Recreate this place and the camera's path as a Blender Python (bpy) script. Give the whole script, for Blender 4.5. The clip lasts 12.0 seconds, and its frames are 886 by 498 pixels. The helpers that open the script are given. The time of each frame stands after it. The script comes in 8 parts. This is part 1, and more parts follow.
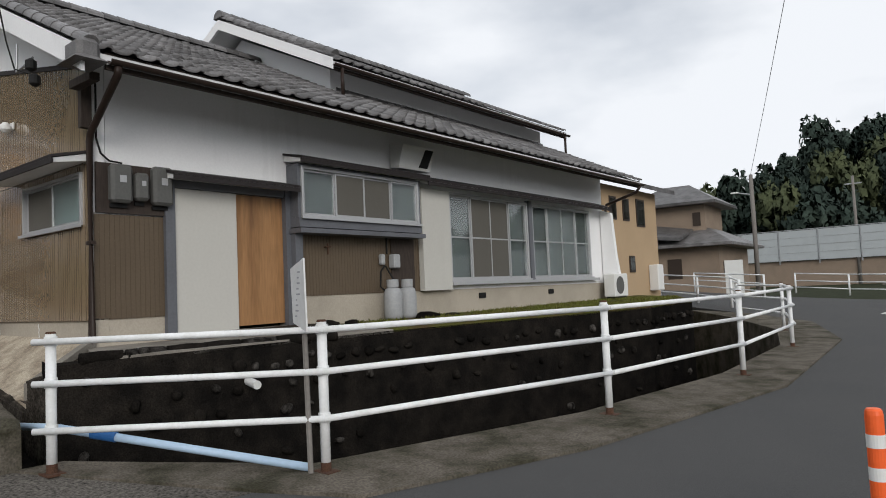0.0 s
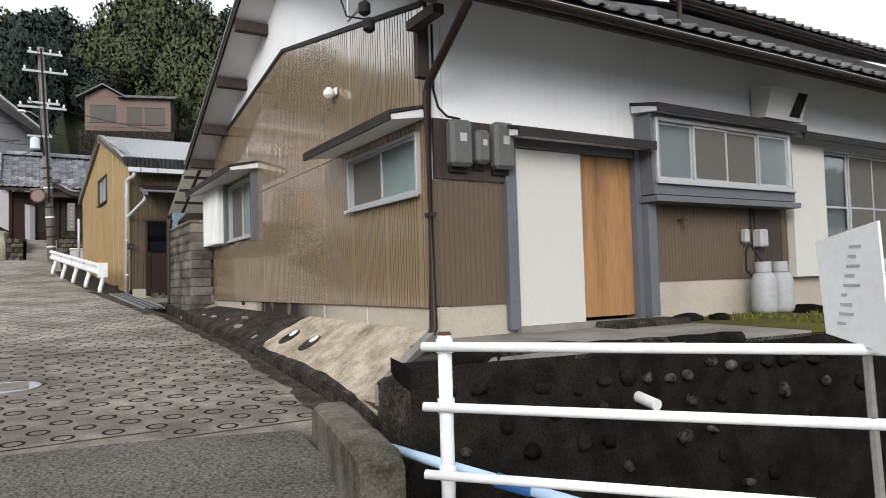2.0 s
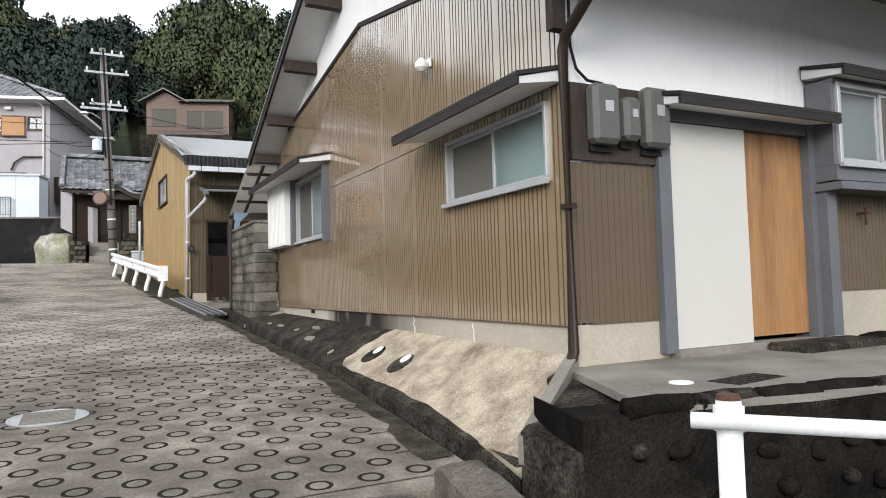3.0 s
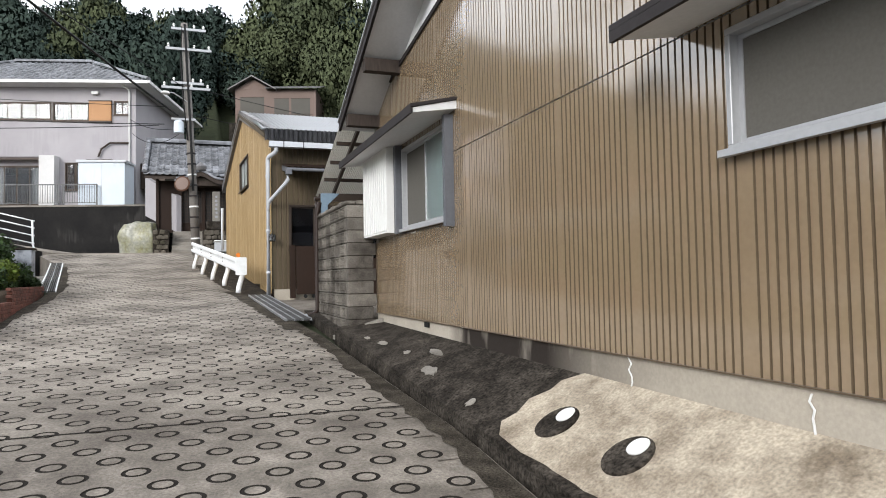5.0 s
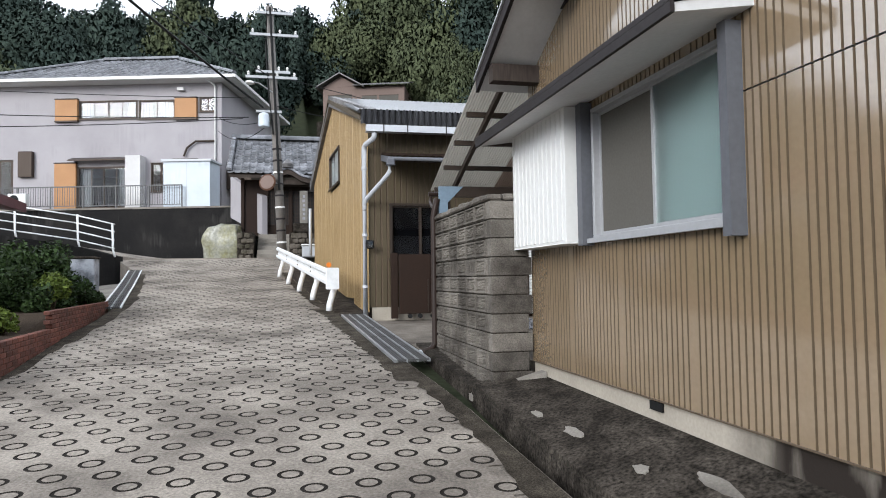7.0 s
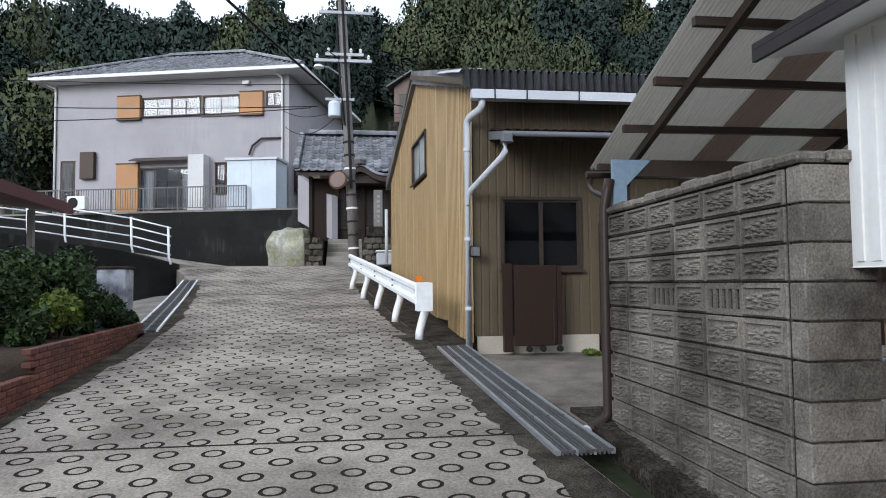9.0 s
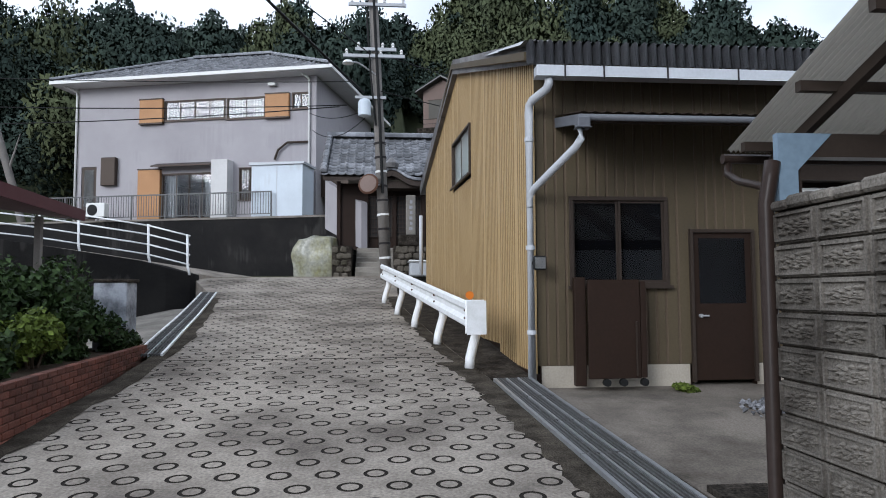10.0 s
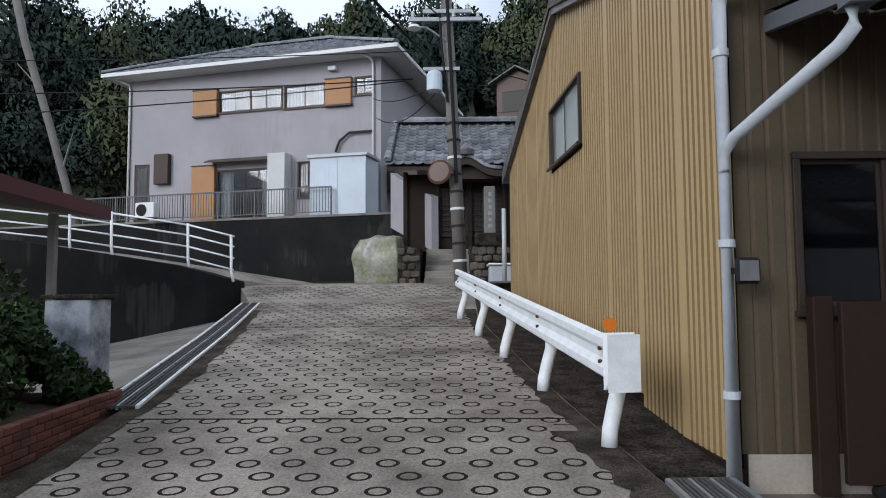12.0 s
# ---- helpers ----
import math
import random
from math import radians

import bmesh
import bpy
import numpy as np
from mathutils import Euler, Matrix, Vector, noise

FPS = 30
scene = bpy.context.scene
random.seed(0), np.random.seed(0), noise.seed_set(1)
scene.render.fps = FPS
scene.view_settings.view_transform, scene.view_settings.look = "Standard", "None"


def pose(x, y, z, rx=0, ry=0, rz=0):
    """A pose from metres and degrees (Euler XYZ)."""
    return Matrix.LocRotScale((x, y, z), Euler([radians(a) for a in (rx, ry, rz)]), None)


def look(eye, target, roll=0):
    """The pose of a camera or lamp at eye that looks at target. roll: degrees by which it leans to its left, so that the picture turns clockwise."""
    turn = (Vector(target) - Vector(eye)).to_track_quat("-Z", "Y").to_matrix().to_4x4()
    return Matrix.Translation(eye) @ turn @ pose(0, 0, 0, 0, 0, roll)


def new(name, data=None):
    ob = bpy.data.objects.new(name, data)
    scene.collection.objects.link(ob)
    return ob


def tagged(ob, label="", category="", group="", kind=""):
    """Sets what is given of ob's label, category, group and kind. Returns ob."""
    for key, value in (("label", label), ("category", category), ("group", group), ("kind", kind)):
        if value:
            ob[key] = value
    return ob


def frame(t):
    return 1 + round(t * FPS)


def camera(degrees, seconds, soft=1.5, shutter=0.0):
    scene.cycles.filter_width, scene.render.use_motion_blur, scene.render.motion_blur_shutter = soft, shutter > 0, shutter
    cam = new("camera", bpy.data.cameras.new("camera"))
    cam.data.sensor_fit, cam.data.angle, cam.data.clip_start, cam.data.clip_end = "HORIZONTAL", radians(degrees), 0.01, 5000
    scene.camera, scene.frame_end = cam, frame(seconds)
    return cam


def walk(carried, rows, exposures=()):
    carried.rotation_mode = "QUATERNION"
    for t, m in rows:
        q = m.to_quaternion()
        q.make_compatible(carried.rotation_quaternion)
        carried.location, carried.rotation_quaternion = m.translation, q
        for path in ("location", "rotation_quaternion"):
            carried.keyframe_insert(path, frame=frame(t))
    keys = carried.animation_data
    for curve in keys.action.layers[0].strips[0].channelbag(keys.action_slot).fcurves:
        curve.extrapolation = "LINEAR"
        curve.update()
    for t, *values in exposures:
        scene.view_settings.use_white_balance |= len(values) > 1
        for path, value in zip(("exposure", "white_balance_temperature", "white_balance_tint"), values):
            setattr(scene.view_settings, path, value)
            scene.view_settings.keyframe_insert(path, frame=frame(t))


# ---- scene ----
cam = camera(66.1, 12.0, soft=1.0)
METRES, EYE, TILT, LEAN, TURN = 19.5, 1.5, 0.0, 0.0, 38.5
ROWS = [
    (0.0, 0.0, 0.0, 0.0, 0.15, 3.44, 2.58),
    (0.5, -0.0166, 0.0162, 0.0, 6.91, 3.48, 2.18),
    (1.0, -0.0345, 0.0382, 0.0026, 12.38, 3.2, 2.16),
    (1.5, -0.0585, 0.0605, 0.0042, 17.48, 2.87, 1.93),
    (2.0, -0.0854, 0.088, 0.0043, 20.41, 2.69, 1.69),
    (2.5, -0.1162, 0.1138, 0.0061, 22.78, 2.76, 1.57),
    (3.0, -0.143, 0.144, 0.0086, 24.69, 2.97, 1.61),
    (5.0, -0.2573, 0.2728, 0.018, 31.59, 2.31, 1.08),
    (5.5, -0.2886, 0.304, 0.0202, 33.34, 2.18, 0.94),
    (6.0, -0.3228, 0.3337, 0.0272, 35.2, 2.15, 0.99),
    (6.5, -0.3553, 0.3619, 0.0296, 36.86, 2.07, 0.9),
    (7.0, -0.3923, 0.3884, 0.0347, 38.53, 2.41, 0.88),
    (9.0, -0.5375, 0.4948, 0.0452, 44.07, 2.94, 0.54),
    (9.5, -0.5734, 0.5213, 0.0482, 45.16, 3.4, 0.5),
    (10.0, -0.6118, 0.5442, 0.0508, 46.24, 3.73, 0.34),
    (10.5, -0.6477, 0.5725, 0.0534, 47.74, 3.92, 0.37),
    (11.0, -0.6841, 0.5984, 0.0556, 48.63, 4.0, 0.27),
    (11.5, -0.7198, 0.6255, 0.0582, 50.27, 4.02, 0.32),
    (12.0, -0.7497, 0.65, 0.0609, 52.24, 3.93, 0.32),
]
walk(cam, [(t, pose(0, 0, EYE, TILT, LEAN, TURN) @ pose(METRES * x, METRES * y, METRES * z, 90 + pitch, roll, yaw)) for t, x, y, z, yaw, pitch, roll in ROWS],
     [(0.0, -0.60, 6450, 10), (1.5, -0.04, 6400, 10), (3.0, 0.32, 6350, 10), (5.5, 0.34, 6250, 10), (7.0, 0.29, 6050, 10), (9.0, 0.01, 5760, 10), (12.0, -0.48, 5720, 10)])

# ---- light: bright overcast afternoon ----
world = bpy.data.worlds.new("overcast_sky")
scene.world = world
world.use_nodes = True
wn, wl = world.node_tree.nodes, world.node_tree.links
wn.clear()
sky = wn.new("ShaderNodeTexSky")
sky.sky_type, sky.sun_disc = "NISHITA", False
sky.sun_elevation, sky.sun_rotation = radians(21), radians(130)
coord = wn.new("ShaderNodeTexCoord")
stretch = wn.new("ShaderNodeMapping")
stretch.inputs["Scale"].default_value = (1.0, 1.0, 2.4)
clouds = wn.new("ShaderNodeTexNoise")
clouds.inputs["Scale"].default_value, clouds.inputs["Detail"].default_value = 2.1, 6.0
cover = wn.new("ShaderNodeValToRGB")
cover.color_ramp.elements[0].position, cover.color_ramp.elements[0].color = 0.30, (0.55, 0.55, 0.55, 1)
cover.color_ramp.elements[1].position, cover.color_ramp.elements[1].color = 0.52, (1, 1, 1, 1)
veil = wn.new("ShaderNodeMix")
veil.data_type = "RGBA"
veil.inputs["B"].default_value = (13.6, 14.0, 14.6, 1)
backing = wn.new("ShaderNodeBackground")
backing.inputs["Strength"].default_value = 0.1
wout = wn.new("ShaderNodeOutputWorld")
wl.new(coord.outputs["Generated"], stretch.inputs["Vector"])
wl.new(stretch.outputs["Vector"], clouds.inputs["Vector"])
wl.new(clouds.outputs["Fac"], cover.inputs["Fac"])
wl.new(cover.outputs["Color"], veil.inputs["Factor"])
wl.new(sky.outputs["Color"], veil.inputs["A"])
wl.new(veil.outputs["Result"], backing.inputs["Color"])
wl.new(backing.outputs["Background"], wout.inputs["Surface"])

sun = new("sun", bpy.data.lights.new("sun", "SUN"))
sun.data.energy, sun.data.angle, sun.data.color = 2.3, radians(25), (1.0, 0.96, 0.9)
sun.matrix_world = look((0, 0, 8.45), (-17, 14, 0))

# ---- materials ----
def mat(name, color, rough=0.7, metal=0.0, vary=0.15, scale=3.0, bump=0.0, bump_scale=60.0, second=None, patch=0.5,
        patch_scale=1.2, streak=0.0, streak_color=(0.05, 0.045, 0.04), spec=0.3, per=0.0, island=0.0, stretch_z=1.0, coat=0.0, xmask=None, streak_range=(0.5, 0.72), bump_map=None):
    """Paint, concrete, tile and the like: a base colour with fine grain, large patches of a second colour and vertical stains."""
    m = bpy.data.materials.new(name)
    m.use_nodes = True
    n, l = m.node_tree.nodes, m.node_tree.links
    b = n["Principled BSDF"]
    b.inputs["Metallic"].default_value, b.inputs["Roughness"].default_value = metal, rough
    b.inputs["Specular IOR Level"].default_value = spec
    b.inputs["Coat Weight"].default_value = coat
    tc = n.new("ShaderNodeTexCoord")
    geo = n.new("ShaderNodeNewGeometry")
    grain = n.new("ShaderNodeTexNoise")
    grain.inputs["Scale"].default_value, grain.inputs["Detail"].default_value = scale * 9, 8
    mp = n.new("ShaderNodeMapping")
    mp.inputs["Scale"].default_value = (1, 1, stretch_z)
    l.new(geo.outputs["Position"], mp.inputs["Vector"])
    l.new(mp.outputs["Vector"], grain.inputs["Vector"])
    big = n.new("ShaderNodeTexNoise")
    big.inputs["Scale"].default_value, big.inputs["Detail"].default_value = patch_scale, 7
    big.inputs["Roughness"].default_value = 0.62
    l.new(mp.outputs["Vector"], big.inputs["Vector"])
    ramp = n.new("ShaderNodeValToRGB")
    ramp.color_ramp.elements[0].position, ramp.color_ramp.elements[1].position = 0.40, 0.66
    l.new(big.outputs["Fac"], ramp.inputs["Fac"])
    base = n.new("ShaderNodeMix")
    base.data_type = "RGBA"
    base.inputs["A"].default_value = (*color, 1)
    base.inputs["B"].default_value = (*(second or [c * (1 - vary) for c in color]), 1)
    amt = n.new("ShaderNodeMath")
    amt.operation = "MULTIPLY"
    amt.inputs[1].default_value = patch
    l.new(ramp.outputs["Color"], amt.inputs[0])
    l.new(amt.outputs[0], base.inputs["Factor"])
    fine = n.new("ShaderNodeMapRange")
    fine.inputs["From Min"].default_value, fine.inputs["From Max"].default_value = 0.25, 0.75
    fine.inputs["To Min"].default_value, fine.inputs["To Max"].default_value = 1 - vary, 1 + vary
    l.new(grain.outputs["Fac"], fine.inputs["Value"])
    last = fine.outputs["Result"]
    for amount, node, sock in ((per, "ShaderNodeObjectInfo", "Random"), (island, "ShaderNodeNewGeometry", "Random Per Island")):
        if amount:
            src = n.new(node)
            r = n.new("ShaderNodeMapRange")
            r.inputs["To Min"].default_value, r.inputs["To Max"].default_value = 1 - amount, 1 + amount
            l.new(src.outputs[sock], r.inputs["Value"])
            times = n.new("ShaderNodeMath")
            times.operation = "MULTIPLY"
            l.new(last, times.inputs[0])
            l.new(r.outputs["Result"], times.inputs[1])
            last = times.outputs[0]
    tint = n.new("ShaderNodeVectorMath")
    tint.operation = "SCALE"
    l.new(base.outputs["Result"], tint.inputs[0])
    l.new(last, tint.inputs["Scale"])
    color_out = tint.outputs[0]
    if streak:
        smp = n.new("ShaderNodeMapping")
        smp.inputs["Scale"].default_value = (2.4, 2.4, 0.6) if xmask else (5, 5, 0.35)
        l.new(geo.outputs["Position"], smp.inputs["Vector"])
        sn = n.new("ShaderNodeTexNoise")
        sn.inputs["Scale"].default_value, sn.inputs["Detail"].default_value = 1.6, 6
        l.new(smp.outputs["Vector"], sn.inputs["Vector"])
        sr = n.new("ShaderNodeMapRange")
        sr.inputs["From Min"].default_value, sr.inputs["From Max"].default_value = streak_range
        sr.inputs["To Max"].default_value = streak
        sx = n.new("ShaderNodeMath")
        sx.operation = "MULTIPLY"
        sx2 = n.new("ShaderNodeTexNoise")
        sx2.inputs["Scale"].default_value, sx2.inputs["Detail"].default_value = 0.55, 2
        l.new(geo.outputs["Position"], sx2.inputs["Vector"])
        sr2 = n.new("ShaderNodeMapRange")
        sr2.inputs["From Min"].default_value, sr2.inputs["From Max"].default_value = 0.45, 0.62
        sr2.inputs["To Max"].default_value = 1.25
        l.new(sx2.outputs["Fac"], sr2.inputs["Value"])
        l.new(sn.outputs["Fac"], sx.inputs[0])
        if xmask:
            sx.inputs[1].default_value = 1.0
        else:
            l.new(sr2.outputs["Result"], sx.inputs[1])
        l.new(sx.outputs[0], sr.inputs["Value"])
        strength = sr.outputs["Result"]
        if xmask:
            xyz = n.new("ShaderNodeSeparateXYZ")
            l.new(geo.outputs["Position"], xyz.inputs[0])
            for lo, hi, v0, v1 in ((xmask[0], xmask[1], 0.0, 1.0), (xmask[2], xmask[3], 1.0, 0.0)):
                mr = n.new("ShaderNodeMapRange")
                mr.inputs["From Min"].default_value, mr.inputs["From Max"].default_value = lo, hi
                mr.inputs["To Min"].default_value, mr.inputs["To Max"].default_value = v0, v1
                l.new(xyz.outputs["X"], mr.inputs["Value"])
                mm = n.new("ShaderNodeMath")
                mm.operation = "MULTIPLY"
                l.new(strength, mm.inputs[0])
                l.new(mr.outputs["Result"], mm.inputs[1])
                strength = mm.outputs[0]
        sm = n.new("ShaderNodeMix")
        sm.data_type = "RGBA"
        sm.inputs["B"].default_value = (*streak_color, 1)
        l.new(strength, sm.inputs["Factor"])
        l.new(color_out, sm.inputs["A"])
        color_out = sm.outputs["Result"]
    l.new(color_out, b.inputs["Base Color"])
    rr = n.new("ShaderNodeMapRange")
    rr.inputs["To Min"].default_value, rr.inputs["To Max"].default_value = max(0.02, rough - 0.1), min(1, rough + 0.1)
    l.new(big.outputs["Fac"], rr.inputs["Value"])
    l.new(rr.outputs["Result"], b.inputs["Roughness"])
    if bump:
        bn = n.new("ShaderNodeTexNoise")
        bn.inputs["Scale"].default_value, bn.inputs["Detail"].default_value = bump_scale, 5
        bmp = n.new("ShaderNodeMapping")
        bmp.inputs["Scale"].default_value = bump_map or (1, 1, 1)
        l.new(geo.outputs["Position"], bmp.inputs["Vector"])
        l.new(bmp.outputs["Vector"], bn.inputs["Vector"])
        bu = n.new("ShaderNodeBump")
        bu.inputs["Strength"].default_value, bu.inputs["Distance"].default_value = bump, 0.01
        l.new(bn.outputs["Fac"], bu.inputs["Height"])
        l.new(bu.outputs["Normal"], b.inputs["Normal"])
    return m


def glass_mat(name, color, rough):
    m = bpy.data.materials.new(name)
    m.use_nodes = True
    b = m.node_tree.nodes["Principled BSDF"]
    b.inputs["Base Color"].default_value = (*color, 1)
    b.inputs["Roughness"].default_value = rough
    b.inputs["Transmission Weight"].default_value = 1.0
    b.inputs["IOR"].default_value = 1.45
    return m


ASPHALT = mat("asphalt", (0.066, 0.066, 0.066), 0.85, vary=0.3, scale=14, bump=0.5, bump_scale=120, second=(0.09, 0.088, 0.086), patch_scale=0.5, spec=0.14)
OLD_ASPHALT = mat("worn_asphalt", (0.115, 0.105, 0.093), 0.95, vary=0.85, scale=5, bump=1.0, bump_scale=45, second=(0.05, 0.045, 0.04), patch_scale=1.1, spec=0.06)
# turns darker brown in broken patches towards the lane's lower end
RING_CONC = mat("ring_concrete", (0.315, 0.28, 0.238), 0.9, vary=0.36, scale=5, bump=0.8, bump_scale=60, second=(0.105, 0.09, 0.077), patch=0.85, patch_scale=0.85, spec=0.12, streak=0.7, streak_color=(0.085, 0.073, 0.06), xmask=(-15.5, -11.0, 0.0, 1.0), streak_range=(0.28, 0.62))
GROOVE = mat("groove_dirt", (0.024, 0.021, 0.018), 0.95, vary=0.3, scale=10, spec=0.06)
YARD = mat("stained_forecourt_concrete", (0.215, 0.188, 0.158), 0.9, vary=0.3, scale=6, bump=0.6, bump_scale=70, second=(0.06, 0.051, 0.042), patch=0.9, patch_scale=0.75, spec=0.1)
CONC = mat("concrete", (0.26, 0.24, 0.21), 0.88, vary=0.18, scale=6, bump=0.4, bump_scale=80, second=(0.105, 0.094, 0.08), patch=0.75, patch_scale=1.1, spec=0.14)
FOUND = mat("foundation_mortar", (0.42, 0.375, 0.31), 0.9, vary=0.1, scale=5, bump=0.2, bump_scale=70, second=(0.29, 0.26, 0.21), streak=1.0, streak_color=(0.022, 0.016, 0.012), xmask=(-14.2, -13.7, -12.0, -10.4), streak_range=(0.16, 0.46))
PALE_SLAB = mat("pale_mortar_slab", (0.43, 0.37, 0.285), 0.88, vary=0.35, scale=6, bump=0.7, bump_scale=24, second=(0.15, 0.115, 0.08), patch=0.9, patch_scale=3.0)
DARK_SLAB = mat("mossy_dark_concrete", (0.022, 0.0185, 0.015), 0.95, vary=0.9, scale=4.5, bump=1.0, bump_scale=30, second=(0.085, 0.073, 0.06), patch=0.7, patch_scale=4.2, spec=0.06)
BLACK_WALL = mat("black_stained_concrete", (0.016, 0.0155, 0.0155), 0.92, vary=0.4, scale=5, second=(0.034, 0.032, 0.03), patch_scale=0.7, streak=0.3, streak_color=(0.09, 0.085, 0.08), spec=0.06)
KERB_CONC = mat("damp_kerb_concrete", (0.135, 0.118, 0.098), 0.9, vary=0.45, scale=6, bump=1.0, bump_scale=40, second=(0.042, 0.040, 0.026), patch=0.95, patch_scale=2.2, spec=0.06)
TEAL = mat("teal_blind", (0.20, 0.27, 0.27), 0.8, vary=0.15, scale=1)
# gable grooves: the crease shade is painted in as a darker brown
RIB_BROWN = mat("shaded_rib_brown", (0.105, 0.077, 0.049), 0.7, vary=0.1, spec=0.1)
# shed grooves: shade of the deep ribs put into a darker ochre
YELLOW_D = mat("shaded_ochre_groove", (0.22, 0.148, 0.069), 0.6, vary=0.1, spec=0.1)
BLUE_GREY = mat("pale_blue_grey_paint", (0.19, 0.26, 0.33), 0.5, vary=0.12)
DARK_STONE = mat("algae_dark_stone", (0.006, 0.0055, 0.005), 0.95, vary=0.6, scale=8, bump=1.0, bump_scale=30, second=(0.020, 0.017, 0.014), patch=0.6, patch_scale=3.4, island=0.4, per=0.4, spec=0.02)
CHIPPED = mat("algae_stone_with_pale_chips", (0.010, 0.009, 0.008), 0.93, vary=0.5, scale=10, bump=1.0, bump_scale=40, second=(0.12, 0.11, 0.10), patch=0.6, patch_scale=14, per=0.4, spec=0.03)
DIRT = mat("damp_silt_and_moss", (0.033, 0.028, 0.022), 0.95, vary=0.8, scale=9, bump=1.0, bump_scale=55, second=(0.10, 0.086, 0.068), patch=0.7, patch_scale=4.0, spec=0.04)
SIDING = mat("brown_steel_siding", (0.275, 0.20, 0.122), 0.24, vary=0.05, scale=4, second=(0.228, 0.166, 0.10), patch_scale=0.6, bump=0.022, bump_scale=1.0, bump_map=(9.0, 9.0, 0.55), spec=0.5, coat=1.0)
SIDING.node_tree.nodes["Principled BSDF"].inputs["Coat IOR"].default_value = 2.3
SIDING.node_tree.nodes["Principled BSDF"].inputs["Coat Roughness"].default_value = 0.09
SIDING_D = mat("dark_brown_siding", (0.115, 0.087, 0.060), 0.42, vary=0.08, scale=4, second=(0.098, 0.073, 0.051), patch_scale=0.8, spec=0.14)
YELLOW = mat("ochre_steel_siding", (0.47, 0.33, 0.16), 0.42, vary=0.05, scale=4, second=(0.41, 0.288, 0.142), patch_scale=0.7, bump=0.06, bump_scale=3)
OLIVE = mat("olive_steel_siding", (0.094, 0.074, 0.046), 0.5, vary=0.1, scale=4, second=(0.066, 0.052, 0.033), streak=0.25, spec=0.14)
PLASTER = mat("white_plaster", (0.83, 0.83, 0.835), 0.85, vary=0.03, scale=4, second=(0.79, 0.79, 0.795), patch_scale=0.6, bump=0.1, bump_scale=40, streak=0.10, streak_color=(0.4, 0.4, 0.4))
SOFFIT = mat("pale_soffit_paint", (0.66, 0.66, 0.66), 0.7, vary=0.05, second=(0.5, 0.5, 0.5))
TILE = mat("silver_grey_roof_tile", (0.15, 0.145, 0.145), 0.42, vary=0.3, scale=8, second=(0.06, 0.056, 0.054), patch=0.85, patch_scale=1.6, island=0.35, per=0.35, bump=0.2, bump_scale=60)
SHED_TILE = mat("dark_glazed_roof_sheet", (0.060, 0.060, 0.065), 0.34, vary=0.35, scale=8, second=(0.10, 0.10, 0.105), patch=0.8, patch_scale=2.2, spec=0.7, coat=0.5)
# darker copy of the roof sheet: shade on the eave face is in its colour
EAVE_TILE = mat("shaded_eave_tile", (0.050, 0.050, 0.054), 0.5, vary=0.4, scale=8, second=(0.085, 0.085, 0.09), patch=0.7, patch_scale=3, spec=0.35, per=0.2)
TILE_B = mat("smoked_blue_roof_tile", (0.19, 0.195, 0.21), 0.28, vary=0.3, scale=6, second=(0.065, 0.067, 0.073), patch=0.8, patch_scale=1.6, island=0.4, per=0.4)
DARK_WOOD = mat("weathered_dark_wood", (0.045, 0.035, 0.03), 0.7, vary=0.3, scale=5, second=(0.075, 0.06, 0.05), stretch_z=0.15, spec=0.14)
BROWN_PIPE = mat("brown_rain_pipe", (0.032, 0.022, 0.018), 0.35, vary=0.15, spec=0.14)
GREY_TRIM = mat("grey_painted_trim", (0.12, 0.125, 0.14), 0.5, vary=0.1, second=(0.09, 0.092, 0.1))
DARK_METAL = mat("dark_metal_flashing", (0.030, 0.026, 0.026), 0.6, vary=0.15, spec=0.14)
ALU = mat("aluminium_sash", (0.40, 0.405, 0.415), 0.4, metal=0.2, vary=0.06)
RAIL_GREY = mat("dull_grey_rail_paint", (0.13, 0.13, 0.13), 0.6, vary=0.1)
BRONZE = mat("bronze_sash", (0.055, 0.042, 0.034), 0.4, metal=0.3, vary=0.08, spec=0.14)
CREAM = mat("cream_door_panel", (0.52, 0.508, 0.47), 0.5, vary=0.03, second=(0.50, 0.485, 0.45), patch_scale=0.8, streak=0.12, streak_color=(0.4, 0.38, 0.34))
WOOD = mat("orange_plywood", (0.33, 0.175, 0.075), 0.5, vary=0.18, scale=4, second=(0.20, 0.10, 0.042), patch=0.95, patch_scale=2.6, stretch_z=0.10, streak=0.35, streak_color=(0.09, 0.05, 0.03))
WHITE_PAINT = mat("white_rail_paint", (0.80, 0.81, 0.815), 0.42, vary=0.05, scale=6, second=(0.62, 0.63, 0.61), patch=0.6, patch_scale=7)
RUST = mat("rusted_steel", (0.085, 0.042, 0.026), 0.9, vary=0.4, scale=14, bump=0.5)
BLUE_PVC = mat("pale_blue_pvc", (0.42, 0.56, 0.72), 0.35, vary=0.05)
BLUE_FIT = mat("blue_plastic", (0.03, 0.13, 0.36), 0.4, vary=0.1)
PVC_GREY = mat("grey_pvc_pipe", (0.52, 0.54, 0.57), 0.4, vary=0.06, second=(0.42, 0.43, 0.45))
BLOCK = mat("concrete_block", (0.19, 0.173, 0.15), 0.92, vary=0.4, scale=9, bump=1.0, bump_scale=45, second=(0.042, 0.036, 0.031), patch=0.9, patch_scale=1.5, per=0.25, streak=0.4, streak_color=(0.035, 0.03, 0.026), spec=0.06)
STEEL = mat("galvanised_steel", (0.42, 0.43, 0.44), 0.45, metal=0.7, vary=0.1, second=(0.28, 0.28, 0.29), patch_scale=3)
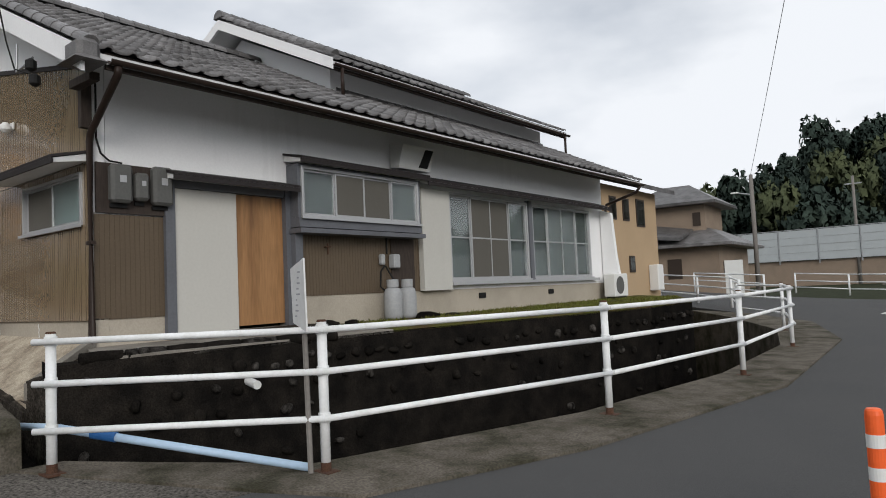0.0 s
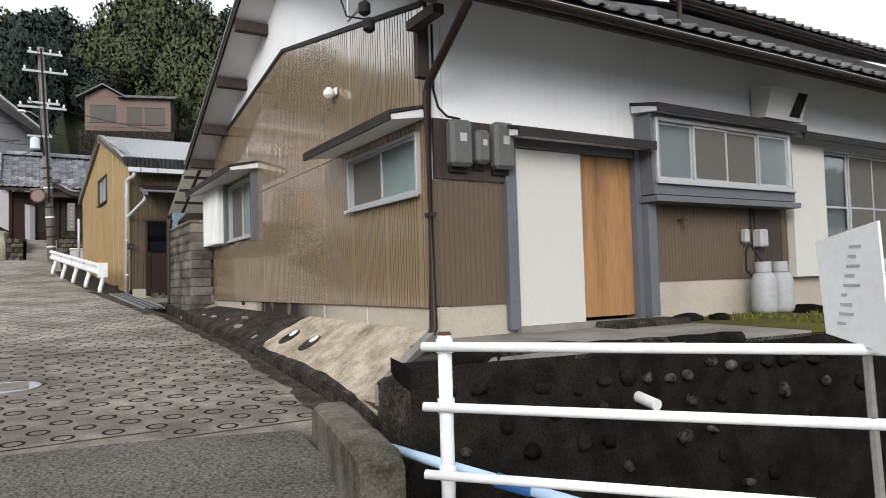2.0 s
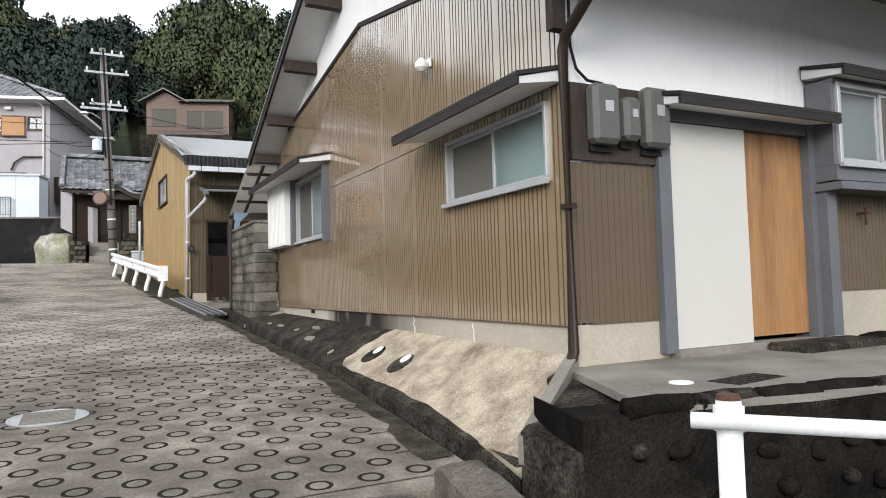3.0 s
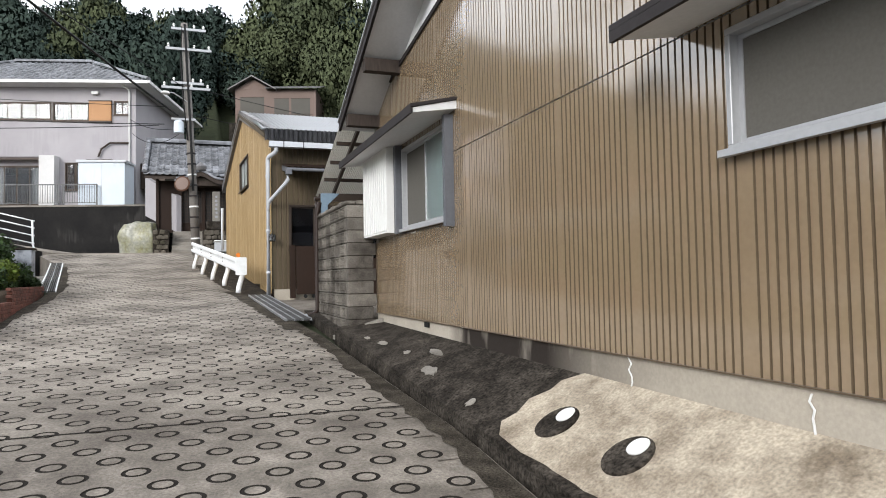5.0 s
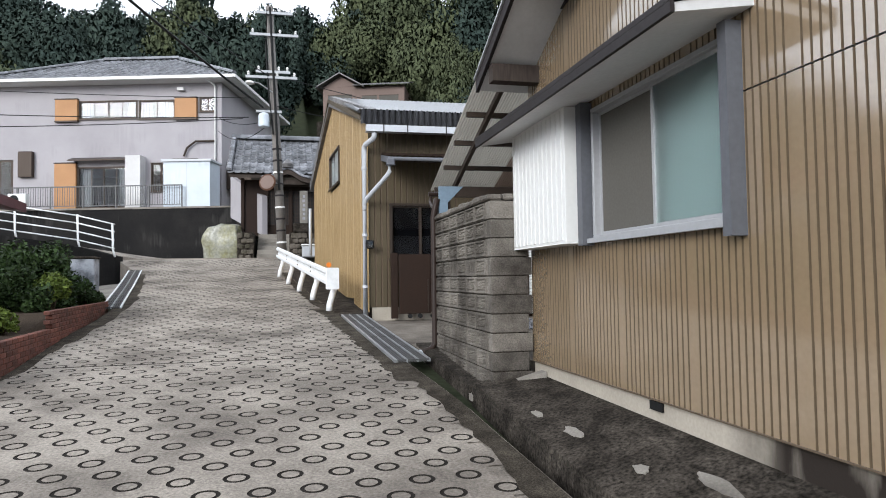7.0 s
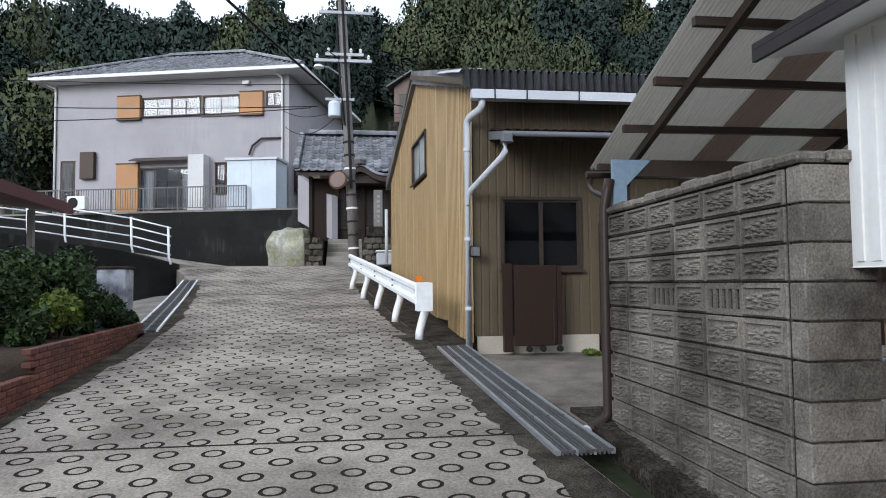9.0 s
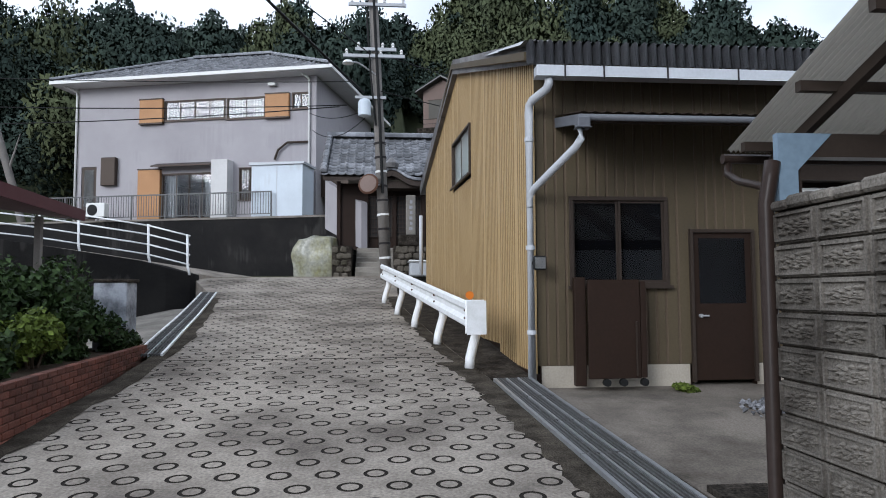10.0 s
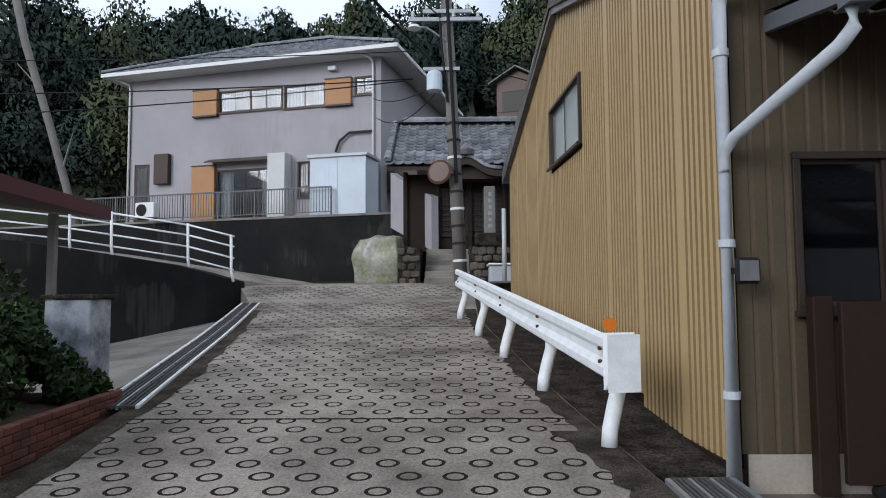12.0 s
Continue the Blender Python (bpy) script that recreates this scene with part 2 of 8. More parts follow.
GRATE = mat("steel_grating", (0.13, 0.13, 0.13), 0.6, metal=0.4, vary=0.25, second=(0.08, 0.075, 0.07))
BRICK = mat("red_brick", (0.15, 0.054, 0.036), 0.85, vary=0.3, scale=8, bump=0.6, per=0.3, second=(0.075, 0.036, 0.028), patch=0.85, patch_scale=2)
MORTAR = mat("brick_mortar", (0.12, 0.072, 0.056), 0.95, vary=0.2, scale=9)
STUCCO = mat("grey_lilac_stucco", (0.385, 0.365, 0.378), 0.9, vary=0.06, scale=6, second=(0.30, 0.283, 0.296), patch=0.6, patch_scale=0.35, bump=0.2, bump_scale=40, streak=0.14, streak_color=(0.2, 0.19, 0.2))
WARM_STUCCO = mat("tan_stucco", (0.43, 0.31, 0.19), 0.85, vary=0.05, second=(0.36, 0.26, 0.16), patch_scale=0.5)
DIM_STUCCO = mat("brown_grey_stucco", (0.26, 0.20, 0.15), 0.85, vary=0.08, second=(0.2, 0.155, 0.12))
PINKISH = mat("rosy_brown_wall", (0.19, 0.14, 0.12), 0.85, vary=0.08)
SHUTTER_O = mat("orange_brown_shutter", (0.42, 0.22, 0.095), 0.55, vary=0.08, second=(0.35, 0.18, 0.08))
MOSS = mat("moss_and_grass", (0.085, 0.094, 0.022), 0.95, vary=0.5, scale=8, bump=1.0, bump_scale=50, second=(0.085, 0.055, 0.032), patch=0.95, patch_scale=2.2, spec=0.06)
SOIL = mat("dark_soil", (0.05, 0.038, 0.028), 0.95, vary=0.4, scale=8, bump=1.0, bump_scale=30, spec=0.06)
EARTH = mat("hill_earth", (0.035, 0.04, 0.022), 0.95, vary=0.4, scale=1, second=(0.02, 0.024, 0.014), spec=0.06)
GRAVEL = mat("grey_gravel", (0.19, 0.19, 0.20), 0.9, vary=0.5, scale=20, second=(0.10, 0.10, 0.105), bump=1, bump_scale=60, island=0.5)
PALE_PLASTIC = mat("white_plastic", (0.72, 0.72, 0.70), 0.45, vary=0.03)
SHED_WHITE = mat("pale_blue_white_steel", (0.60, 0.66, 0.72), 0.5, vary=0.04, second=(0.5, 0.55, 0.6), streak=0.15, streak_color=(0.3, 0.28, 0.25))
GREY_PLASTIC = mat("grey_meter_plastic", (0.11, 0.11, 0.105), 0.45, vary=0.1, spec=0.14)
BLACK = mat("black_rubber", (0.015, 0.015, 0.015), 0.6, vary=0.2, spec=0.14)
GAS = mat("grey_gas_cylinder", (0.36, 0.37, 0.38), 0.45, vary=0.08, second=(0.27, 0.27, 0.27))
ORANGE = mat("orange_plastic", (0.85, 0.13, 0.03), 0.45, vary=0.05)
AMBER = mat("amber_reflector", (0.60, 0.17, 0.02), 0.2, vary=0.05)
DARK_BROWN = mat("dark_brown_steel", (0.026, 0.0155, 0.011), 0.5, vary=0.12, second=(0.019, 0.012, 0.009), spec=0.14)
TARP = mat("yellowed_plastic_cover", (0.28, 0.28, 0.235), 0.3, vary=0.3, scale=1.2, second=(0.17, 0.16, 0.045), patch=0.85, patch_scale=1.6, bump=1.0, bump_scale=6, streak=0.5, streak_color=(0.10, 0.10, 0.07))
CURTAIN = mat("pale_curtain", (0.60, 0.60, 0.58), 0.9, vary=0.05)
# near-black: the gloom of a closed room put into the colour
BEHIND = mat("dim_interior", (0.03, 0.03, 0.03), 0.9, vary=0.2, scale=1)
SCREEN = mat("dark_insect_screen", (0.115, 0.108, 0.095), 0.8, vary=0.08, scale=6, spec=0.15)
SIGN = mat("faded_white_sign", (0.68, 0.68, 0.68), 0.55, vary=0.06, second=(0.58, 0.57, 0.55), patch_scale=5)
SIGN_INK = mat("faded_ink", (0.36, 0.36, 0.38), 0.7)
POLE = mat("concrete_pole", (0.20, 0.185, 0.17), 0.85, vary=0.15, second=(0.13, 0.12, 0.11), patch_scale=2)
BARK = mat("bark", (0.075, 0.055, 0.04), 0.9, vary=0.3, scale=3, bump=0.8, stretch_z=0.3, spec=0.06)
BARRIER = mat("translucent_noise_panel", (0.42, 0.45, 0.46), 0.35, vary=0.05, second=(0.36, 0.385, 0.40))
MAROON = mat("maroon_roof_sheet", (0.085, 0.03, 0.032), 0.45, vary=0.1, spec=0.14)
# distance haze is painted in: the second leaf colour is shifted to blue
CONIFER = mat("hazy_dark_foliage", (0.042, 0.058, 0.046), 0.85, vary=0.3, scale=0.4, second=(0.023, 0.036, 0.034), patch_scale=0.14, island=0.12, spec=0.05)
BAMBOO = mat("yellow_green_foliage", (0.082, 0.095, 0.050), 0.85, vary=0.3, scale=0.4, second=(0.044, 0.056, 0.036), patch_scale=0.2, island=0.12, spec=0.05)
SHRUB = mat("shrub_foliage", (0.026, 0.045, 0.013), 0.6, vary=0.4, scale=3, second=(0.013, 0.024, 0.009), island=0.55, spec=0.14)
SHRUB_Y = mat("bright_shrub_foliage", (0.10, 0.135, 0.024), 0.6, vary=0.4, scale=3, second=(0.06, 0.085, 0.02), island=0.5, spec=0.14)
def sheet_mat(name, color, pass_color):
    """Weathered plastic sheet that lets some light through."""
    m = mat(name, color, 0.5, vary=0.12, second=[c * 0.65 for c in color], patch_scale=1.0)
    n, l = m.node_tree.nodes, m.node_tree.links
    tr = n.new("ShaderNodeBsdfTranslucent")
    tr.inputs["Color"].default_value = (*pass_color, 1)
    mx = n.new("ShaderNodeMixShader")
    mx.inputs["Fac"].default_value = 0.68
    l.new(n["Principled BSDF"].outputs[0], mx.inputs[1])
    l.new(tr.outputs[0], mx.inputs[2])
    l.new(mx.outputs[0], n["Material Output"].inputs["Surface"])
    return m


POLYCARB = sheet_mat("translucent_sheet", (0.45, 0.43, 0.39), (0.64, 0.615, 0.565))
OLD_SHEET = sheet_mat("browned_translucent_sheet", (0.26, 0.215, 0.18), (0.36, 0.30, 0.255))
PALE_PIER = mat("pale_pier_paint", (0.62, 0.61, 0.60), 0.8, vary=0.05, second=(0.5, 0.49, 0.48), streak=0.2, streak_color=(0.3, 0.29, 0.28))
# added backing sheets whose tone darkens the panes from behind
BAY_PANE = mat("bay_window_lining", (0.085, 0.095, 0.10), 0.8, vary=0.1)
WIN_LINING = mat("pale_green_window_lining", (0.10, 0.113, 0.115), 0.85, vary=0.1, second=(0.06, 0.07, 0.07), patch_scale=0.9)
WATER = mat("shallow_water", (0.02, 0.022, 0.02), 0.08, vary=0.2)
ROAD_PAINT = mat("worn_road_paint", (0.62, 0.62, 0.6), 0.8, vary=0.2, scale=10)
FROST = glass_mat("frosted_glass", (0.80, 0.87, 0.86), 0.35)
CLEAR = glass_mat("window_glass", (0.85, 0.9, 0.9), 0.03)
SMOKED = glass_mat("smoked_window_glass", (0.32, 0.34, 0.37), 0.03)
DARK_GLASS = glass_mat("dark_window_glass", (0.10, 0.11, 0.14), 0.03)
MIRROR = mat("mirror", (0.85, 0.85, 0.85), 0.05, metal=1.0, vary=0.01)

# ---- modelling helpers ----
rng = random.Random(7)


def thing(name, m=None, label="", category="", group="", kind=""):
    """An Empty at a thing's base, which parents its parts."""
    e = new(name)
    e.empty_display_size = 0.2
    e.matrix_basis = m if m is not None else Matrix.Identity(4)
    return tagged(e, label, category, group, kind)


def part(name, bm, material, parent=None, label="", smooth=False, bevel=0.0):
    """One mesh object from a bmesh, under a thing or a part."""
    if bevel:
        bmesh.ops.bevel(bm, geom=bm.edges[:], offset=bevel, segments=1, affect="EDGES", clamp_overlap=True)
    bmesh.ops.recalc_face_normals(bm, faces=bm.faces[:])
    me = bpy.data.meshes.new(name)
    bm.to_mesh(me)
    bm.free()
    for mt in (material if isinstance(material, (list, tuple)) else [material]):
        me.materials.append(mt)
    if smooth:
        for p in me.polygons:
            p.use_smooth = True
    ob = new(name, me)
    if parent is not None:
        ob.parent = parent
    return tagged(ob, label)


def piece(name, me, parent, m):
    """One more object on a mesh that alike pieces share."""
    ob = new(name, me)
    ob.parent = parent
    ob.matrix_basis = m
    return ob


def mesh_of(name, bm, *materials):
    bmesh.ops.recalc_face_normals(bm, faces=bm.faces[:])
    me = bpy.data.meshes.new(name)
    bm.to_mesh(me)
    bm.free()
    for mt in materials:
        me.materials.append(mt)
    return me


def solid(name, verts, faces, materials, parent=None, label="", index=None, smooth=False):
    me = bpy.data.meshes.new(name)
    me.from_pydata(verts, [], faces)
    for mt in materials:
        me.materials.append(mt)
    if index is not None:
        me.polygons.foreach_set("material_index", np.asarray(index, dtype=np.int32))
    if smooth:
        me.polygons.foreach_set("use_smooth", np.ones(len(me.polygons), dtype=bool))
    me.update()
    ob = new(name, me)
    if parent is not None:
        ob.parent = parent
    return tagged(ob, label)


def bx(bm, x0, x1, y0, y1, z0, z1, m=None):
    vs = [bm.verts.new((x, y, z)) for z in (z0, z1) for x, y in ((x0, y0), (x1, y0), (x1, y1), (x0, y1))]
    for f in ((0, 1, 2, 3), (4, 5, 6, 7), (0, 1, 5, 4), (1, 2, 6, 5), (2, 3, 7, 6), (3, 0, 4, 7)):
        bm.faces.new([vs[i] for i in f])
    if m is not None:
        bmesh.ops.transform(bm, matrix=m, verts=vs)
    return bm


def box(*a, m=None):
    return bx(bmesh.new(), *a, m=m)


def extr(bm, pts, vec):
    """A prism: a polygon of 3D points carried along vec."""
    a = [bm.verts.new(p) for p in pts]
    b = [bm.verts.new(Vector(p) + Vector(vec)) for p in pts]
    bm.faces.new(a)
    bm.faces.new(b[::-1])
    for i in range(len(a)):
        j = (i + 1) % len(a)
        bm.faces.new((a[i], a[j], b[j], b[i]))
    return bm


def rod(bm, p0, p1, r0, r1=None, seg=12):
    p0, p1 = Vector(p0), Vector(p1)
    r1 = r0 if r1 is None else r1
    q = (p1 - p0).to_track_quat("Z", "Y")
    rings = []
    for p, r in ((p0, r0), (p1, r1)):
        rings.append([bm.verts.new(p + q @ Vector((r * math.cos(2 * math.pi * i / seg), r * math.sin(2 * math.pi * i / seg), 0))) for i in range(seg)])
    for i in range(seg):
        j = (i + 1) % seg
        bm.faces.new((rings[0][i], rings[0][j], rings[1][j], rings[1][i]))
    bm.faces.new(rings[0][::-1])
    bm.faces.new(rings[1])
    return bm


def tube(bm, pts, r, seg=10):
    """A pipe along a bent line."""
    pts = [Vector(p) for p in pts]
    rings = []
    for i, p in enumerate(pts):
        d = (pts[min(i + 1, len(pts) - 1)] - pts[max(i - 1, 0)]).normalized()
        q = d.to_track_quat("Z", "Y")
        rings.append([bm.verts.new(p + q @ Vector((r * math.cos(2 * math.pi * k / seg), r * math.sin(2 * math.pi * k / seg), 0))) for k in range(seg)])
    for a, b in zip(rings, rings[1:]):
        for k in range(seg):
            best = k
            bm.faces.new((a[k], a[(k + 1) % seg], b[(best + 1) % seg], b[best]))
    bm.faces.new(rings[0][::-1])
    bm.faces.new(rings[-1])
    return bm


def lathe(bm, prof, seg=20, at=(0, 0, 0)):
    """A turned body round z from (radius, height) pairs."""
    at = Vector(at)
    rings = [[bm.verts.new(at + Vector((r * math.cos(2 * math.pi * i / seg), r * math.sin(2 * math.pi * i / seg), z))) for i in range(seg)] for r, z in prof]
    for a, b in zip(rings, rings[1:]):
        for i in range(seg):
            j = (i + 1) % seg
            bm.faces.new((a[i], a[j], b[j], b[i]))
    bm.faces.new(rings[0][::-1])
    bm.faces.new(rings[-1])
    return bm


def slab(poly, top, depth, step=1.0, bottom=None):
    """A flat or sloping slab: a plan polygon, its top by a height function, cut fine enough to follow it."""
    bm = bmesh.new()
    bm.faces.new([bm.verts.new((x, y, 0)) for x, y in poly])
    xs, ys = [p[0] for p in poly], [p[1] for p in poly]
    for lo, hi, no in ((min(xs), max(xs), (1, 0, 0)), (min(ys), max(ys), (0, 1, 0))):
        k = math.floor(lo / step) + 1
        while k * step < hi:
            bmesh.ops.bisect_plane(bm, geom=bm.verts[:] + bm.edges[:] + bm.faces[:], plane_co=[c * k * step for c in no], plane_no=no)
            k += 1
    tops = bm.verts[:]
    r = bmesh.ops.extrude_face_region(bm, geom=bm.faces[:])
    low = [v for v in r["geom"] if isinstance(v, bmesh.types.BMVert)]
    for v in low:
        v.co.z = bottom if bottom is not None else top(v.co.x, v.co.y) - depth
    for v in tops:
        v.co.z = top(v.co.x, v.co.y)
    return bm


def level(x, y):
    """Height of the walked ground."""
    z = np.interp(x, (-60, -42, -37, -34.4, -30.7, -27, -24, -16, -8.3, -5.2, -4, 0, 5), (3.6, 3.3, 3.0, 2.58, 2.12, 1.76, 1.47, 0.93, 0.47, 0.28, 0.22, 0.12, 0.1))
    return float(z)


def in_poly(x, y, poly):
    c, j = False, len(poly) - 1
    for i in range(len(poly)):
        (xi, yi), (xj, yj) = poly[i], poly[j]
        if (yi > y) != (yj > y) and x < (xj - xi) * (y - yi) / (yj - yi) + xi:
            c = not c
        j = i
    return c


def ribbed(bm, a, b, zlow, ztop, pitch, groove=0.012, deep=0.01, out=None, start=0.0):
    """Ribbed sheet steel from a to b in plan, from zlow up to ztop(s) at s metres along; grooves cut in, facing out."""
    a, b = Vector((*a, 0)), Vector((*b, 0))
    d = (b - a).normalized()
    n = Vector(out) if out else Vector((d.y, -d.x, 0))
    length = (b - a).length
    prof, s = [(0.0, 0.0)], pitch - (start % pitch)
    while s < length - groove:
        prof += [(s - groove * 0.7, 0.0), (s - groove * 0.35, -deep), (s + groove * 0.35, -deep), (s + groove * 0.7, 0.0)]
        s += pitch
    prof.append((length, 0.0))
    lo, hi = [], []
    for s, h in prof:
        p = a + d * s + n * h
        lo.append(bm.verts.new((p.x, p.y, zlow)))
        hi.append(bm.verts.new((p.x, p.y, ztop(s))))
    for i in range(len(prof) - 1):
        f = bm.faces.new((lo[i], lo[i + 1], hi[i + 1], hi[i]))
        # groove faces take the second material, which can carry painted crease shade
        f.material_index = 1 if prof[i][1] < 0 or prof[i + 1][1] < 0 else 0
    return bm


def sheet_part(name, parent, materials, a, b, zlow, ztop, pitch, out, start=0.0, **kw):
    """Ribbed sheet as a part; its outer side looks along out."""
    bm = ribbed(bmesh.new(), a, b, zlow, ztop, pitch, out=out, start=start, **kw)
    bm.normal_update()
    bm.faces.ensure_lookup_table()
    if bm.faces[0].normal.dot(Vector(out)) < 0:
        bmesh.ops.reverse_faces(bm, faces=bm.faces[:])
    me = bpy.data.meshes.new(name)
    bm.to_mesh(me)
    bm.free()
    for mt in materials:
        me.materials.append(mt)
    ob = new(name, me)
    ob.parent = parent
    return ob


def tile_shape(w, l, round_h=0.035, thick=0.018):
    """One pantile: x across, y up the slope, z out of it."""
    prof = []
    for i in range(9):
        u = i / 8
        z = -0.35 * round_h * math.sin(math.pi * min(u / 0.62, 1.0)) if u < 0.62 else round_h * math.sin(math.pi * (u - 0.62) / 0.38)
        prof.append((u * w * 1.04, z))
    vs, fs = [], []
    for y, lift in ((0.0, 0.03), (l * 1.08, 0.0)):
        vs += [(x, y, z + lift) for x, z in prof]
    n = len(prof)
    vs += [(x, 0.0, z + 0.03 - thick - 0.012) for x, z in prof]
    for i in range(n - 1):
        fs.append((i, i + 1, n + i + 1, n + i))
        fs.append((2 * n + i, 2 * n + i + 1, i + 1, i))
    fs.append((0, n, 2 * n))
    return vs, fs


def tile_roof(parent, origin, across, up, cols, rows, material, w=0.27, l=0.25, single_rows=0, name="roof_tile", shape=None):
    """Courses of pantiles: the lowest rows as single pieces, the rest joined. across and up are unit vectors."""
    origin, across, up = Vector(origin), Vector(across).normalized(), Vector(up).normalized()
    out = across.cross(up)
    vs, fs = shape or tile_shape(w, l)
    rot = Matrix((across, up, out)).transposed().to_4x4()
    if single_rows:
        me = bpy.data.meshes.new(name)
        me.from_pydata(vs, [], fs)
        me.materials.append(material)
        for p in me.polygons:
            p.use_smooth = True
    big_v, big_f = [], []
    base = np.array(vs) @ np.array([across, up, out])
    for r in range(rows):
        for c in range(cols):
            at = origin + across * (c * w) + up * (r * l) + out * rng.uniform(0, 0.008)
            if r < single_rows:
                piece(name, me, parent, Matrix.Translation(at) @ rot @ pose(0, 0, 0, rng.uniform(-1, 1), rng.uniform(-1.2, 1.2), rng.uniform(-0.8, 0.8)))
            else:
                k = len(big_v)
                big_v += [tuple(v) for v in base + np.array(at)]
                big_f += [tuple(i + k for i in f) for f in fs]
    if big_v:
        ob = solid("roof_tiles", big_v, big_f, [material], parent, smooth=True)
        tagged(ob, kind="stuff")


def ridge_caps(parent, a, b, material, r=0.11, step=0.28, name="ridge_tile", lift=0.0):
    """Half-round cap tiles along a line, each a piece."""
    a, b = Vector(a), Vector(b)
    d = (b - a).normalized()
    n = max(1, int((b - a).length / step))
    bm = bmesh.new()
    seg = 8
    ends = []
    for y, rr in ((0, r * 1.08), (step * 1.06, r)):
        ends.append([bm.verts.new((rr * math.cos(math.pi * i / seg), y, rr * math.sin(math.pi * i / seg))) for i in range(seg + 1)])
    for i in range(seg):
        bm.faces.new((ends[0][i], ends[0][i + 1], ends[1][i + 1], ends[1][i]))
    bm.faces.new(ends[0])
    me = mesh_of(name, bm, material)
    side = d.cross(Vector((0, 0, 1))).normalized()
    upv = side.cross(d)
    rot = Matrix((side, d, upv)).transposed().to_4x4()
    for i in range(n):
        piece(name, me, parent, Matrix.Translation(a + d * (i * (b - a).length / n) + upv * lift) @ rot)


def sash_window(parent, m, w, h, cols, frame_mat, glass, depth=0.09, bar=0.045, backing=None, name="window", mid=None, label=""):
    """A window in its own plane (x right, z up, -y outwards): outer frame, sashes with rails, a pane each."""
    win = thing(name, m)
    win.parent = parent
    tagged(win, label)
    bm = bmesh.new()
    bx(bm, 0, w, -0.02, depth, 0, bar)
    bx(bm, 0, w, -0.02, depth, h - bar, h)
    bx(bm, 0, bar, -0.02, depth, bar, h - bar)
    bx(bm, w - bar, w, -0.02, depth, bar, h - bar)
    part("window_frame", bm, frame_mat, win, bevel=0.004)
    bm = bmesh.new()
    bx(bm, -0.03, w + 0.03, -0.06, -0.022, -0.025, 0.012)
    part("window_sill", bm, frame_mat, win)
    cw = (w - 2 * bar) / cols
    for i in range(cols):
        x0, x1 = bar + i * cw, bar + (i + 1) * cw
        y = 0.01 if i % 2 else 0.035
        s = 0.028
        bm = bmesh.new()
        bx(bm, x0, x1, y, y + 0.022, bar + 0.001, bar + s)
        bx(bm, x0, x1, y, y + 0.022, h - bar - s, h - bar - 0.001)
        bx(bm, x0, x0 + s, y, y + 0.022, bar + s, h - bar - s)
        bx(bm, x1 - s, x1, y, y + 0.022, bar + s, h - bar - s)
        if mid:
            bx(bm, x0 + s, x1 - s, y, y + 0.022, mid - 0.014, mid + 0.014)
        part("sash", bm, frame_mat, win)
        g = glass[i % len(glass)] if isinstance(glass, (list, tuple)) else glass
        pane = part("pane", box(x0 + s, x1 - s, y + 0.008, y + 0.013, bar + s, h - bar - s), g, win)
        pane.visible_shadow = False
    if backing:
        # flat backing sheet close behind the panes; its colour sets their tone
        part("curtain", box(bar, w - bar, depth + 0.02, depth + 0.03, bar, h - bar), backing, win)
    return win


def leaf_cloud(rad, count, size, seed, squash=0.8, lumps=9, core=0.0):
    """Vertices and faces of a crown: small folded leaf clumps gathered on uneven lumps round a middle, with gaps."""
    r = np.random.default_rng(seed)
    cent = r.normal(size=(lumps, 3))
    cent /= np.linalg.norm(cent, axis=1)[:, None]
    cent *= (r.uniform(0.35, 0.75, (lumps, 1)) * rad)
    lr = r.uniform(0.3, 0.55, lumps) * rad
    which = r.integers(0, lumps, count)
    d = r.normal(size=(count, 3))
    d /= np.linalg.norm(d, axis=1)[:, None]
    p = cent[which] + d * lr[which][:, None] * r.uniform(0.7, 1.05, (count, 1))
    p[:, 2] *= squash
    a = r.normal(size=(count, 3))
    a /= np.linalg.norm(a, axis=1)[:, None]
    b = np.cross(a, d + 0.3 * r.normal(size=(count, 3)))
    b /= np.linalg.norm(b, axis=1)[:, None] + 1e-6
    s = size * r.uniform(0.6, 1.4, (count, 1))
    v = np.stack([p - a * s, p + b * s * 0.55, p + a * s, p - b * s * 0.55 + d * s * 0.3], 1).reshape(-1, 3)
    i = np.arange(count)[:, None] * 4
    out = np.einsum("ij,ij->i", np.cross(v[1::4] - v[0::4], v[2::4] - v[0::4]), d) < 0
    one = np.where(out[:, None], i + np.array([[0, 2, 1]]), i + np.array([[0, 1, 2]]))
    two = np.where(out[:, None], i + np.array([[0, 3, 2]]), i + np.array([[0, 2, 3]]))
    n = d + 0.9 * cent[which] / rad + np.array([0, 0, 0.25]) + 0.25 * r.normal(size=(count, 3))
    n /= np.linalg.norm(n, axis=1)[:, None]
    return v, np.concatenate([one, two], 0), np.repeat(n, 4, axis=0)

# ---- ground, roads, channel ----
BANK = [(-7.1, 2.75), (-6.7, 2.62), (-6.28, 3.8), (-6.05, 6.5), (-5.3, 9.4), (-4.8, 12.0), (-4.9, 14.5), (-6.2, 17.5), (-8.5, 20.5)]
KERB = [(-7.1, 2.42), (-5.6, 2.28), (-4.05, 3.42), (-3.25, 6.2), (-2.88, 9.5), (-3.05, 13.6), (-3.9, 17.2), (-5.9, 20.6), (-8.0, 23.0)]
CANAL = KERB + BANK[::-1]


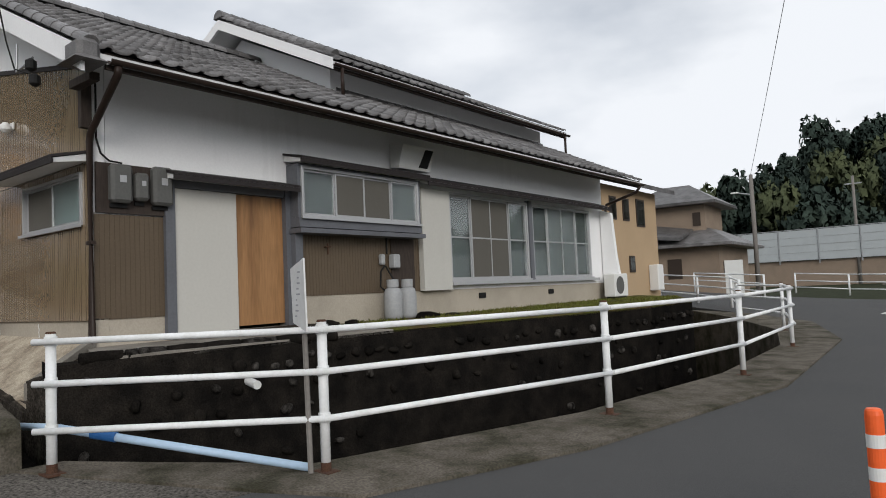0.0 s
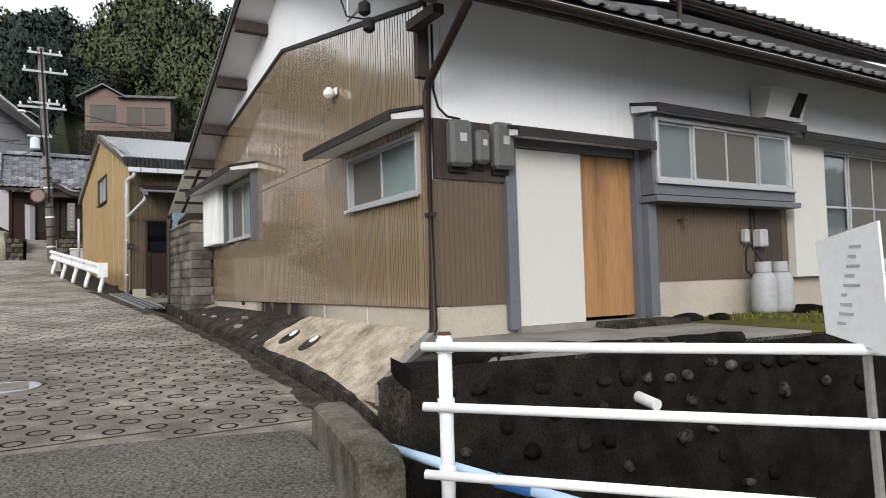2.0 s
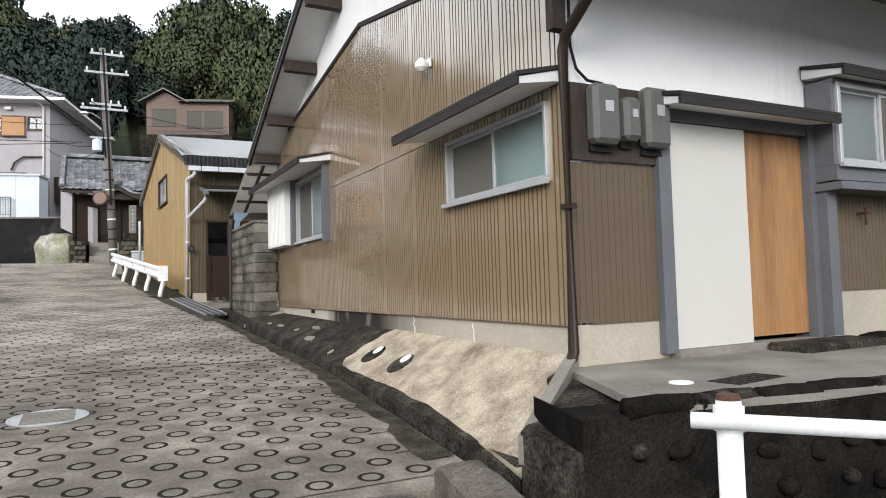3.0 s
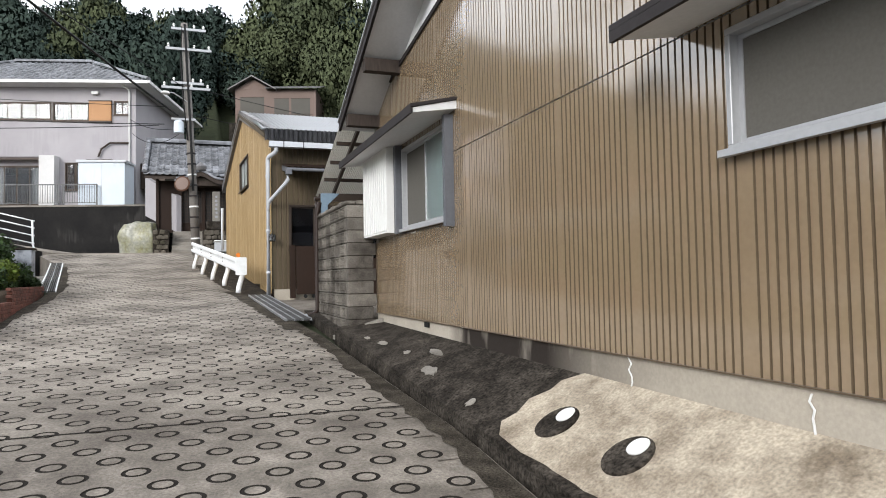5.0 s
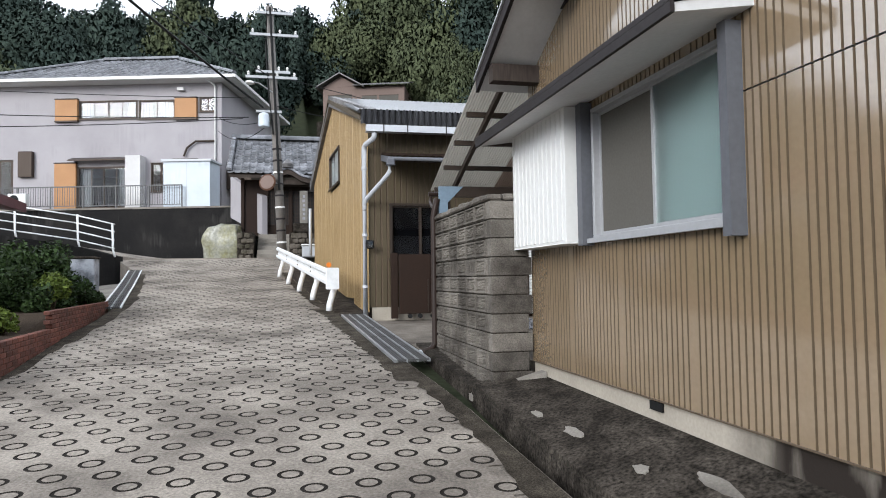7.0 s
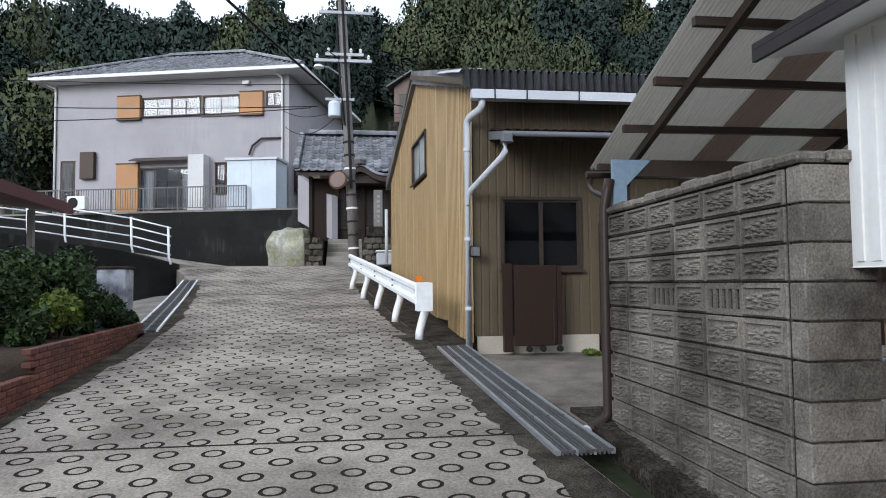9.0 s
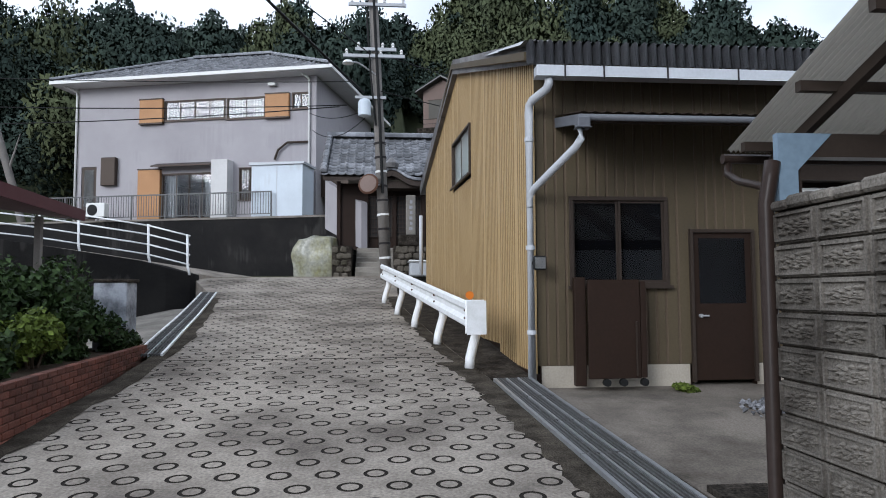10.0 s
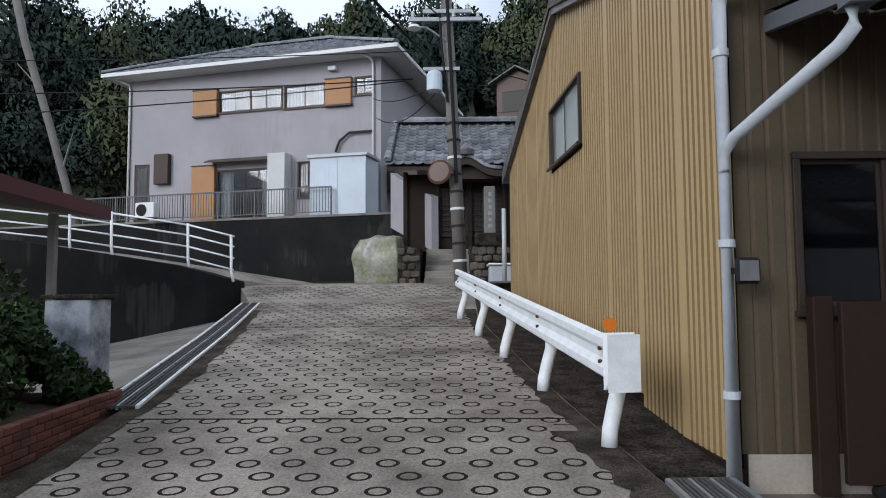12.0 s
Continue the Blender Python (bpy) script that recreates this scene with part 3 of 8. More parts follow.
def hill(x, y):
    """Wooded hills round the place."""
    h = 0.0
    a = max(0.0, -x - 47)
    side = 1 / (1 + math.exp((y - 52 + 0.10 * a) / 7))
    h += side * (0.46 * a if a < 75 else 34.5 + 0.1 * (a - 75)) * (1 + 0.32 * max(0.0, min(1.0, y / 20)) + 0.4 * max(0.0, min(1.0, (y - 25) / 14))) / (1 + math.exp((-y - 62) / 10))
    # unseen rise to the south, added for the reflection in the gable sheets
    s = max(0.0, -y - 30)
    h += min(0.1 * s, 5) / (1 + math.exp((-x - 30) / 8)) * 1.0
    dx, dy = ((x + 20) / 34 if x < -20 else (x + 20) / 150), (y - 195) / 50
    h += 27 * math.exp(-dx * dx - dy * dy)
    return h


def terrain(x, y):
    if any(in_poly(x + a, y + b, CANAL) for a in (-0.6, 0, 0.6) for b in (-0.6, 0, 0.6)):
        return -1.9
    base = level(x, y) if y < 3.2 else min(level(x, y), 0.9)
    if y > 30:
        base = 0.1
    if y < -3.2 and x > -38.5:
        base = min(base, 1.25)
    return base - 0.12 + hill(x, y)


def axis(lo, hi, fine_lo, fine_hi, step):
    out, v = [], fine_lo
    while v <= fine_hi:
        out.append(v)
        v += step
    d, v = step, fine_lo
    while v > lo:
        d *= 1.25
        v -= d
        out.insert(0, max(v, lo))
    d, v = step, out[-1]
    while v < hi:
        d *= 1.25
        v += d
        out.append(min(v, hi))
    return out


gx, gy = axis(-700, 700, -48, 8, 0.5), axis(-700, 900, -14, 30, 0.5)
gv = [(x, y, terrain(x, y)) for y in gy for x in gx]
nx = len(gx)
gf = [(j * nx + i, j * nx + i + 1, (j + 1) * nx + i + 1, (j + 1) * nx + i) for j in range(len(gy) - 1) for i in range(nx - 1)]
tagged(solid("ground", gv, gf, [EARTH], smooth=True), "dark earth of the valley and wooded hills", "ground", kind="structure")

# asphalt road that bends round the channel
ROAD = KERB[1:] + [(-12, 27), (-20, 33), (-18, 42), (-8, 36), (8, 34), (60, 30), (60, -40), (-3, -40), (-8.4, -3.0), (-7.98, 0.9), (-7.62, 2.36)]
road_edge = [(-7.62, 2.36), (-5.62, 1.95), (-3.2, 3.1), (-2.55, 5.0), (-1.95, 8.9), (-2.3, 15.2), (-3.7, 20.2), (-5.8, 22.6)]
tagged(part("road", slab([(-7.98, 0.9), (-7.66, 2.1)] + road_edge[1:] + [(-12, 28), (-20, 33), (-18, 42), (-8, 36), (8, 34), (60, 30), (60, -40), (-3, -40), (-8.4, -3.0)], level, 2.2, 2.0), ASPHALT),
       "smooth dark grey asphalt road bending past the channel", "road", kind="structure")
tagged(part("pavement", slab(KERB[1:] + road_edge[::-1][:-1], lambda x, y: level(x, y) + 0.025, 2.2, 1.0), KERB_CONC),
       "worn concrete coping along the open channel", "kerb", kind="structure")
tagged(part("pavement", slab([(-7.98, 0.9), (-7.66, 2.1), (-5.62, 1.95), (-3.9, 2.75), (-4.6, 0.4), (-6.5, -3.2), (-8.4, -3.0)], lambda x, y: level(x, y) + 0.008, 0.3, 1.0), OLD_ASPHALT),
       "coarse worn asphalt at the foot of the ramp", "road", kind="structure")
# white markings on the bend
for k, (x, y, w, l) in enumerate(((-1.2, 21.5, 0.3, 2.4), (0.1, 19.6, 0.45, 1.6), (-2.6, 24.3, 0.3, 2.8), (0.8, 22.6, 0.4, 2.0), (1.4, 18.6, 0.35, 1.5))):
    bm = slab([(x, y), (x + w, y - 0.1), (x + w + 0.1, y + l), (x + 0.1, y + l)], lambda a, b: level(a, b) + 0.008, 0.006, 5.0)
    tagged(part("road_marking", bm, ROAD_PAINT), "worn white paint mark on the asphalt", "marking", kind="structure")

# ramp of concrete with stamped rings
RAMP_EDGE_L = lambda x: float(np.interp(x, (-37, -33.5, -27, -24, -19, -8), (-4.6, -3.2, -2.15, -2.05, -1.9, -3.2)))
RAMP_EDGE_R = lambda x: float(np.interp(x, (-37, -32, -26, -23, -17, -12, -7.6), (1.2, 1.15, 1.75, 2.15, 2.62, 2.72, 2.5)))
CX, CY, SEG = 0.27, 0.33, 20
ang = [2 * math.pi * i / SEG for i in range(SEG)]
cell_v = []
for a in ang:
    c, s = math.cos(a), math.sin(a)
    k = min(CX / 2 / max(abs(c), 1e-6), CY / 2 / max(abs(s), 1e-6))
    cell_v.append((c * k, s * k, 0.0))
# the corners of the cell
for i, a in enumerate(ang):
    for sx in (-1, 1):
        for sy in (-1, 1):
            if abs(math.atan2(math.sin(a - math.atan2(sy * CY, sx * CX)), math.cos(a - math.atan2(sy * CY, sx * CX)))) < math.pi / SEG:
                cell_v[i] = (sx * CX / 2, sy * CY / 2, 0.0)
for r, z in ((0.087, 0.0), (0.082, -0.005), (0.063, -0.005), (0.059, 0.0)):
    cell_v += [(r * math.cos(a), r * math.sin(a), z) for a in ang]
cell_f, cell_i = [], []
for ring in range(4):
    for i in range(SEG):
        j = (i + 1) % SEG
        cell_f.append((ring * SEG + i, ring * SEG + j, (ring + 1) * SEG + j, (ring + 1) * SEG + i))
        cell_i.append(1 if ring in (1, 2, 3) else 0)
cell_f.append(tuple(4 * SEG + i for i in range(SEG)))
cell_i.append(0)
rv, rf, ri = [], [], []
row = 0
x = -8.05
while x > -36.6:
    y = -4.6 + (CY / 2 if row % 2 else 0)
    while y < 2.9:
        lo, hi = RAMP_EDGE_L(x), RAMP_EDGE_R(x)
        edge_x = -7.98 - 0.24 * (0.9 - y) if y < 2.2 else -7.66
        if lo < y - 0.1 and y + 0.1 < hi and x + 0.13 < edge_x:
            k = len(rv)
            jx, jy = rng.uniform(-0.012, 0.012), rng.uniform(-0.012, 0.012)
            for q, (vx, vy, vz) in enumerate(cell_v):
                px, py = x + vx + (jx if q >= SEG else 0), y + vy + (jy if q >= SEG else 0)
                rv.append((px, py, level(px, py) + vz + 0.012))
            rf += [tuple(i + k for i in f) for f in cell_f]
            ri += cell_i
        y += CY
    x -= CX
    row += 1
ramp = thing("ramp_road", None, "sloping concrete lane stamped all over with rings", "road", kind="structure")
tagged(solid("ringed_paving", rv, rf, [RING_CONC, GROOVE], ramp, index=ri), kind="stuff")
edge_pts = [(x, RAMP_EDGE_R(x) + 0.16) for x in np.linspace(-7.66, -36.9, 40)]
left_pts = [(x, RAMP_EDGE_L(x) - 0.12) for x in np.linspace(-36.9, -8.3, 30)]
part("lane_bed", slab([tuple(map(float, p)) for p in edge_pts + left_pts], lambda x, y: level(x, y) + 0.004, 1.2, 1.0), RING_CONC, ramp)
# silt and crumbled concrete along both edges of the lane
def silt(edge, side, x_from, x_to, w0, w1, seed, material):
    rd = random.Random(seed)
    xs_ = [x_from + (x_to - x_from) * i / 60 for i in range(61)]
    outer = [(x, edge(x) + side * 0.14) for x in xs_]
    inner = [(x, edge(x) - side * (rd.uniform(w0, w1) + 0.08 * noise.noise(Vector((x * 0.9, seed, 0))))) for x in xs_]
    bm = bmesh.new()
    a = [bm.verts.new((x, y, level(x, y) + 0.017)) for x, y in outer]
    b = [bm.verts.new((x, y, level(x, y) + 0.0135)) for x, y in inner]
    for i in range(60):
        bm.faces.new((a[i], a[i + 1], b[i + 1], b[i]))
    ob = part("silt_edge", bm, material, ramp, "dark silt along the lane's edge")
    tagged(ob, kind="stuff")


silt(RAMP_EDGE_L, -1, -9.0, -33.0, 0.06, 0.16, 4, DIRT)
silt(RAMP_EDGE_R, 1, -8.2, -18.0, 0.02, 0.09, 5, DIRT)
silt(RAMP_EDGE_R, 1, -18.0, -25.0, 0.15, 0.24, 6, DIRT)
silt(RAMP_EDGE_R, 1, -25.0, -33.0, 0.04, 0.12, 7, DIRT)
# expansion joints across the lane
for xj in (-12.9, -19.6, -25.4, -31.0):
    bm = bmesh.new()
    extr(bm, [(xj, RAMP_EDGE_L(xj) + 0.05, level(xj, 0) + 0.013), (xj + 0.03, RAMP_EDGE_L(xj) + 0.05, level(xj + 0.03, 0) + 0.013), (xj + 0.05, RAMP_EDGE_R(xj), level(xj + 0.05, 0) + 0.013), (xj + 0.02, RAMP_EDGE_R(xj), level(xj + 0.02, 0) + 0.013)], (0, 0, 0.002))
    part("joint", bm, GROOVE, ramp)
# upper road beyond the crest, running off towards the grey house
def upper(x, y):
    climb = float(np.interp(y, (-40, -10, -5, -3, 2), (6.2, 4.1, 3.3, 3.0, 3.0))) - 3.0
    return 3.0 + climb * max(0.0, min(1.0, (-36.9 - x) / 2.5 + max(0.0, -4.0 - y) * 0.9))
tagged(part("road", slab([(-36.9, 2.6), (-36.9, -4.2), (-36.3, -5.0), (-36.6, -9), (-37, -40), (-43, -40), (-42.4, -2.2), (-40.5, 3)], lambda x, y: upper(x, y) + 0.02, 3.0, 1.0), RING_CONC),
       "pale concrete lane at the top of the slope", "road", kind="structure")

# ---- brown and white house ----
house = thing("house", pose(-8.06, 3.6, 0.9), "brown steel-sided and white-plastered old house with tiled roofs", "house")
H = Matrix.Translation((8.06, -3.6, -0.9))      # world to house coordinates


def hpart(name, bm, material, label="", **kw):
    bmesh.ops.transform(bm, matrix=H, verts=bm.verts[:])
    return part(name, bm, material, house, label, **kw)


X0, XB, Y0, Y1 = -8.06, -17.25, 3.6, 17.2
RIDGE_X, RIDGE_Z = -12.1, 6.55
EAVE_F, EAVE_R, EAVE_Z = -7.05, -17.4, 4.12


def brown_top(x):
    return float(np.interp(x, (-17.6, -12.4, -8.06), (4.40, 5.16, 4.30)))


def roof_z(x):
    return float(np.interp(x, (EAVE_R, RIDGE_X, EAVE_F), (4.20, RIDGE_Z, EAVE_Z)))


# foundation
hpart("foundation", box(XB, X0, Y0 + 0.015, Y0 + 0.2, 0.2, 1.345), FOUND, "beige mortar foundation black with mould in places")
hpart("foundation", box(X0 - 0.2, X0 - 0.015, Y0 + 0.2, 4.62, 0.2, 1.345), FOUND)
hpart("foundation", box(X0 - 0.2, X0 - 0.015, 6.42, Y1, 0.2, 1.50), FOUND)
# uncut vents: black boxes give the openings their darkness as colour
for xv in (-14.85,):
    hpart("vent", box(xv - 0.14, xv + 0.02, Y0 - 0.003, Y0 + 0.012, 1.255, 1.315), BLACK, "dark underfloor vent opening")
for yv in (11.45, 14.25):
    hpart("vent", box(X0 - 0.012, X0 + 0.01, yv - 0.2, yv + 0.02, 1.3, 1.41), BLACK, "dark underfloor vent opening")
# gable wall behind the sheets, with its two window openings
W1, W2 = (-9.96, -8.24, 2.45, 3.08), (-15.75, -14.0, 2.46, 3.52)


def wall_with_holes(name, material, a0, a1, z0, ztop, holes, fixed, thick, along_x, label=""):
    """Wall strip in pieces round rectangular openings, butted end to end."""
    cuts = sorted({a0, a1, *[h[0] for h in holes], *[h[1] for h in holes]})
    for l, r in zip(cuts, cuts[1:]):
        zs = [z0]
        for h in sorted(holes, key=lambda h: h[2]):
            if h[0] <= l and r <= h[1]:
                zs += [h[2], h[3]]
        spans = [(zs[i], zs[i + 1] if i + 1 < len(zs) else None) for i in range(0, len(zs), 2)]
        for lo, hi in spans:
            t0, t1 = (ztop(l), ztop(r)) if hi is None else (hi, hi)
            if min(t0, t1) - lo < 0.005:
                continue
            bm = bmesh.new()
            if along_x:
                extr(bm, [(l, fixed, lo), (r, fixed, lo), (r, fixed, t1), (l, fixed, t0)], (0, thick, 0))
            else:
                extr(bm, [(fixed, l, lo), (fixed, r, lo), (fixed, r, t1), (fixed, l, t0)], (-thick, 0, 0))
            hpart(name, bm, material, label)


gcuts = [(-12.1, -12.1, 9, 9)]
wall_with_holes("wall", PLASTER, XB, X0 - 0.014, 1.345, lambda x: roof_z(x) - 0.1, [W1, W2] + gcuts, Y0 + 0.045, 0.14, True, "white plaster gable above brown sheets")
# ribbed brown sheets on the gable, two tiers with a seam between
SEAM = 3.17
k, xs = 0, -17.25
for i in range(11):
    xl, xr = max(-17.25, X0 - 0.912 * (11 - i) + 0.0), X0 - 0.912 * (10 - i)
    if xr <= -17.25:
        continue
    for zlo, ztop in ((1.33, lambda x: SEAM - 0.006), (SEAM + 0.004, brown_top)):
        segs = [(xl, xr)]
        for h in (W1, W2):
            new_segs = []
            for a, b in segs:
                if h[1] <= a or h[0] >= b:
                    new_segs.append((a, b))
                else:
                    if a < h[0]:
                        new_segs.append((a, h[0]))
                    if b > h[1]:
                        new_segs.append((h[1], b))
                    m0, m1 = max(a, h[0]), min(b, h[1])
                    if zlo < h[2] - 0.03:
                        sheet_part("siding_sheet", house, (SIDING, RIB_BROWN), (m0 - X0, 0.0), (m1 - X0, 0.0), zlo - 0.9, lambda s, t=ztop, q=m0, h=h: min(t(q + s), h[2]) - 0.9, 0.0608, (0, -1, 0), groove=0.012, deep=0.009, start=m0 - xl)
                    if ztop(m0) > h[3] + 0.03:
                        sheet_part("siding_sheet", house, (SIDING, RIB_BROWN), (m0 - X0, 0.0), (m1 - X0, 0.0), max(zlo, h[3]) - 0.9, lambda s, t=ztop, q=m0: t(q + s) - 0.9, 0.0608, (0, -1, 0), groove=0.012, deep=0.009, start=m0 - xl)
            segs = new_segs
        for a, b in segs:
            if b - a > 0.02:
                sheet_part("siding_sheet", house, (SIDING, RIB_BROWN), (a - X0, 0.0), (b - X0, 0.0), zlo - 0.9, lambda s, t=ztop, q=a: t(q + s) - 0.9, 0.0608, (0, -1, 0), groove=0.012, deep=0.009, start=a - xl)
# trim along the sloping top of the sheets, the seam and the foot
bm = bmesh.new()
for (xa, za), (xb, zb) in (((-17.6, 4.40), (-12.4, 5.16)), ((-12.4, 5.16), (-8.06, 4.30))):
    extr(bm, [(xa, Y0 - 0.02, za - 0.012), (xb, Y0 - 0.02, zb - 0.012), (xb, Y0 - 0.02, zb + 0.045), (xa, Y0 - 0.02, za + 0.045)], (0, 0.06, 0))
hpart("trim", bm, DARK_METAL)
hpart("trim", box(XB, X0, Y0 - 0.012, Y0 + 0.014, 1.324, 1.332), SIDING_D)
# front wall
DOOR, WIN, BAYW = (4.62, 6.42, 1.08, 3.0), (10.28, 16.35, 1.66, 3.40), (6.62, 9.35, 2.6, 3.45)
wall_with_holes("wall", PLASTER, Y0 + 0.2, Y1, 1.345, lambda y: 4.5, [(4.62, 6.42, 1.08, 3.0), BAYW, WIN], X0 - 0.03, 0.14, False, "white plaster front wall")
for a, b, zl, zt in ((3.64, 4.62, 1.33, 2.57), (6.48, 9.42, 1.50, 2.58)):
    sheet_part("siding_sheet", house, (SIDING_D, SIDING_D), (0, a - Y0), (0, b - Y0), zl - 0.9, lambda s, t=zt: t - 0.9, 0.0608, (1, 0, 0), groove=0.007, deep=0.005)
hpart("corner_trim", box(X0 - 0.03, X0 + 0.012, Y0 - 0.012, Y0 + 0.03, 1.335, 4.28), SIDING)
hpart("meter_board", box(X0, X0 + 0.03, 3.66, 4.58, 2.585, 3.18), DARK_WOOD, "dark weathered board behind the meters")
# other walls to close the house
hpart("wall", box(XB, XB + 0.14, Y0 + 0.2, Y1, 0.2, 4.2), PLASTER)
hpart("wall", box(XB + 0.14, X0 - 0.2, Y1 - 0.14, Y1, 0.2, 4.4), PLASTER)
hpart("wall", extr(bmesh.new(), [(-15.6, 9.05, 4.5), (-9.85, 9.05, 4.5), (-9.85, 9.05, 5.95), (-12.7, 9.05, 7.3), (-15.6, 9.05, 5.9)], (0, 0.14, 0)), PLASTER, "white plaster upper gable")
hpart("wall", extr(bmesh.new(), [(-15.6, 17.0, 4.5), (-9.85, 17.0, 4.5), (-9.85, 17.0, 5.95), (-12.7, 17.0, 7.3), (-15.6, 17.0, 5.9)], (0, 0.14, 0)), PLASTER)
hpart("wall", box(-9.99, -9.85, 9.19, 17.0, 4.5, 5.95), PLASTER, "white plaster clerestory wall")
hpart("wall", box(-15.6, -15.46, 9.19, 17.0, 4.5, 5.9), PLASTER)


def roof_deck(xe, ze, xr, zr, y0, y1, thick=0.1):
    """Sloping boards under the tiles from the eave to the ridge."""
    return extr(bmesh.new(), [(xe, y0, ze - thick), (xr, y0, zr - thick), (xr, y0, zr), (xe, y0, ze)], (0, y1 - y0, 0))


VERGE = 3.12
hpart("roof_deck", roof_deck(EAVE_F, EAVE_Z, RIDGE_X, RIDGE_Z, VERGE, 9.0), SOFFIT, "pale boarded eaves")
hpart("roof_deck", roof_deck(EAVE_R, 4.2, RIDGE_X, RIDGE_Z, VERGE, 9.0), SOFFIT)
hpart("roof_deck", roof_deck(EAVE_F, EAVE_Z, -9.85, EAVE_Z + 2.8 * 0.481, 9.0, 17.45), SOFFIT)
hpart("roof_deck", roof_deck(-18.4, 4.0, -15.5, 5.4, 9.0, 17.4), SOFFIT)
hpart("roof_deck", roof_deck(-9.2, 5.84, -12.7, 7.56, 8.5, 17.5), SOFFIT)
hpart("roof_deck", roof_deck(-16.2, 5.84, -12.7, 7.56, 8.5, 17.5), SOFFIT)


def sloped_tiles(xe, ze, xr, zr, y0, y1, singles, material=TILE):
    up = Vector((xr - xe, 0, zr - ze))
    rows = int(up.length / 0.245)
    across = Vector((0, 1, 0)) if xr < xe else Vector((0, -1, 0))
    start = y0 if xr < xe else y1
    tile_roof(house, H @ Vector((xe + (0.03 if xr < xe else -0.03), start, ze + 0.035)), across, up, int((y1 - y0) / 0.27), rows, material, single_rows=singles)


sloped_tiles(EAVE_F, EAVE_Z, RIDGE_X, RIDGE_Z, VERGE, 8.8, 5)
sloped_tiles(EAVE_F, EAVE_Z, -9.85, EAVE_Z + 2.8 * 0.481, 8.8, 17.45, 3)
sloped_tiles(EAVE_R, 4.2, RIDGE_X, RIDGE_Z, VERGE, 8.8, 0)
sloped_tiles(-9.2, 5.84, -12.7, 7.56, 8.5, 17.5, 2)
sloped_tiles(-16.2, 5.84, -12.7, 7.56, 8.5, 17.5, 0)
hv = lambda x, y, z: H @ Vector((x, y, z))
ridge_caps(house, hv(RIDGE_X, VERGE, RIDGE_Z + 0.06), hv(RIDGE_X, 9.0, RIDGE_Z + 0.06), TILE, 0.14)
ridge_caps(house, hv(-12.7, 8.45, 7.64), hv(-12.7, 17.55, 7.64), TILE, 0.16)
ridge_caps(house, hv(EAVE_F, VERGE + 0.06, EAVE_Z + 0.08), hv(RIDGE_X, VERGE + 0.06, RIDGE_Z + 0.08), TILE, 0.085)
ridge_caps(house, hv(-9.15, 8.56, 5.95), hv(-12.7, 8.56, 7.66), TILE, 0.09)
ridge_caps(house, hv(-9.9, 9.2, 5.52), hv(-9.9, 17.2, 5.52), TILE, 0.11)
# heavy end tile at the eave corner
hpart("corner_tile", box(-7.32, -6.97, 3.02, 3.26, 4.0, 4.24), TILE, bevel=0.05)
hpart("eave_bracket", box(-7.9, -7.4, 3.32, 3.43, 3.94, 4.03), DARK_WOOD)
# verge boards
bm = bmesh.new()
extr(bm, [(EAVE_F, VERGE, EAVE_Z - 0.22), (RIDGE_X, VERGE, RIDGE_Z - 0.22), (RIDGE_X, VERGE, RIDGE_Z + 0.03), (EAVE_F, VERGE, EAVE_Z + 0.03)], (0, -0.035, 0))
hpart("barge_board", bm, PLASTER, "white plastered verge")
bm = bmesh.new()
extr(bm, [(EAVE_R, VERGE, 4.2 - 0.12), (RIDGE_X, VERGE, RIDGE_Z - 0.12), (RIDGE_X, VERGE, RIDGE_Z + 0.05), (EAVE_R, VERGE, 4.2 + 0.05)], (0, -0.035, 0))
hpart("barge_board", bm, DARK_METAL, "dark metal-clad verge board")
bm = bmesh.new()
extr(bm, [(EAVE_R, VERGE - 0.036, 4.2 + 0.005), (RIDGE_X, VERGE - 0.036, RIDGE_Z + 0.005), (RIDGE_X, VERGE - 0.036, RIDGE_Z + 0.03), (EAVE_R, VERGE - 0.036, 4.2 + 0.03)], (0, -0.02, 0))
hpart("verge_flashing", bm, ALU)
bm = bmesh.new()
extr(bm, [(-9.15, 8.5, 5.66), (-12.7, 8.5, 7.38), (-12.7, 8.5, 7.6), (-9.15, 8.5, 5.88)], (0, -0.05, 0))
hpart("barge_board", bm, PLASTER, "white plastered verge")
bm = bmesh.new()
extr(bm, [(-16.2, 8.5, 5.66), (-12.7, 8.5, 7.38), (-12.7, 8.5, 7.6), (-16.2, 8.5, 5.88)], (0, -0.05, 0))
hpart("barge_board", bm, PLASTER)
# purlin ends under the rear verge
for xp in (-13.3, -14.6, -15.9, -17.0):
    z = roof_z(xp) - 0.1
    hpart("purlin", box(xp - 0.07, xp + 0.07, VERGE + 0.005, Y0 + 0.04, z - 0.2, z - 0.03), DARK_WOOD)
# fascia and gutters
for xg, zg, ya, yb in ((-7.0, 4.06, 3.35, 17.5), (-9.15, 5.78, 8.5, 17.6)):
    bm = bmesh.new()
    n = 8
    ring = [(xg + 0.05 * math.cos(math.pi + math.pi * i / n), zg + 0.05 * math.sin(math.pi + math.pi * i / n)) for i in range(n + 1)]
    ring += [(xg + 0.042 * math.cos(2 * math.pi - math.pi * i / n), zg + 0.042 * math.sin(2 * math.pi - math.pi * i / n)) for i in range(n + 1)]
    extr(bm, [(x, ya, z) for x, z in ring], (0, yb - ya, 0))
    hpart("gutter", bm, BROWN_PIPE, "dark brown half-round gutter")
    hpart("fascia", box(xg - 0.12, xg - 0.09, ya, yb, zg - 0.08, zg + 0.1), DARK_WOOD)
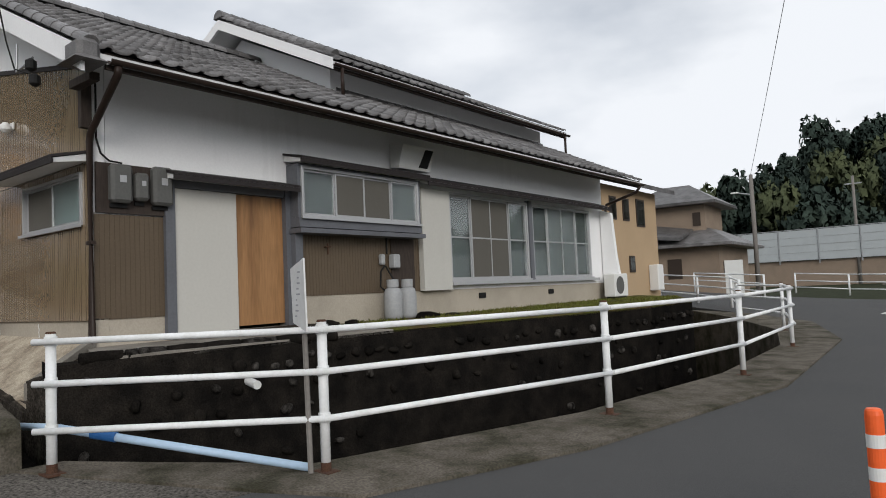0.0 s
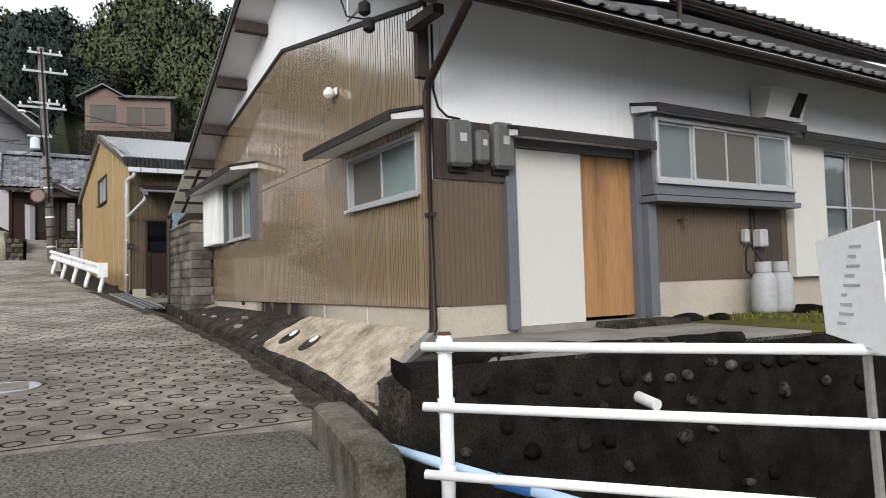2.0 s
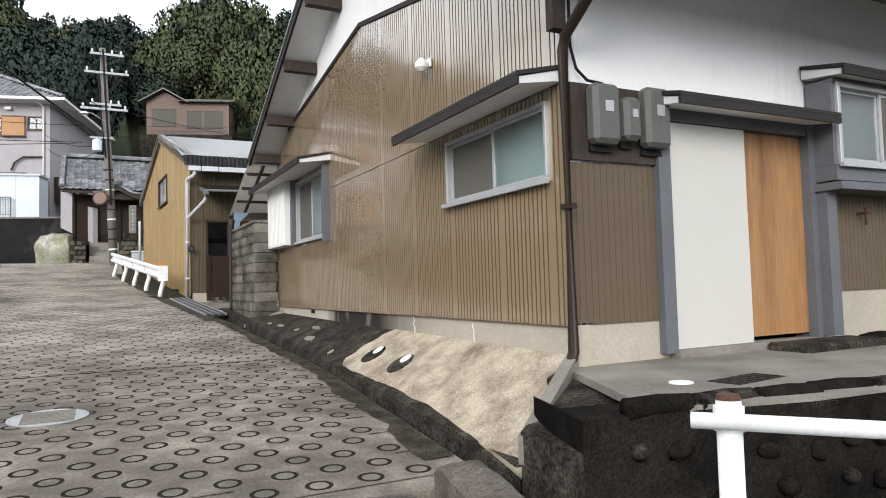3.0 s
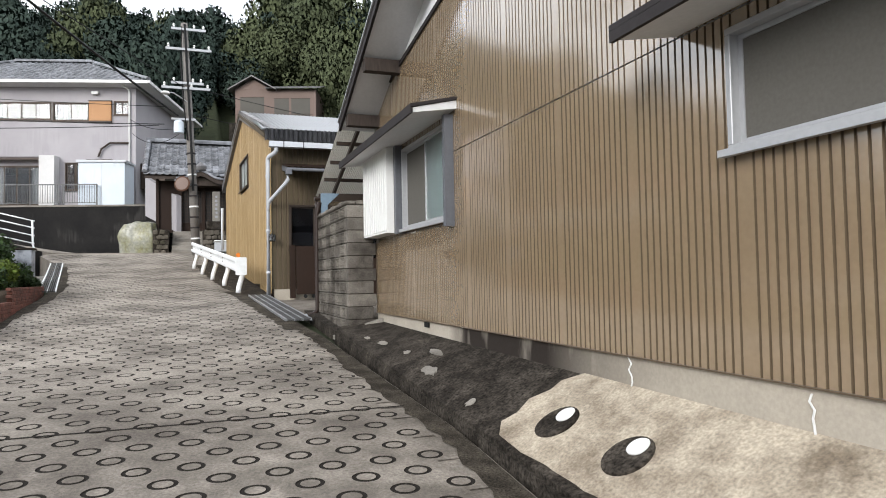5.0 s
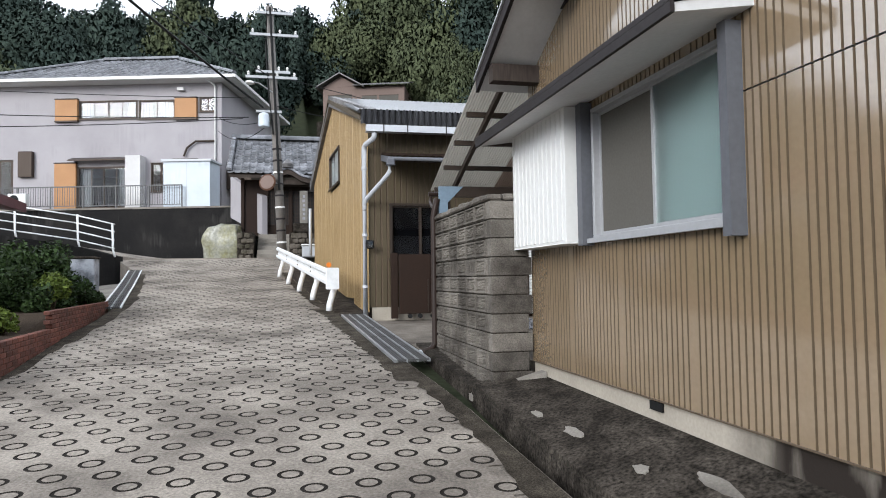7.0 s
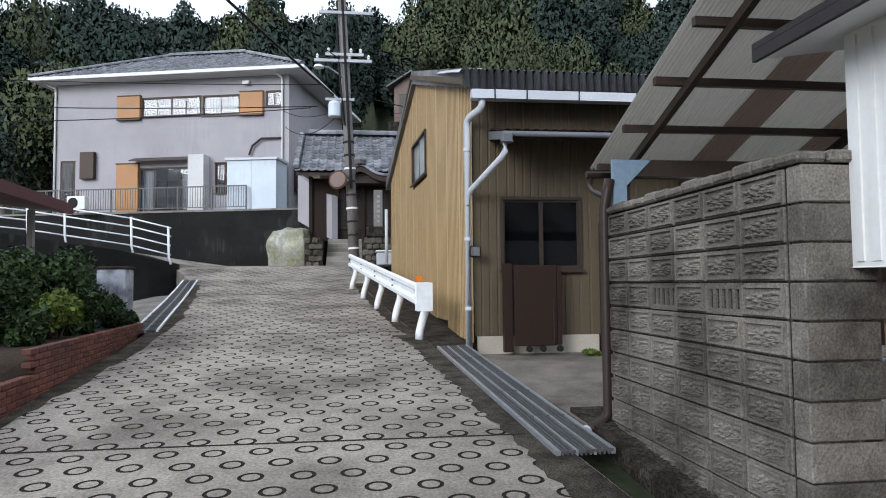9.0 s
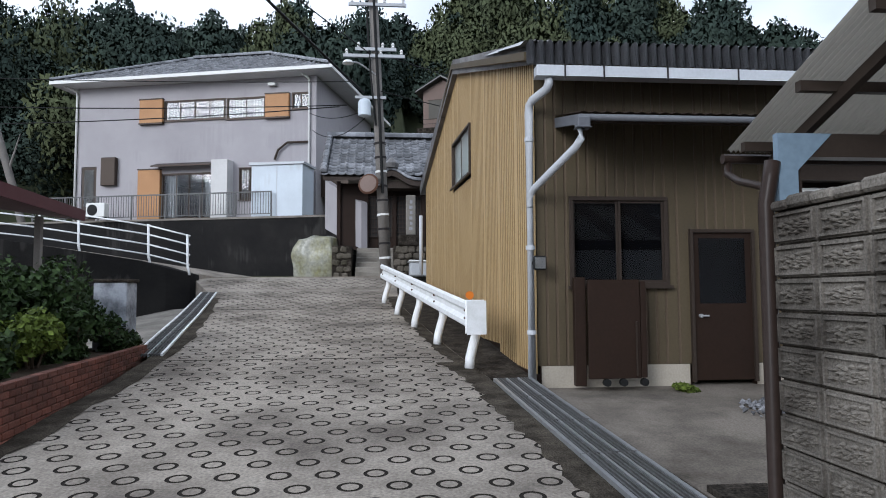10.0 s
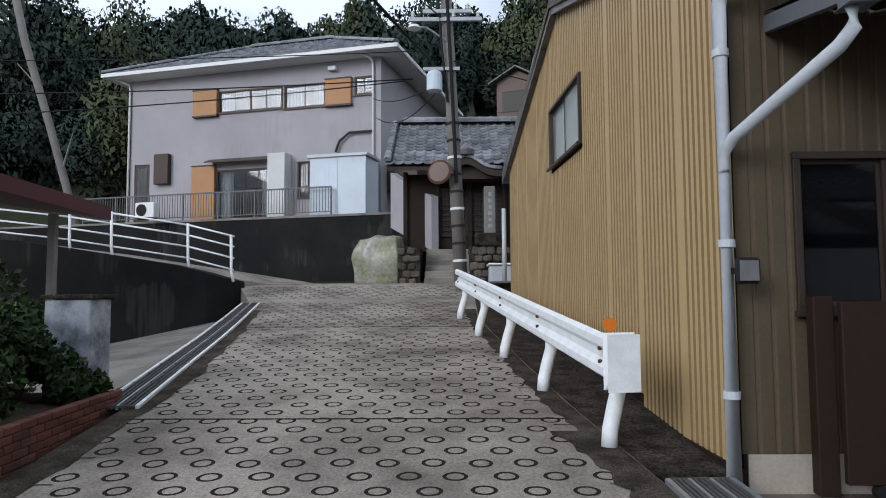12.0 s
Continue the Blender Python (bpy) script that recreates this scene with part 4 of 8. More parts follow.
# down pipes at the corner
hpart("down_pipe", tube(bmesh.new(), [(-7.02, 3.45, 4.02), (-7.06, 3.46, 3.93), (-7.5, 3.52, 3.72), (-7.96, 3.58, 3.5), (-8.0, 3.58, 3.4), (-8.0, 3.58, 1.14), (-7.97, 3.5, 1.02), (-7.9, 3.3, 0.96)], 0.042), BROWN_PIPE, "dark brown rain pipe", smooth=True)
hpart("down_pipe", tube(bmesh.new(), [(-6.98, 17.25, 4.0), (-7.1, 17.25, 3.85), (-7.95, 17.2, 3.6), (-7.99, 17.2, 3.4), (-7.99, 17.2, 1.2)], 0.04), BROWN_PIPE, smooth=True)
hpart("down_pipe", tube(bmesh.new(), [(-9.13, 8.7, 5.72), (-9.13, 8.7, 5.2)], 0.035), BROWN_PIPE, smooth=True)
hpart("down_pipe", tube(bmesh.new(), [(-9.13, 17.3, 5.72), (-9.13, 17.3, 5.0)], 0.035), BROWN_PIPE, smooth=True)
hpart("pipe_bracket", box(-8.06, -7.93, 3.55, 3.61, 2.2, 2.24), BROWN_PIPE)
hpart("corner_post", box(X0 + 0.002, X0 + 0.09, 3.48, 3.597, 3.55, 4.1), DARK_WOOD)


def awning(name, x0, x1, y0, y1, z, axis_x, drop=0.1):
    """A shallow window hood: sloping board with a dark metal cap and edge."""
    bm = bmesh.new()
    if axis_x:      # projects towards -y from y1
        extr(bm, [(x0, y1, z + drop), (x0, y0, z), (x0, y0, z + 0.05), (x0, y1, z + drop + 0.09)], (x1 - x0, 0, 0))
    else:           # projects towards +x from x0
        extr(bm, [(x0, y0, z + drop), (x1, y0, z), (x1, y0, z + 0.05), (x0, y0, z + drop + 0.09)], (0, y1 - y0, 0))
    hood = hpart(name, bm, SOFFIT, "window hood with pale underside and dark cap")
    bm = bmesh.new()
    if axis_x:
        extr(bm, [(x0 - 0.02, y1, z + drop + 0.094), (x0 - 0.02, y0 - 0.03, z + 0.052), (x0 - 0.02, y0 - 0.03, z + 0.085), (x0 - 0.02, y1, z + drop + 0.125)], (x1 - x0 + 0.04, 0, 0))
        bx(bm, x0 - 0.02, x1 + 0.02, y0 - 0.03, y0 - 0.005, z - 0.01, z + 0.05)
    else:
        extr(bm, [(x0, y0 - 0.02, z + drop + 0.094), (x1 + 0.03, y0 - 0.02, z + 0.052), (x1 + 0.03, y0 - 0.02, z + 0.085), (x0, y0 - 0.02, z + drop + 0.125)], (0, y1 - y0 + 0.04, 0))
        bx(bm, x1 + 0.005, x1 + 0.03, y0 - 0.02, y1 + 0.02, z - 0.01, z + 0.05)
    hpart("hood_cap", bm, DARK_METAL)
    return hood


awning("window_hood", -10.36, -8.04, 3.2, 3.6, 3.12, True, 0.06)
awning("window_hood", -17.45, -13.8, 3.12, 3.6, 3.53, True, 0.07)
awning("door_hood", X0, -7.72, 4.47, 6.4, 3.02, False, 0.05)
awning("bay_hood", X0, -7.66, 6.42, 9.3, 3.46, False, 0.05)
awning("window_hood", X0, -7.7, 9.34, 16.9, 3.40, False, 0.1)
# gable windows
M1 = H @ Matrix.Translation((W1[0], Y0 - 0.01, W1[2]))
sash_window(house, M1, W1[1] - W1[0], W1[3] - W1[2], 2, ALU, [SCREEN, FROST], backing=TEAL, bar=0.035, label="aluminium sliding window with frosted panes")
M2 = H @ Matrix.Translation((W2[0], Y0 - 0.01, W2[2]))
sash_window(house, M2, W2[1] - W2[0], W2[3] - W2[2], 2, ALU, [SCREEN, FROST], backing=TEAL, bar=0.035, label="aluminium sliding window with frosted panes")
hpart("window_post", box(-13.985, -13.91, 3.50, 3.6, 2.38, 3.56), GREY_TRIM)
hpart("window_post", box(-15.88, -15.79, 3.50, 3.6, 2.42, 3.58), GREY_TRIM)
sb = hpart("shutter_box", box(-17.2, -15.9, 3.40, 3.598, 2.44, 3.58), PALE_PLASTIC, "white ribbed shutter case", bevel=0.006)
for i in range(12):
    hpart("shutter_rib", box(-17.16 + i * 0.105, -17.11 + i * 0.105, 3.39, 3.402, 2.47, 3.55), PALE_PLASTIC)
# doors
dr = hpart("door_frame", bx(bx(bx(bmesh.new(), X0 - 0.04, X0 + 0.06, 4.5, 4.63, 1.06, 3.08), X0 - 0.04, X0 + 0.06, 6.38, 6.5, 1.06, 3.08), X0 - 0.04, X0 + 0.04, 4.63, 6.38, 2.96, 3.08), GREY_TRIM, "grey painted door frame")
hpart("door", box(X0 - 0.02, X0 + 0.025, 4.635, 5.56, 1.09, 2.955), CREAM, "cream flush sliding door panel", bevel=0.005)
hpart("door", box(X0 - 0.07, X0 - 0.025, 5.55, 6.38, 1.13, 2.955), WOOD, "orange-brown wood-grain door panel", bevel=0.005)
hpart("door_sill", box(X0 - 0.1, X0 + 0.1, 4.6, 6.42, 1.02, 1.088), CONC)
# bay window
bay = thing("bay_window", H @ pose(X0, 6.46, 2.6))
bay.parent = house
tagged(bay, "projecting grey kitchen bay with four panes")
part("bay_floor", box(0.0, 0.27, 0.0, 2.76, -0.08, 0.06), GREY_TRIM, bay)
part("bay_ledge", box(0.0, 0.33, -0.03, 2.79, -0.17, -0.1), GREY_TRIM, bay)
part("bay_side", box(0.0, 0.25, 0.0, 0.05, 0.062, 0.83), GREY_TRIM, bay)
part("bay_side", box(0.0, 0.25, 2.71, 2.76, 0.062, 0.83), GREY_TRIM, bay)
part("bay_top", box(0.0, 0.27, 0.0, 2.76, 0.832, 0.858), GREY_TRIM, bay)
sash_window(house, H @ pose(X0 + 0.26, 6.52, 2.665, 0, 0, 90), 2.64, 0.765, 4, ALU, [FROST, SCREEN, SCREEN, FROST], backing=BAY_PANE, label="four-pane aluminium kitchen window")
# bay bracket wall strip and shutter panel
hpart("post", box(X0, X0 + 0.16, 6.46, 6.6, 1.1, 2.44), GREY_TRIM)
hpart("shutter_panel", box(X0, X0 + 0.12, 9.42, 10.24, 1.5, 3.38), CREAM, "cream shutter case beside the long window", bevel=0.006)
# long window: two bays of four sashes
hpart("window_post", box(X0 - 0.05, X0 + 0.08, 13.2, 13.34, 1.6, 3.42), GREY_TRIM)
hpart("sill_board", box(X0 - 0.05, X0 + 0.14, 10.24, 16.5, 1.58, 1.64), ALU)
for ya, panes in ((10.3, [CLEAR, SCREEN, SCREEN, CLEAR]), (13.36, [CLEAR, FROST, FROST, CLEAR])):
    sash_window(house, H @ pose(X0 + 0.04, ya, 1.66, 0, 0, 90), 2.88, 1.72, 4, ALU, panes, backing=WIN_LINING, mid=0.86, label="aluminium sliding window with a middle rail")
hpart("end_wing", extr(bmesh.new(), [(X0, 17.0, 1.35), (X0 + 0.5, 17.0, 1.35), (X0 + 0.38, 17.0, 2.2), (X0 + 0.3, 17.0, 3.35), (X0, 17.0, 3.45)], (0, 0.14, 0)), PLASTER, "white curved wing wall")
# square duct hood
hpart("vent_duct", extr(bmesh.new(), [(X0, 8.75, 3.68), (X0, 8.75, 4.1), (X0 + 0.32, 8.75, 4.06), (X0 + 0.2, 8.75, 3.66)], (0, 0.85, 0)), PALE_PLASTIC, "white sheet-metal kitchen vent hood")
# black sheet on the hood's face: the mouth's inner dark as colour
hpart("vent_mouth", extr(bmesh.new(), [(X0 + 0.219, 9.26, 3.71), (X0 + 0.219, 9.50, 3.71), (X0 + 0.315, 9.575, 4.03), (X0 + 0.315, 9.36, 4.03)], (0.006, 0, 0)), BLACK)

# ---- platform, slabs, gutter beside the house ----
def bank_z(x, y):
    return float(np.interp(y, (2.5, 3.5, 17), (0.98, 1.02, 1.05)))


plat = [(-8.05, 3.0)] + BANK[1:] + [(-8.3, 20.6), (-8.05, 17.2)]
tagged(part("platform", slab([(-8.25, 3.62), (-6.6, 3.0)] + BANK[2:4] + [(-8.25, 6.9)], bank_z, 0.05, 0.6), CONC), "concrete apron at the door", "paving", kind="structure")
tagged(part("lawn", slab([(-8.25, 6.9)] + BANK[3:] + [(-8.7, 20.6), (-8.25, 17.2)], lambda x, y: bank_z(x, y) + 0.01, 0.05, 0.6), MOSS), "mossy strip of grass along the front wall", "grass", kind="structure")
# short uneven grass on the strip
rgs = np.random.default_rng(21)
edge_x = lambda y: float(np.interp(y, [p[1] for p in BANK[2:]], [p[0] for p in BANK[2:]]))
grass_v, grass_f = [], []
for i in range(9000):
    y = rgs.uniform(7.2, 17.5)
    x = rgs.uniform(-7.9, edge_x(y) - 0.12)
    if noise.noise(Vector((x * 1.4, y * 1.4, 3.0))) < -0.12:
        continue
    k, h, a = len(grass_v), rgs.uniform(0.02, 0.07), rgs.uniform(0, 6.28)
    z = bank_z(x, y) + 0.008
    grass_v += [(x - 0.012 * math.cos(a), y - 0.012 * math.sin(a), z), (x + 0.012 * math.cos(a), y + 0.012 * math.sin(a), z), (x + rgs.uniform(-0.03, 0.03), y + rgs.uniform(-0.03, 0.03), z + h)]
    grass_f.append((k, k + 1, k + 2))
BLADES = mat("short_grass_blades", (0.105, 0.125, 0.026), 0.8, vary=0.3, second=(0.12, 0.095, 0.03), patch=0.8, patch_scale=1.6, island=0.4, spec=0.1)
tagged(solid("grass", grass_v, grass_f, [BLADES]), "short patchy green grass along the house front", "grass", kind="stuff")
# dark masonry bank of the channel: uneven stones set in a wall
bankwall = thing("channel_wall", None, "dark algae-covered masonry wall of the open channel", "wall", kind="structure")
bm = bmesh.new()
line = [(-7.1, 2.72)] + BANK[1:]
for (xa, ya), (xb, yb) in zip(line, line[1:]):
    extr(bm, [(xa, ya, -1.8), (xb, yb, -1.8), (xb, yb, bank_z(xb, yb) - 0.02), (xa, ya, bank_z(xa, ya) - 0.02)], (-0.35, 0.12, 0))
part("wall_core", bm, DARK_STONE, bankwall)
rs = np.random.default_rng(3)
stone_meshes, chipped_stones = [], []
for q in range(5):
    bm = bmesh.new()
    bmesh.ops.create_icosphere(bm, subdivisions=2, radius=1)
    for v in bm.verts:
        v.co *= 1 + 0.25 * noise.noise(v.co * 1.7 + Vector((q * 3.1, 0, 0)))
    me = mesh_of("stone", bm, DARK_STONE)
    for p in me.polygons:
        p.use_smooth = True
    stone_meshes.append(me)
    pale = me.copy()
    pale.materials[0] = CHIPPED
    chipped_stones.append(pale)
count = 0
for (xa, ya), (xb, yb) in zip(line[1:6], line[2:7]):
    a, b = Vector((xa, ya, 0)), Vector((xb, yb, 0))
    d = (b - a)
    for r in range(6):
        n = int(d.length / (0.21 if r == 0 else 0.33))
        for i in range(n):
            if count >= 290 or rs.uniform() < (0.12, 0.5, 0.6, 0.75, 0.8, 0.85)[r]:
                continue
            s = (i + 0.5 * (r % 2) + rs.uniform(-0.2, 0.2)) / n
            p = a + d * s
            z = 0.79 - r * 0.24 + rs.uniform(-0.05, 0.05)
            kind_of = chipped_stones if rs.uniform() < 0.3 else stone_meshes
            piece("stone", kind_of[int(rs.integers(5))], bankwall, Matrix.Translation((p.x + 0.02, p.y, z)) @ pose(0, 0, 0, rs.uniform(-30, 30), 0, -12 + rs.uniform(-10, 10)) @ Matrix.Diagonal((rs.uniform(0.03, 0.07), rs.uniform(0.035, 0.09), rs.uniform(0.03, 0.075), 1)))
            count += 1
# low rounded dark kerb pieces that edge the apron
for i in range(7):
    a, b = Vector((-6.66, 2.86, 1.0)).lerp(Vector((-6.12, 5.6, 1.01)), i / 7), Vector((-6.66, 2.86, 1.0)).lerp(Vector((-6.12, 5.6, 1.01)), (i + 0.94) / 7)
    a.x, b.x = a.x + rs.uniform(-0.03, 0.03), b.x + rs.uniform(-0.03, 0.03)
    part("edge_stone", tube(bmesh.new(), [a, a.lerp(b, 0.08), a.lerp(b, 0.5) + Vector((0, 0, 0.008)), a.lerp(b, 0.92), b], 0.062, 12), CHIPPED if i in (1, 4) else DARK_STONE, bankwall, smooth=True)
part("drain_stub", rod(bmesh.new(), (-6.5, 4.45, 0.66), (-6.0, 4.35, 0.6), 0.045, 0.045, 14), PALE_PLASTIC, bankwall, "white drain pipe stub")
tagged(part("water", box(-7.3, -2.9, 2.2, 22, -1.95, -1.62), WATER), "shallow dark water in the channel bed", "water", kind="structure")
# parapet at the head of the channel
bm = bmesh.new()
bmesh.ops.create_cube(bm, size=1)
bmesh.ops.subdivide_edges(bm, edges=bm.edges[:], cuts=11, use_grid_fill=True)
for v in bm.verts:
    u, w, h = v.co.x + 0.5, v.co.y, v.co.z + 0.5
    near_end = min(u, 1 - u)
    droop = 0.05 * max(0.0, 1 - near_end / 0.05) ** 2 + 0.03 * abs(2 * w) ** 6
    p = Vector((-7.46 + 1.83 * u, 2.29 - 0.42 * u + 0.27 * w, -1.7 + h * (2.39 - droop if h > 0.5 else 2.39)))
    rough = Vector((noise.noise(p * 7), noise.noise(p * 7 + Vector((9, 0, 0))), noise.noise(p * 5 + Vector((0, 9, 0)))))
    v.co = p + rough * 0.014
tagged(part("parapet", bm, KERB_CONC), "rough mossy concrete parapet stub at the channel head", "parapet", kind="structure")
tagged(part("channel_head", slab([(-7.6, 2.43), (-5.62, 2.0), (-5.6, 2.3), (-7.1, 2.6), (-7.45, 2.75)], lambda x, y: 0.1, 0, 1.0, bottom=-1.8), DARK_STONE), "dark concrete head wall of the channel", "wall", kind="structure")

# sloping slabs between the lane gutter and the house
def apron_z(x, y):
    low = level(x, 0) + 0.10
    return low + (1.10 + 0.012 * (-8 - x) - low) * max(0.0, min(1.0, (y - 2.92) / 0.7))


tagged(part("apron", slab([(-7.37, 2.68), (-8.1, 3.62), (-11.45, 3.62), (-11.58, 3.5), (-11.56, 3.4), (-11.64, 3.27), (-11.57, 3.14), (-11.6, 3.03), (-11.46, 2.95), (-11.1, 2.93), (-10.8, 2.945), (-10.4, 2.915), (-10.0, 2.925), (-9.5, 2.90), (-9.2, 2.905), (-8.3, 2.84)], lambda x, y: apron_z(x, y) + 0.012, 0.3, 0.35), PALE_SLAB), "pale patched mortar slab sloping to the gutter", "paving", kind="structure")
tagged(part("apron", slab([(-7.35, 2.66), (-8.1, 3.615), (-17.3, 3.615), (-17.3, 2.98), (-11.1, 2.9), (-8.3, 2.8)], apron_z, 0.4, 0.5), DARK_SLAB), "dark mossy concrete slab sloping to the gutter", "paving", kind="structure")
tagged(part("apron_kerb", extr(bmesh.new(), [(-7.30, 2.62, 0.62), (-8.08, 3.58, 1.0), (-8.08, 3.58, 1.13), (-7.30, 2.62, 0.78)], (0.07, 0.05, 0)), CONC), "thin raised concrete lip", "kerb", kind="structure")
tagged(part("apron_fill", slab([(-7.3, 2.64), (-6.7, 2.62), (-6.6, 3.02), (-8.1, 3.64)], lambda x, y: 0.80 + 0.2 * (y - 2.64), 0.8, 0.5), DARK_SLAB), "dark broken concrete beside the slab", "paving", kind="structure")
# gutter: a dark U channel between lane and slab
gut = thing("gutter_channel", None, "open concrete street gutter along the lane", "gutter", kind="structure")
part("gutter_bed", slab([(-7.5, 2.42), (-7.45, 2.75), (-12, 2.98), (-17.4, 2.98), (-20.3, 3.1), (-26.8, 2.62), (-26.8, 1.7), (-20, 2.4), (-17, 2.5), (-12, 2.6)], lambda x, y: level(x, 0) - 0.32, 0.3, 1.0), DARK_SLAB, gut)
part("gutter_wall", slab([(-7.45, 2.66), (-8.3, 2.78), (-11.1, 2.88), (-17.3, 2.96), (-17.3, 3.04), (-11.1, 2.97), (-8.3, 2.88), (-7.42, 2.76)], lambda x, y: level(x, 0) + 0.07, 0.6, 1.0), DARK_SLAB, gut)
# inspection ports in the slab
for i, (xp, yp) in enumerate(((-11.12, 3.2), (-10.36, 3.2))):
    z = apron_z(xp, yp)
    port = thing("drain_port", pose(xp, yp, z + 0.01, 30, 0, 0), "white round drain cap on a dark disc drawn for its hole", "drain cap", "drain ports")
    # low dark disc stands for the hole: its darkness is put into the colour
    bm = bmesh.new()
    lathe(bm, [(0.165, -0.03), (0.155, 0.010), (0.135, 0.016), (0.08, 0.012)], 24)
    part("collar", bm, DARK_SLAB, port)
    bm = lathe(bmesh.new(), [(0.068, 0.0), (0.068, 0.008), (0.064, 0.011), (0.0001, 0.011)], 24, (0.02, 0.07, 0.012))
    part("cap", bm, PALE_PLASTIC, port, "white plastic cap")
for xp, yp, r0 in ((-7.05, 3.66, 0.075), (-7.12, 3.02, 0.09)):
    lid = thing("inspection_cover", pose(xp, yp, bank_z(xp, yp) + 0.003 if yp > 3.3 else 0.885), "white round drain lid set in the concrete apron", "drain cover", "drain covers")
    part("lid", lathe(bmesh.new(), [(r0, -0.02), (r0, 0.004), (r0 - 0.012, 0.008), (0.001, 0.007)], 24), PALE_PLASTIC, lid)
hatch = thing("drain_hatch", pose(-6.93, 4.1, 1.022, 0, 0, 8), "dark rusted drain grate in the concrete apron", "drain grate")
part("plate", box(-0.11, 0.11, -0.26, 0.26, -0.02, 0.002), BLACK, hatch)
for k in range(7):
    part("bar", box(-0.10, 0.10, -0.24 + k * 0.076, -0.225 + k * 0.076, 0.0025, 0.006), DARK_BROWN, hatch)
# pale mortar daubs on the dark slab
for k, (xp, yp, lx, ly) in enumerate(((-13.4, 3.12, 0.2, 0.07), (-14.4, 3.2, 0.09, 0.04), (-15.3, 3.16, 0.16, 0.05), (-13.9, 3.36, 0.22, 0.045), (-15.9, 3.12, 0.12, 0.04), (-12.2, 3.05, 0.07, 0.05))):
    rd = random.Random(k + 3)
    ring = [(xp + lx * rd.uniform(0.55, 1.1) * math.cos(q * 0.4488), yp + ly * rd.uniform(0.55, 1.1) * math.sin(q * 0.4488)) for q in range(14)]
    tagged(part("mortar_daub", slab(ring, lambda x, y: apron_z(x, y) + 0.007, 0.03, 0.5), CONC), "pale mortar daub on the dark slab", "mortar", kind="structure")
# pale cracks filled with mortar on the foundation
for xc, zt in ((-10.9, 1.32), (-9.55, 1.3)):
    bm = bmesh.new()
    pts = [(xc + rng.uniform(-0.02, 0.02), 1.08 + (zt - 1.08) * i / 6) for i in range(7)]
    extr(bm, [(x - 0.005, 3.612, z) for x, z in pts] + [(x + 0.005, 3.612, z) for x, z in pts[::-1]], (0, -0.006, 0))
    tagged(part("crack_filler", bm, PALE_PLASTIC), "white filler in a foundation crack", "filler", kind="structure")

# ---- white pipe railing along the channel ----
railing = thing("pipe_railing", pose(-5.35, 2.1, 0.3), "white painted three-rail pipe fence with rusty feet", "railing")
R = Matrix.Translation((5.35, -2.1, -0.3))
POSTS = [(-5.35, 2.10), (-3.81, 3.33), (-2.98, 6.25), (-2.60, 9.5), (-2.80, 13.4), (-3.7, 17.0), (-5.6, 20.3)]
for i, (xp, yp) in enumerate(POSTS):
    z0 = level(xp, yp) + 0.02
    bm = rod(bmesh.new(), (xp, yp, z0), (xp, yp, 1.31), 0.036, seg=16)
    bmesh.ops.transform(bm, matrix=R, verts=bm.verts[:])
    post = part("post", bm, WHITE_PAINT, railing, smooth=True)
    bm = rod(bmesh.new(), (xp, yp, 1.31), (xp, yp, 1.325), 0.038, 0.03, 16)
    bmesh.ops.transform(bm, matrix=R, verts=bm.verts[:])
    part("rusty_cap", bm, RUST, post, "rusted post cap")
    bm = rod(bmesh.new(), (xp, yp, z0 - 0.004), (xp, yp, z0 + 0.07), 0.0385, 0.037, 16)
    bx(bm, xp - 0.09, xp + 0.09, yp - 0.06, yp + 0.06, z0 - 0.008, z0 + 0.008)
    bmesh.ops.transform(bm, matrix=R, verts=bm.verts[:])
    part("rusty_foot", bm, RUST, post, "rusted foot plate")
    for h in (1.255, 0.955, 0.62):
        bm = rod(bmesh.new(), (xp, yp, h - 0.035), (xp, yp, h + 0.035), 0.044, seg=14)
        bmesh.ops.transform(bm, matrix=R, verts=bm.verts[:])
        part("clamp", bm, WHITE_PAINT, post)
for h in (1.255, 0.955, 0.62):
    for i, ((xa, ya), (xb, yb)) in enumerate(zip(POSTS, POSTS[1:])):
        a, b = Vector((xa, ya, h)), Vector((xb, yb, h))
        d = (b - a).normalized()
        nrm = Vector((d.y, -d.x, 0)) * 0.055
        pts = [a + nrm - d * (0.1 if i == 0 else 0.02), b + nrm + d * 0.02]
        bm = tube(bmesh.new(), pts, 0.024, 12)
        bmesh.ops.transform(bm, matrix=R, verts=bm.verts[:])
        part("rail", bm, WHITE_PAINT, railing, smooth=True)
# pale blue water pipe with a dark blue coupling
pipe = thing("water_pipe", pose(-3.95, 3.25, 0.25), "pale blue plastic water pipe leaning through the railing", "pipe")
Q = Matrix.Translation((3.95, -3.25, -0.25))
bm = tube(bmesh.new(), [(-3.9, 3.26, 0.27), (-5.55, 2.2, 0.60), (-6.6, 2.3, 0.5)], 0.03, 14)
bmesh.ops.transform(bm, matrix=Q, verts=bm.verts[:])
part("pipe", bm, BLUE_PVC, pipe, smooth=True)
bm = rod(bmesh.new(), (-5.14, 2.465, 0.518), (-5.3, 2.36, 0.55), 0.038, seg=14)
bmesh.ops.transform(bm, matrix=Q, verts=bm.verts[:])
part("coupling", bm, BLUE_FIT, pipe, "dark blue coupling")
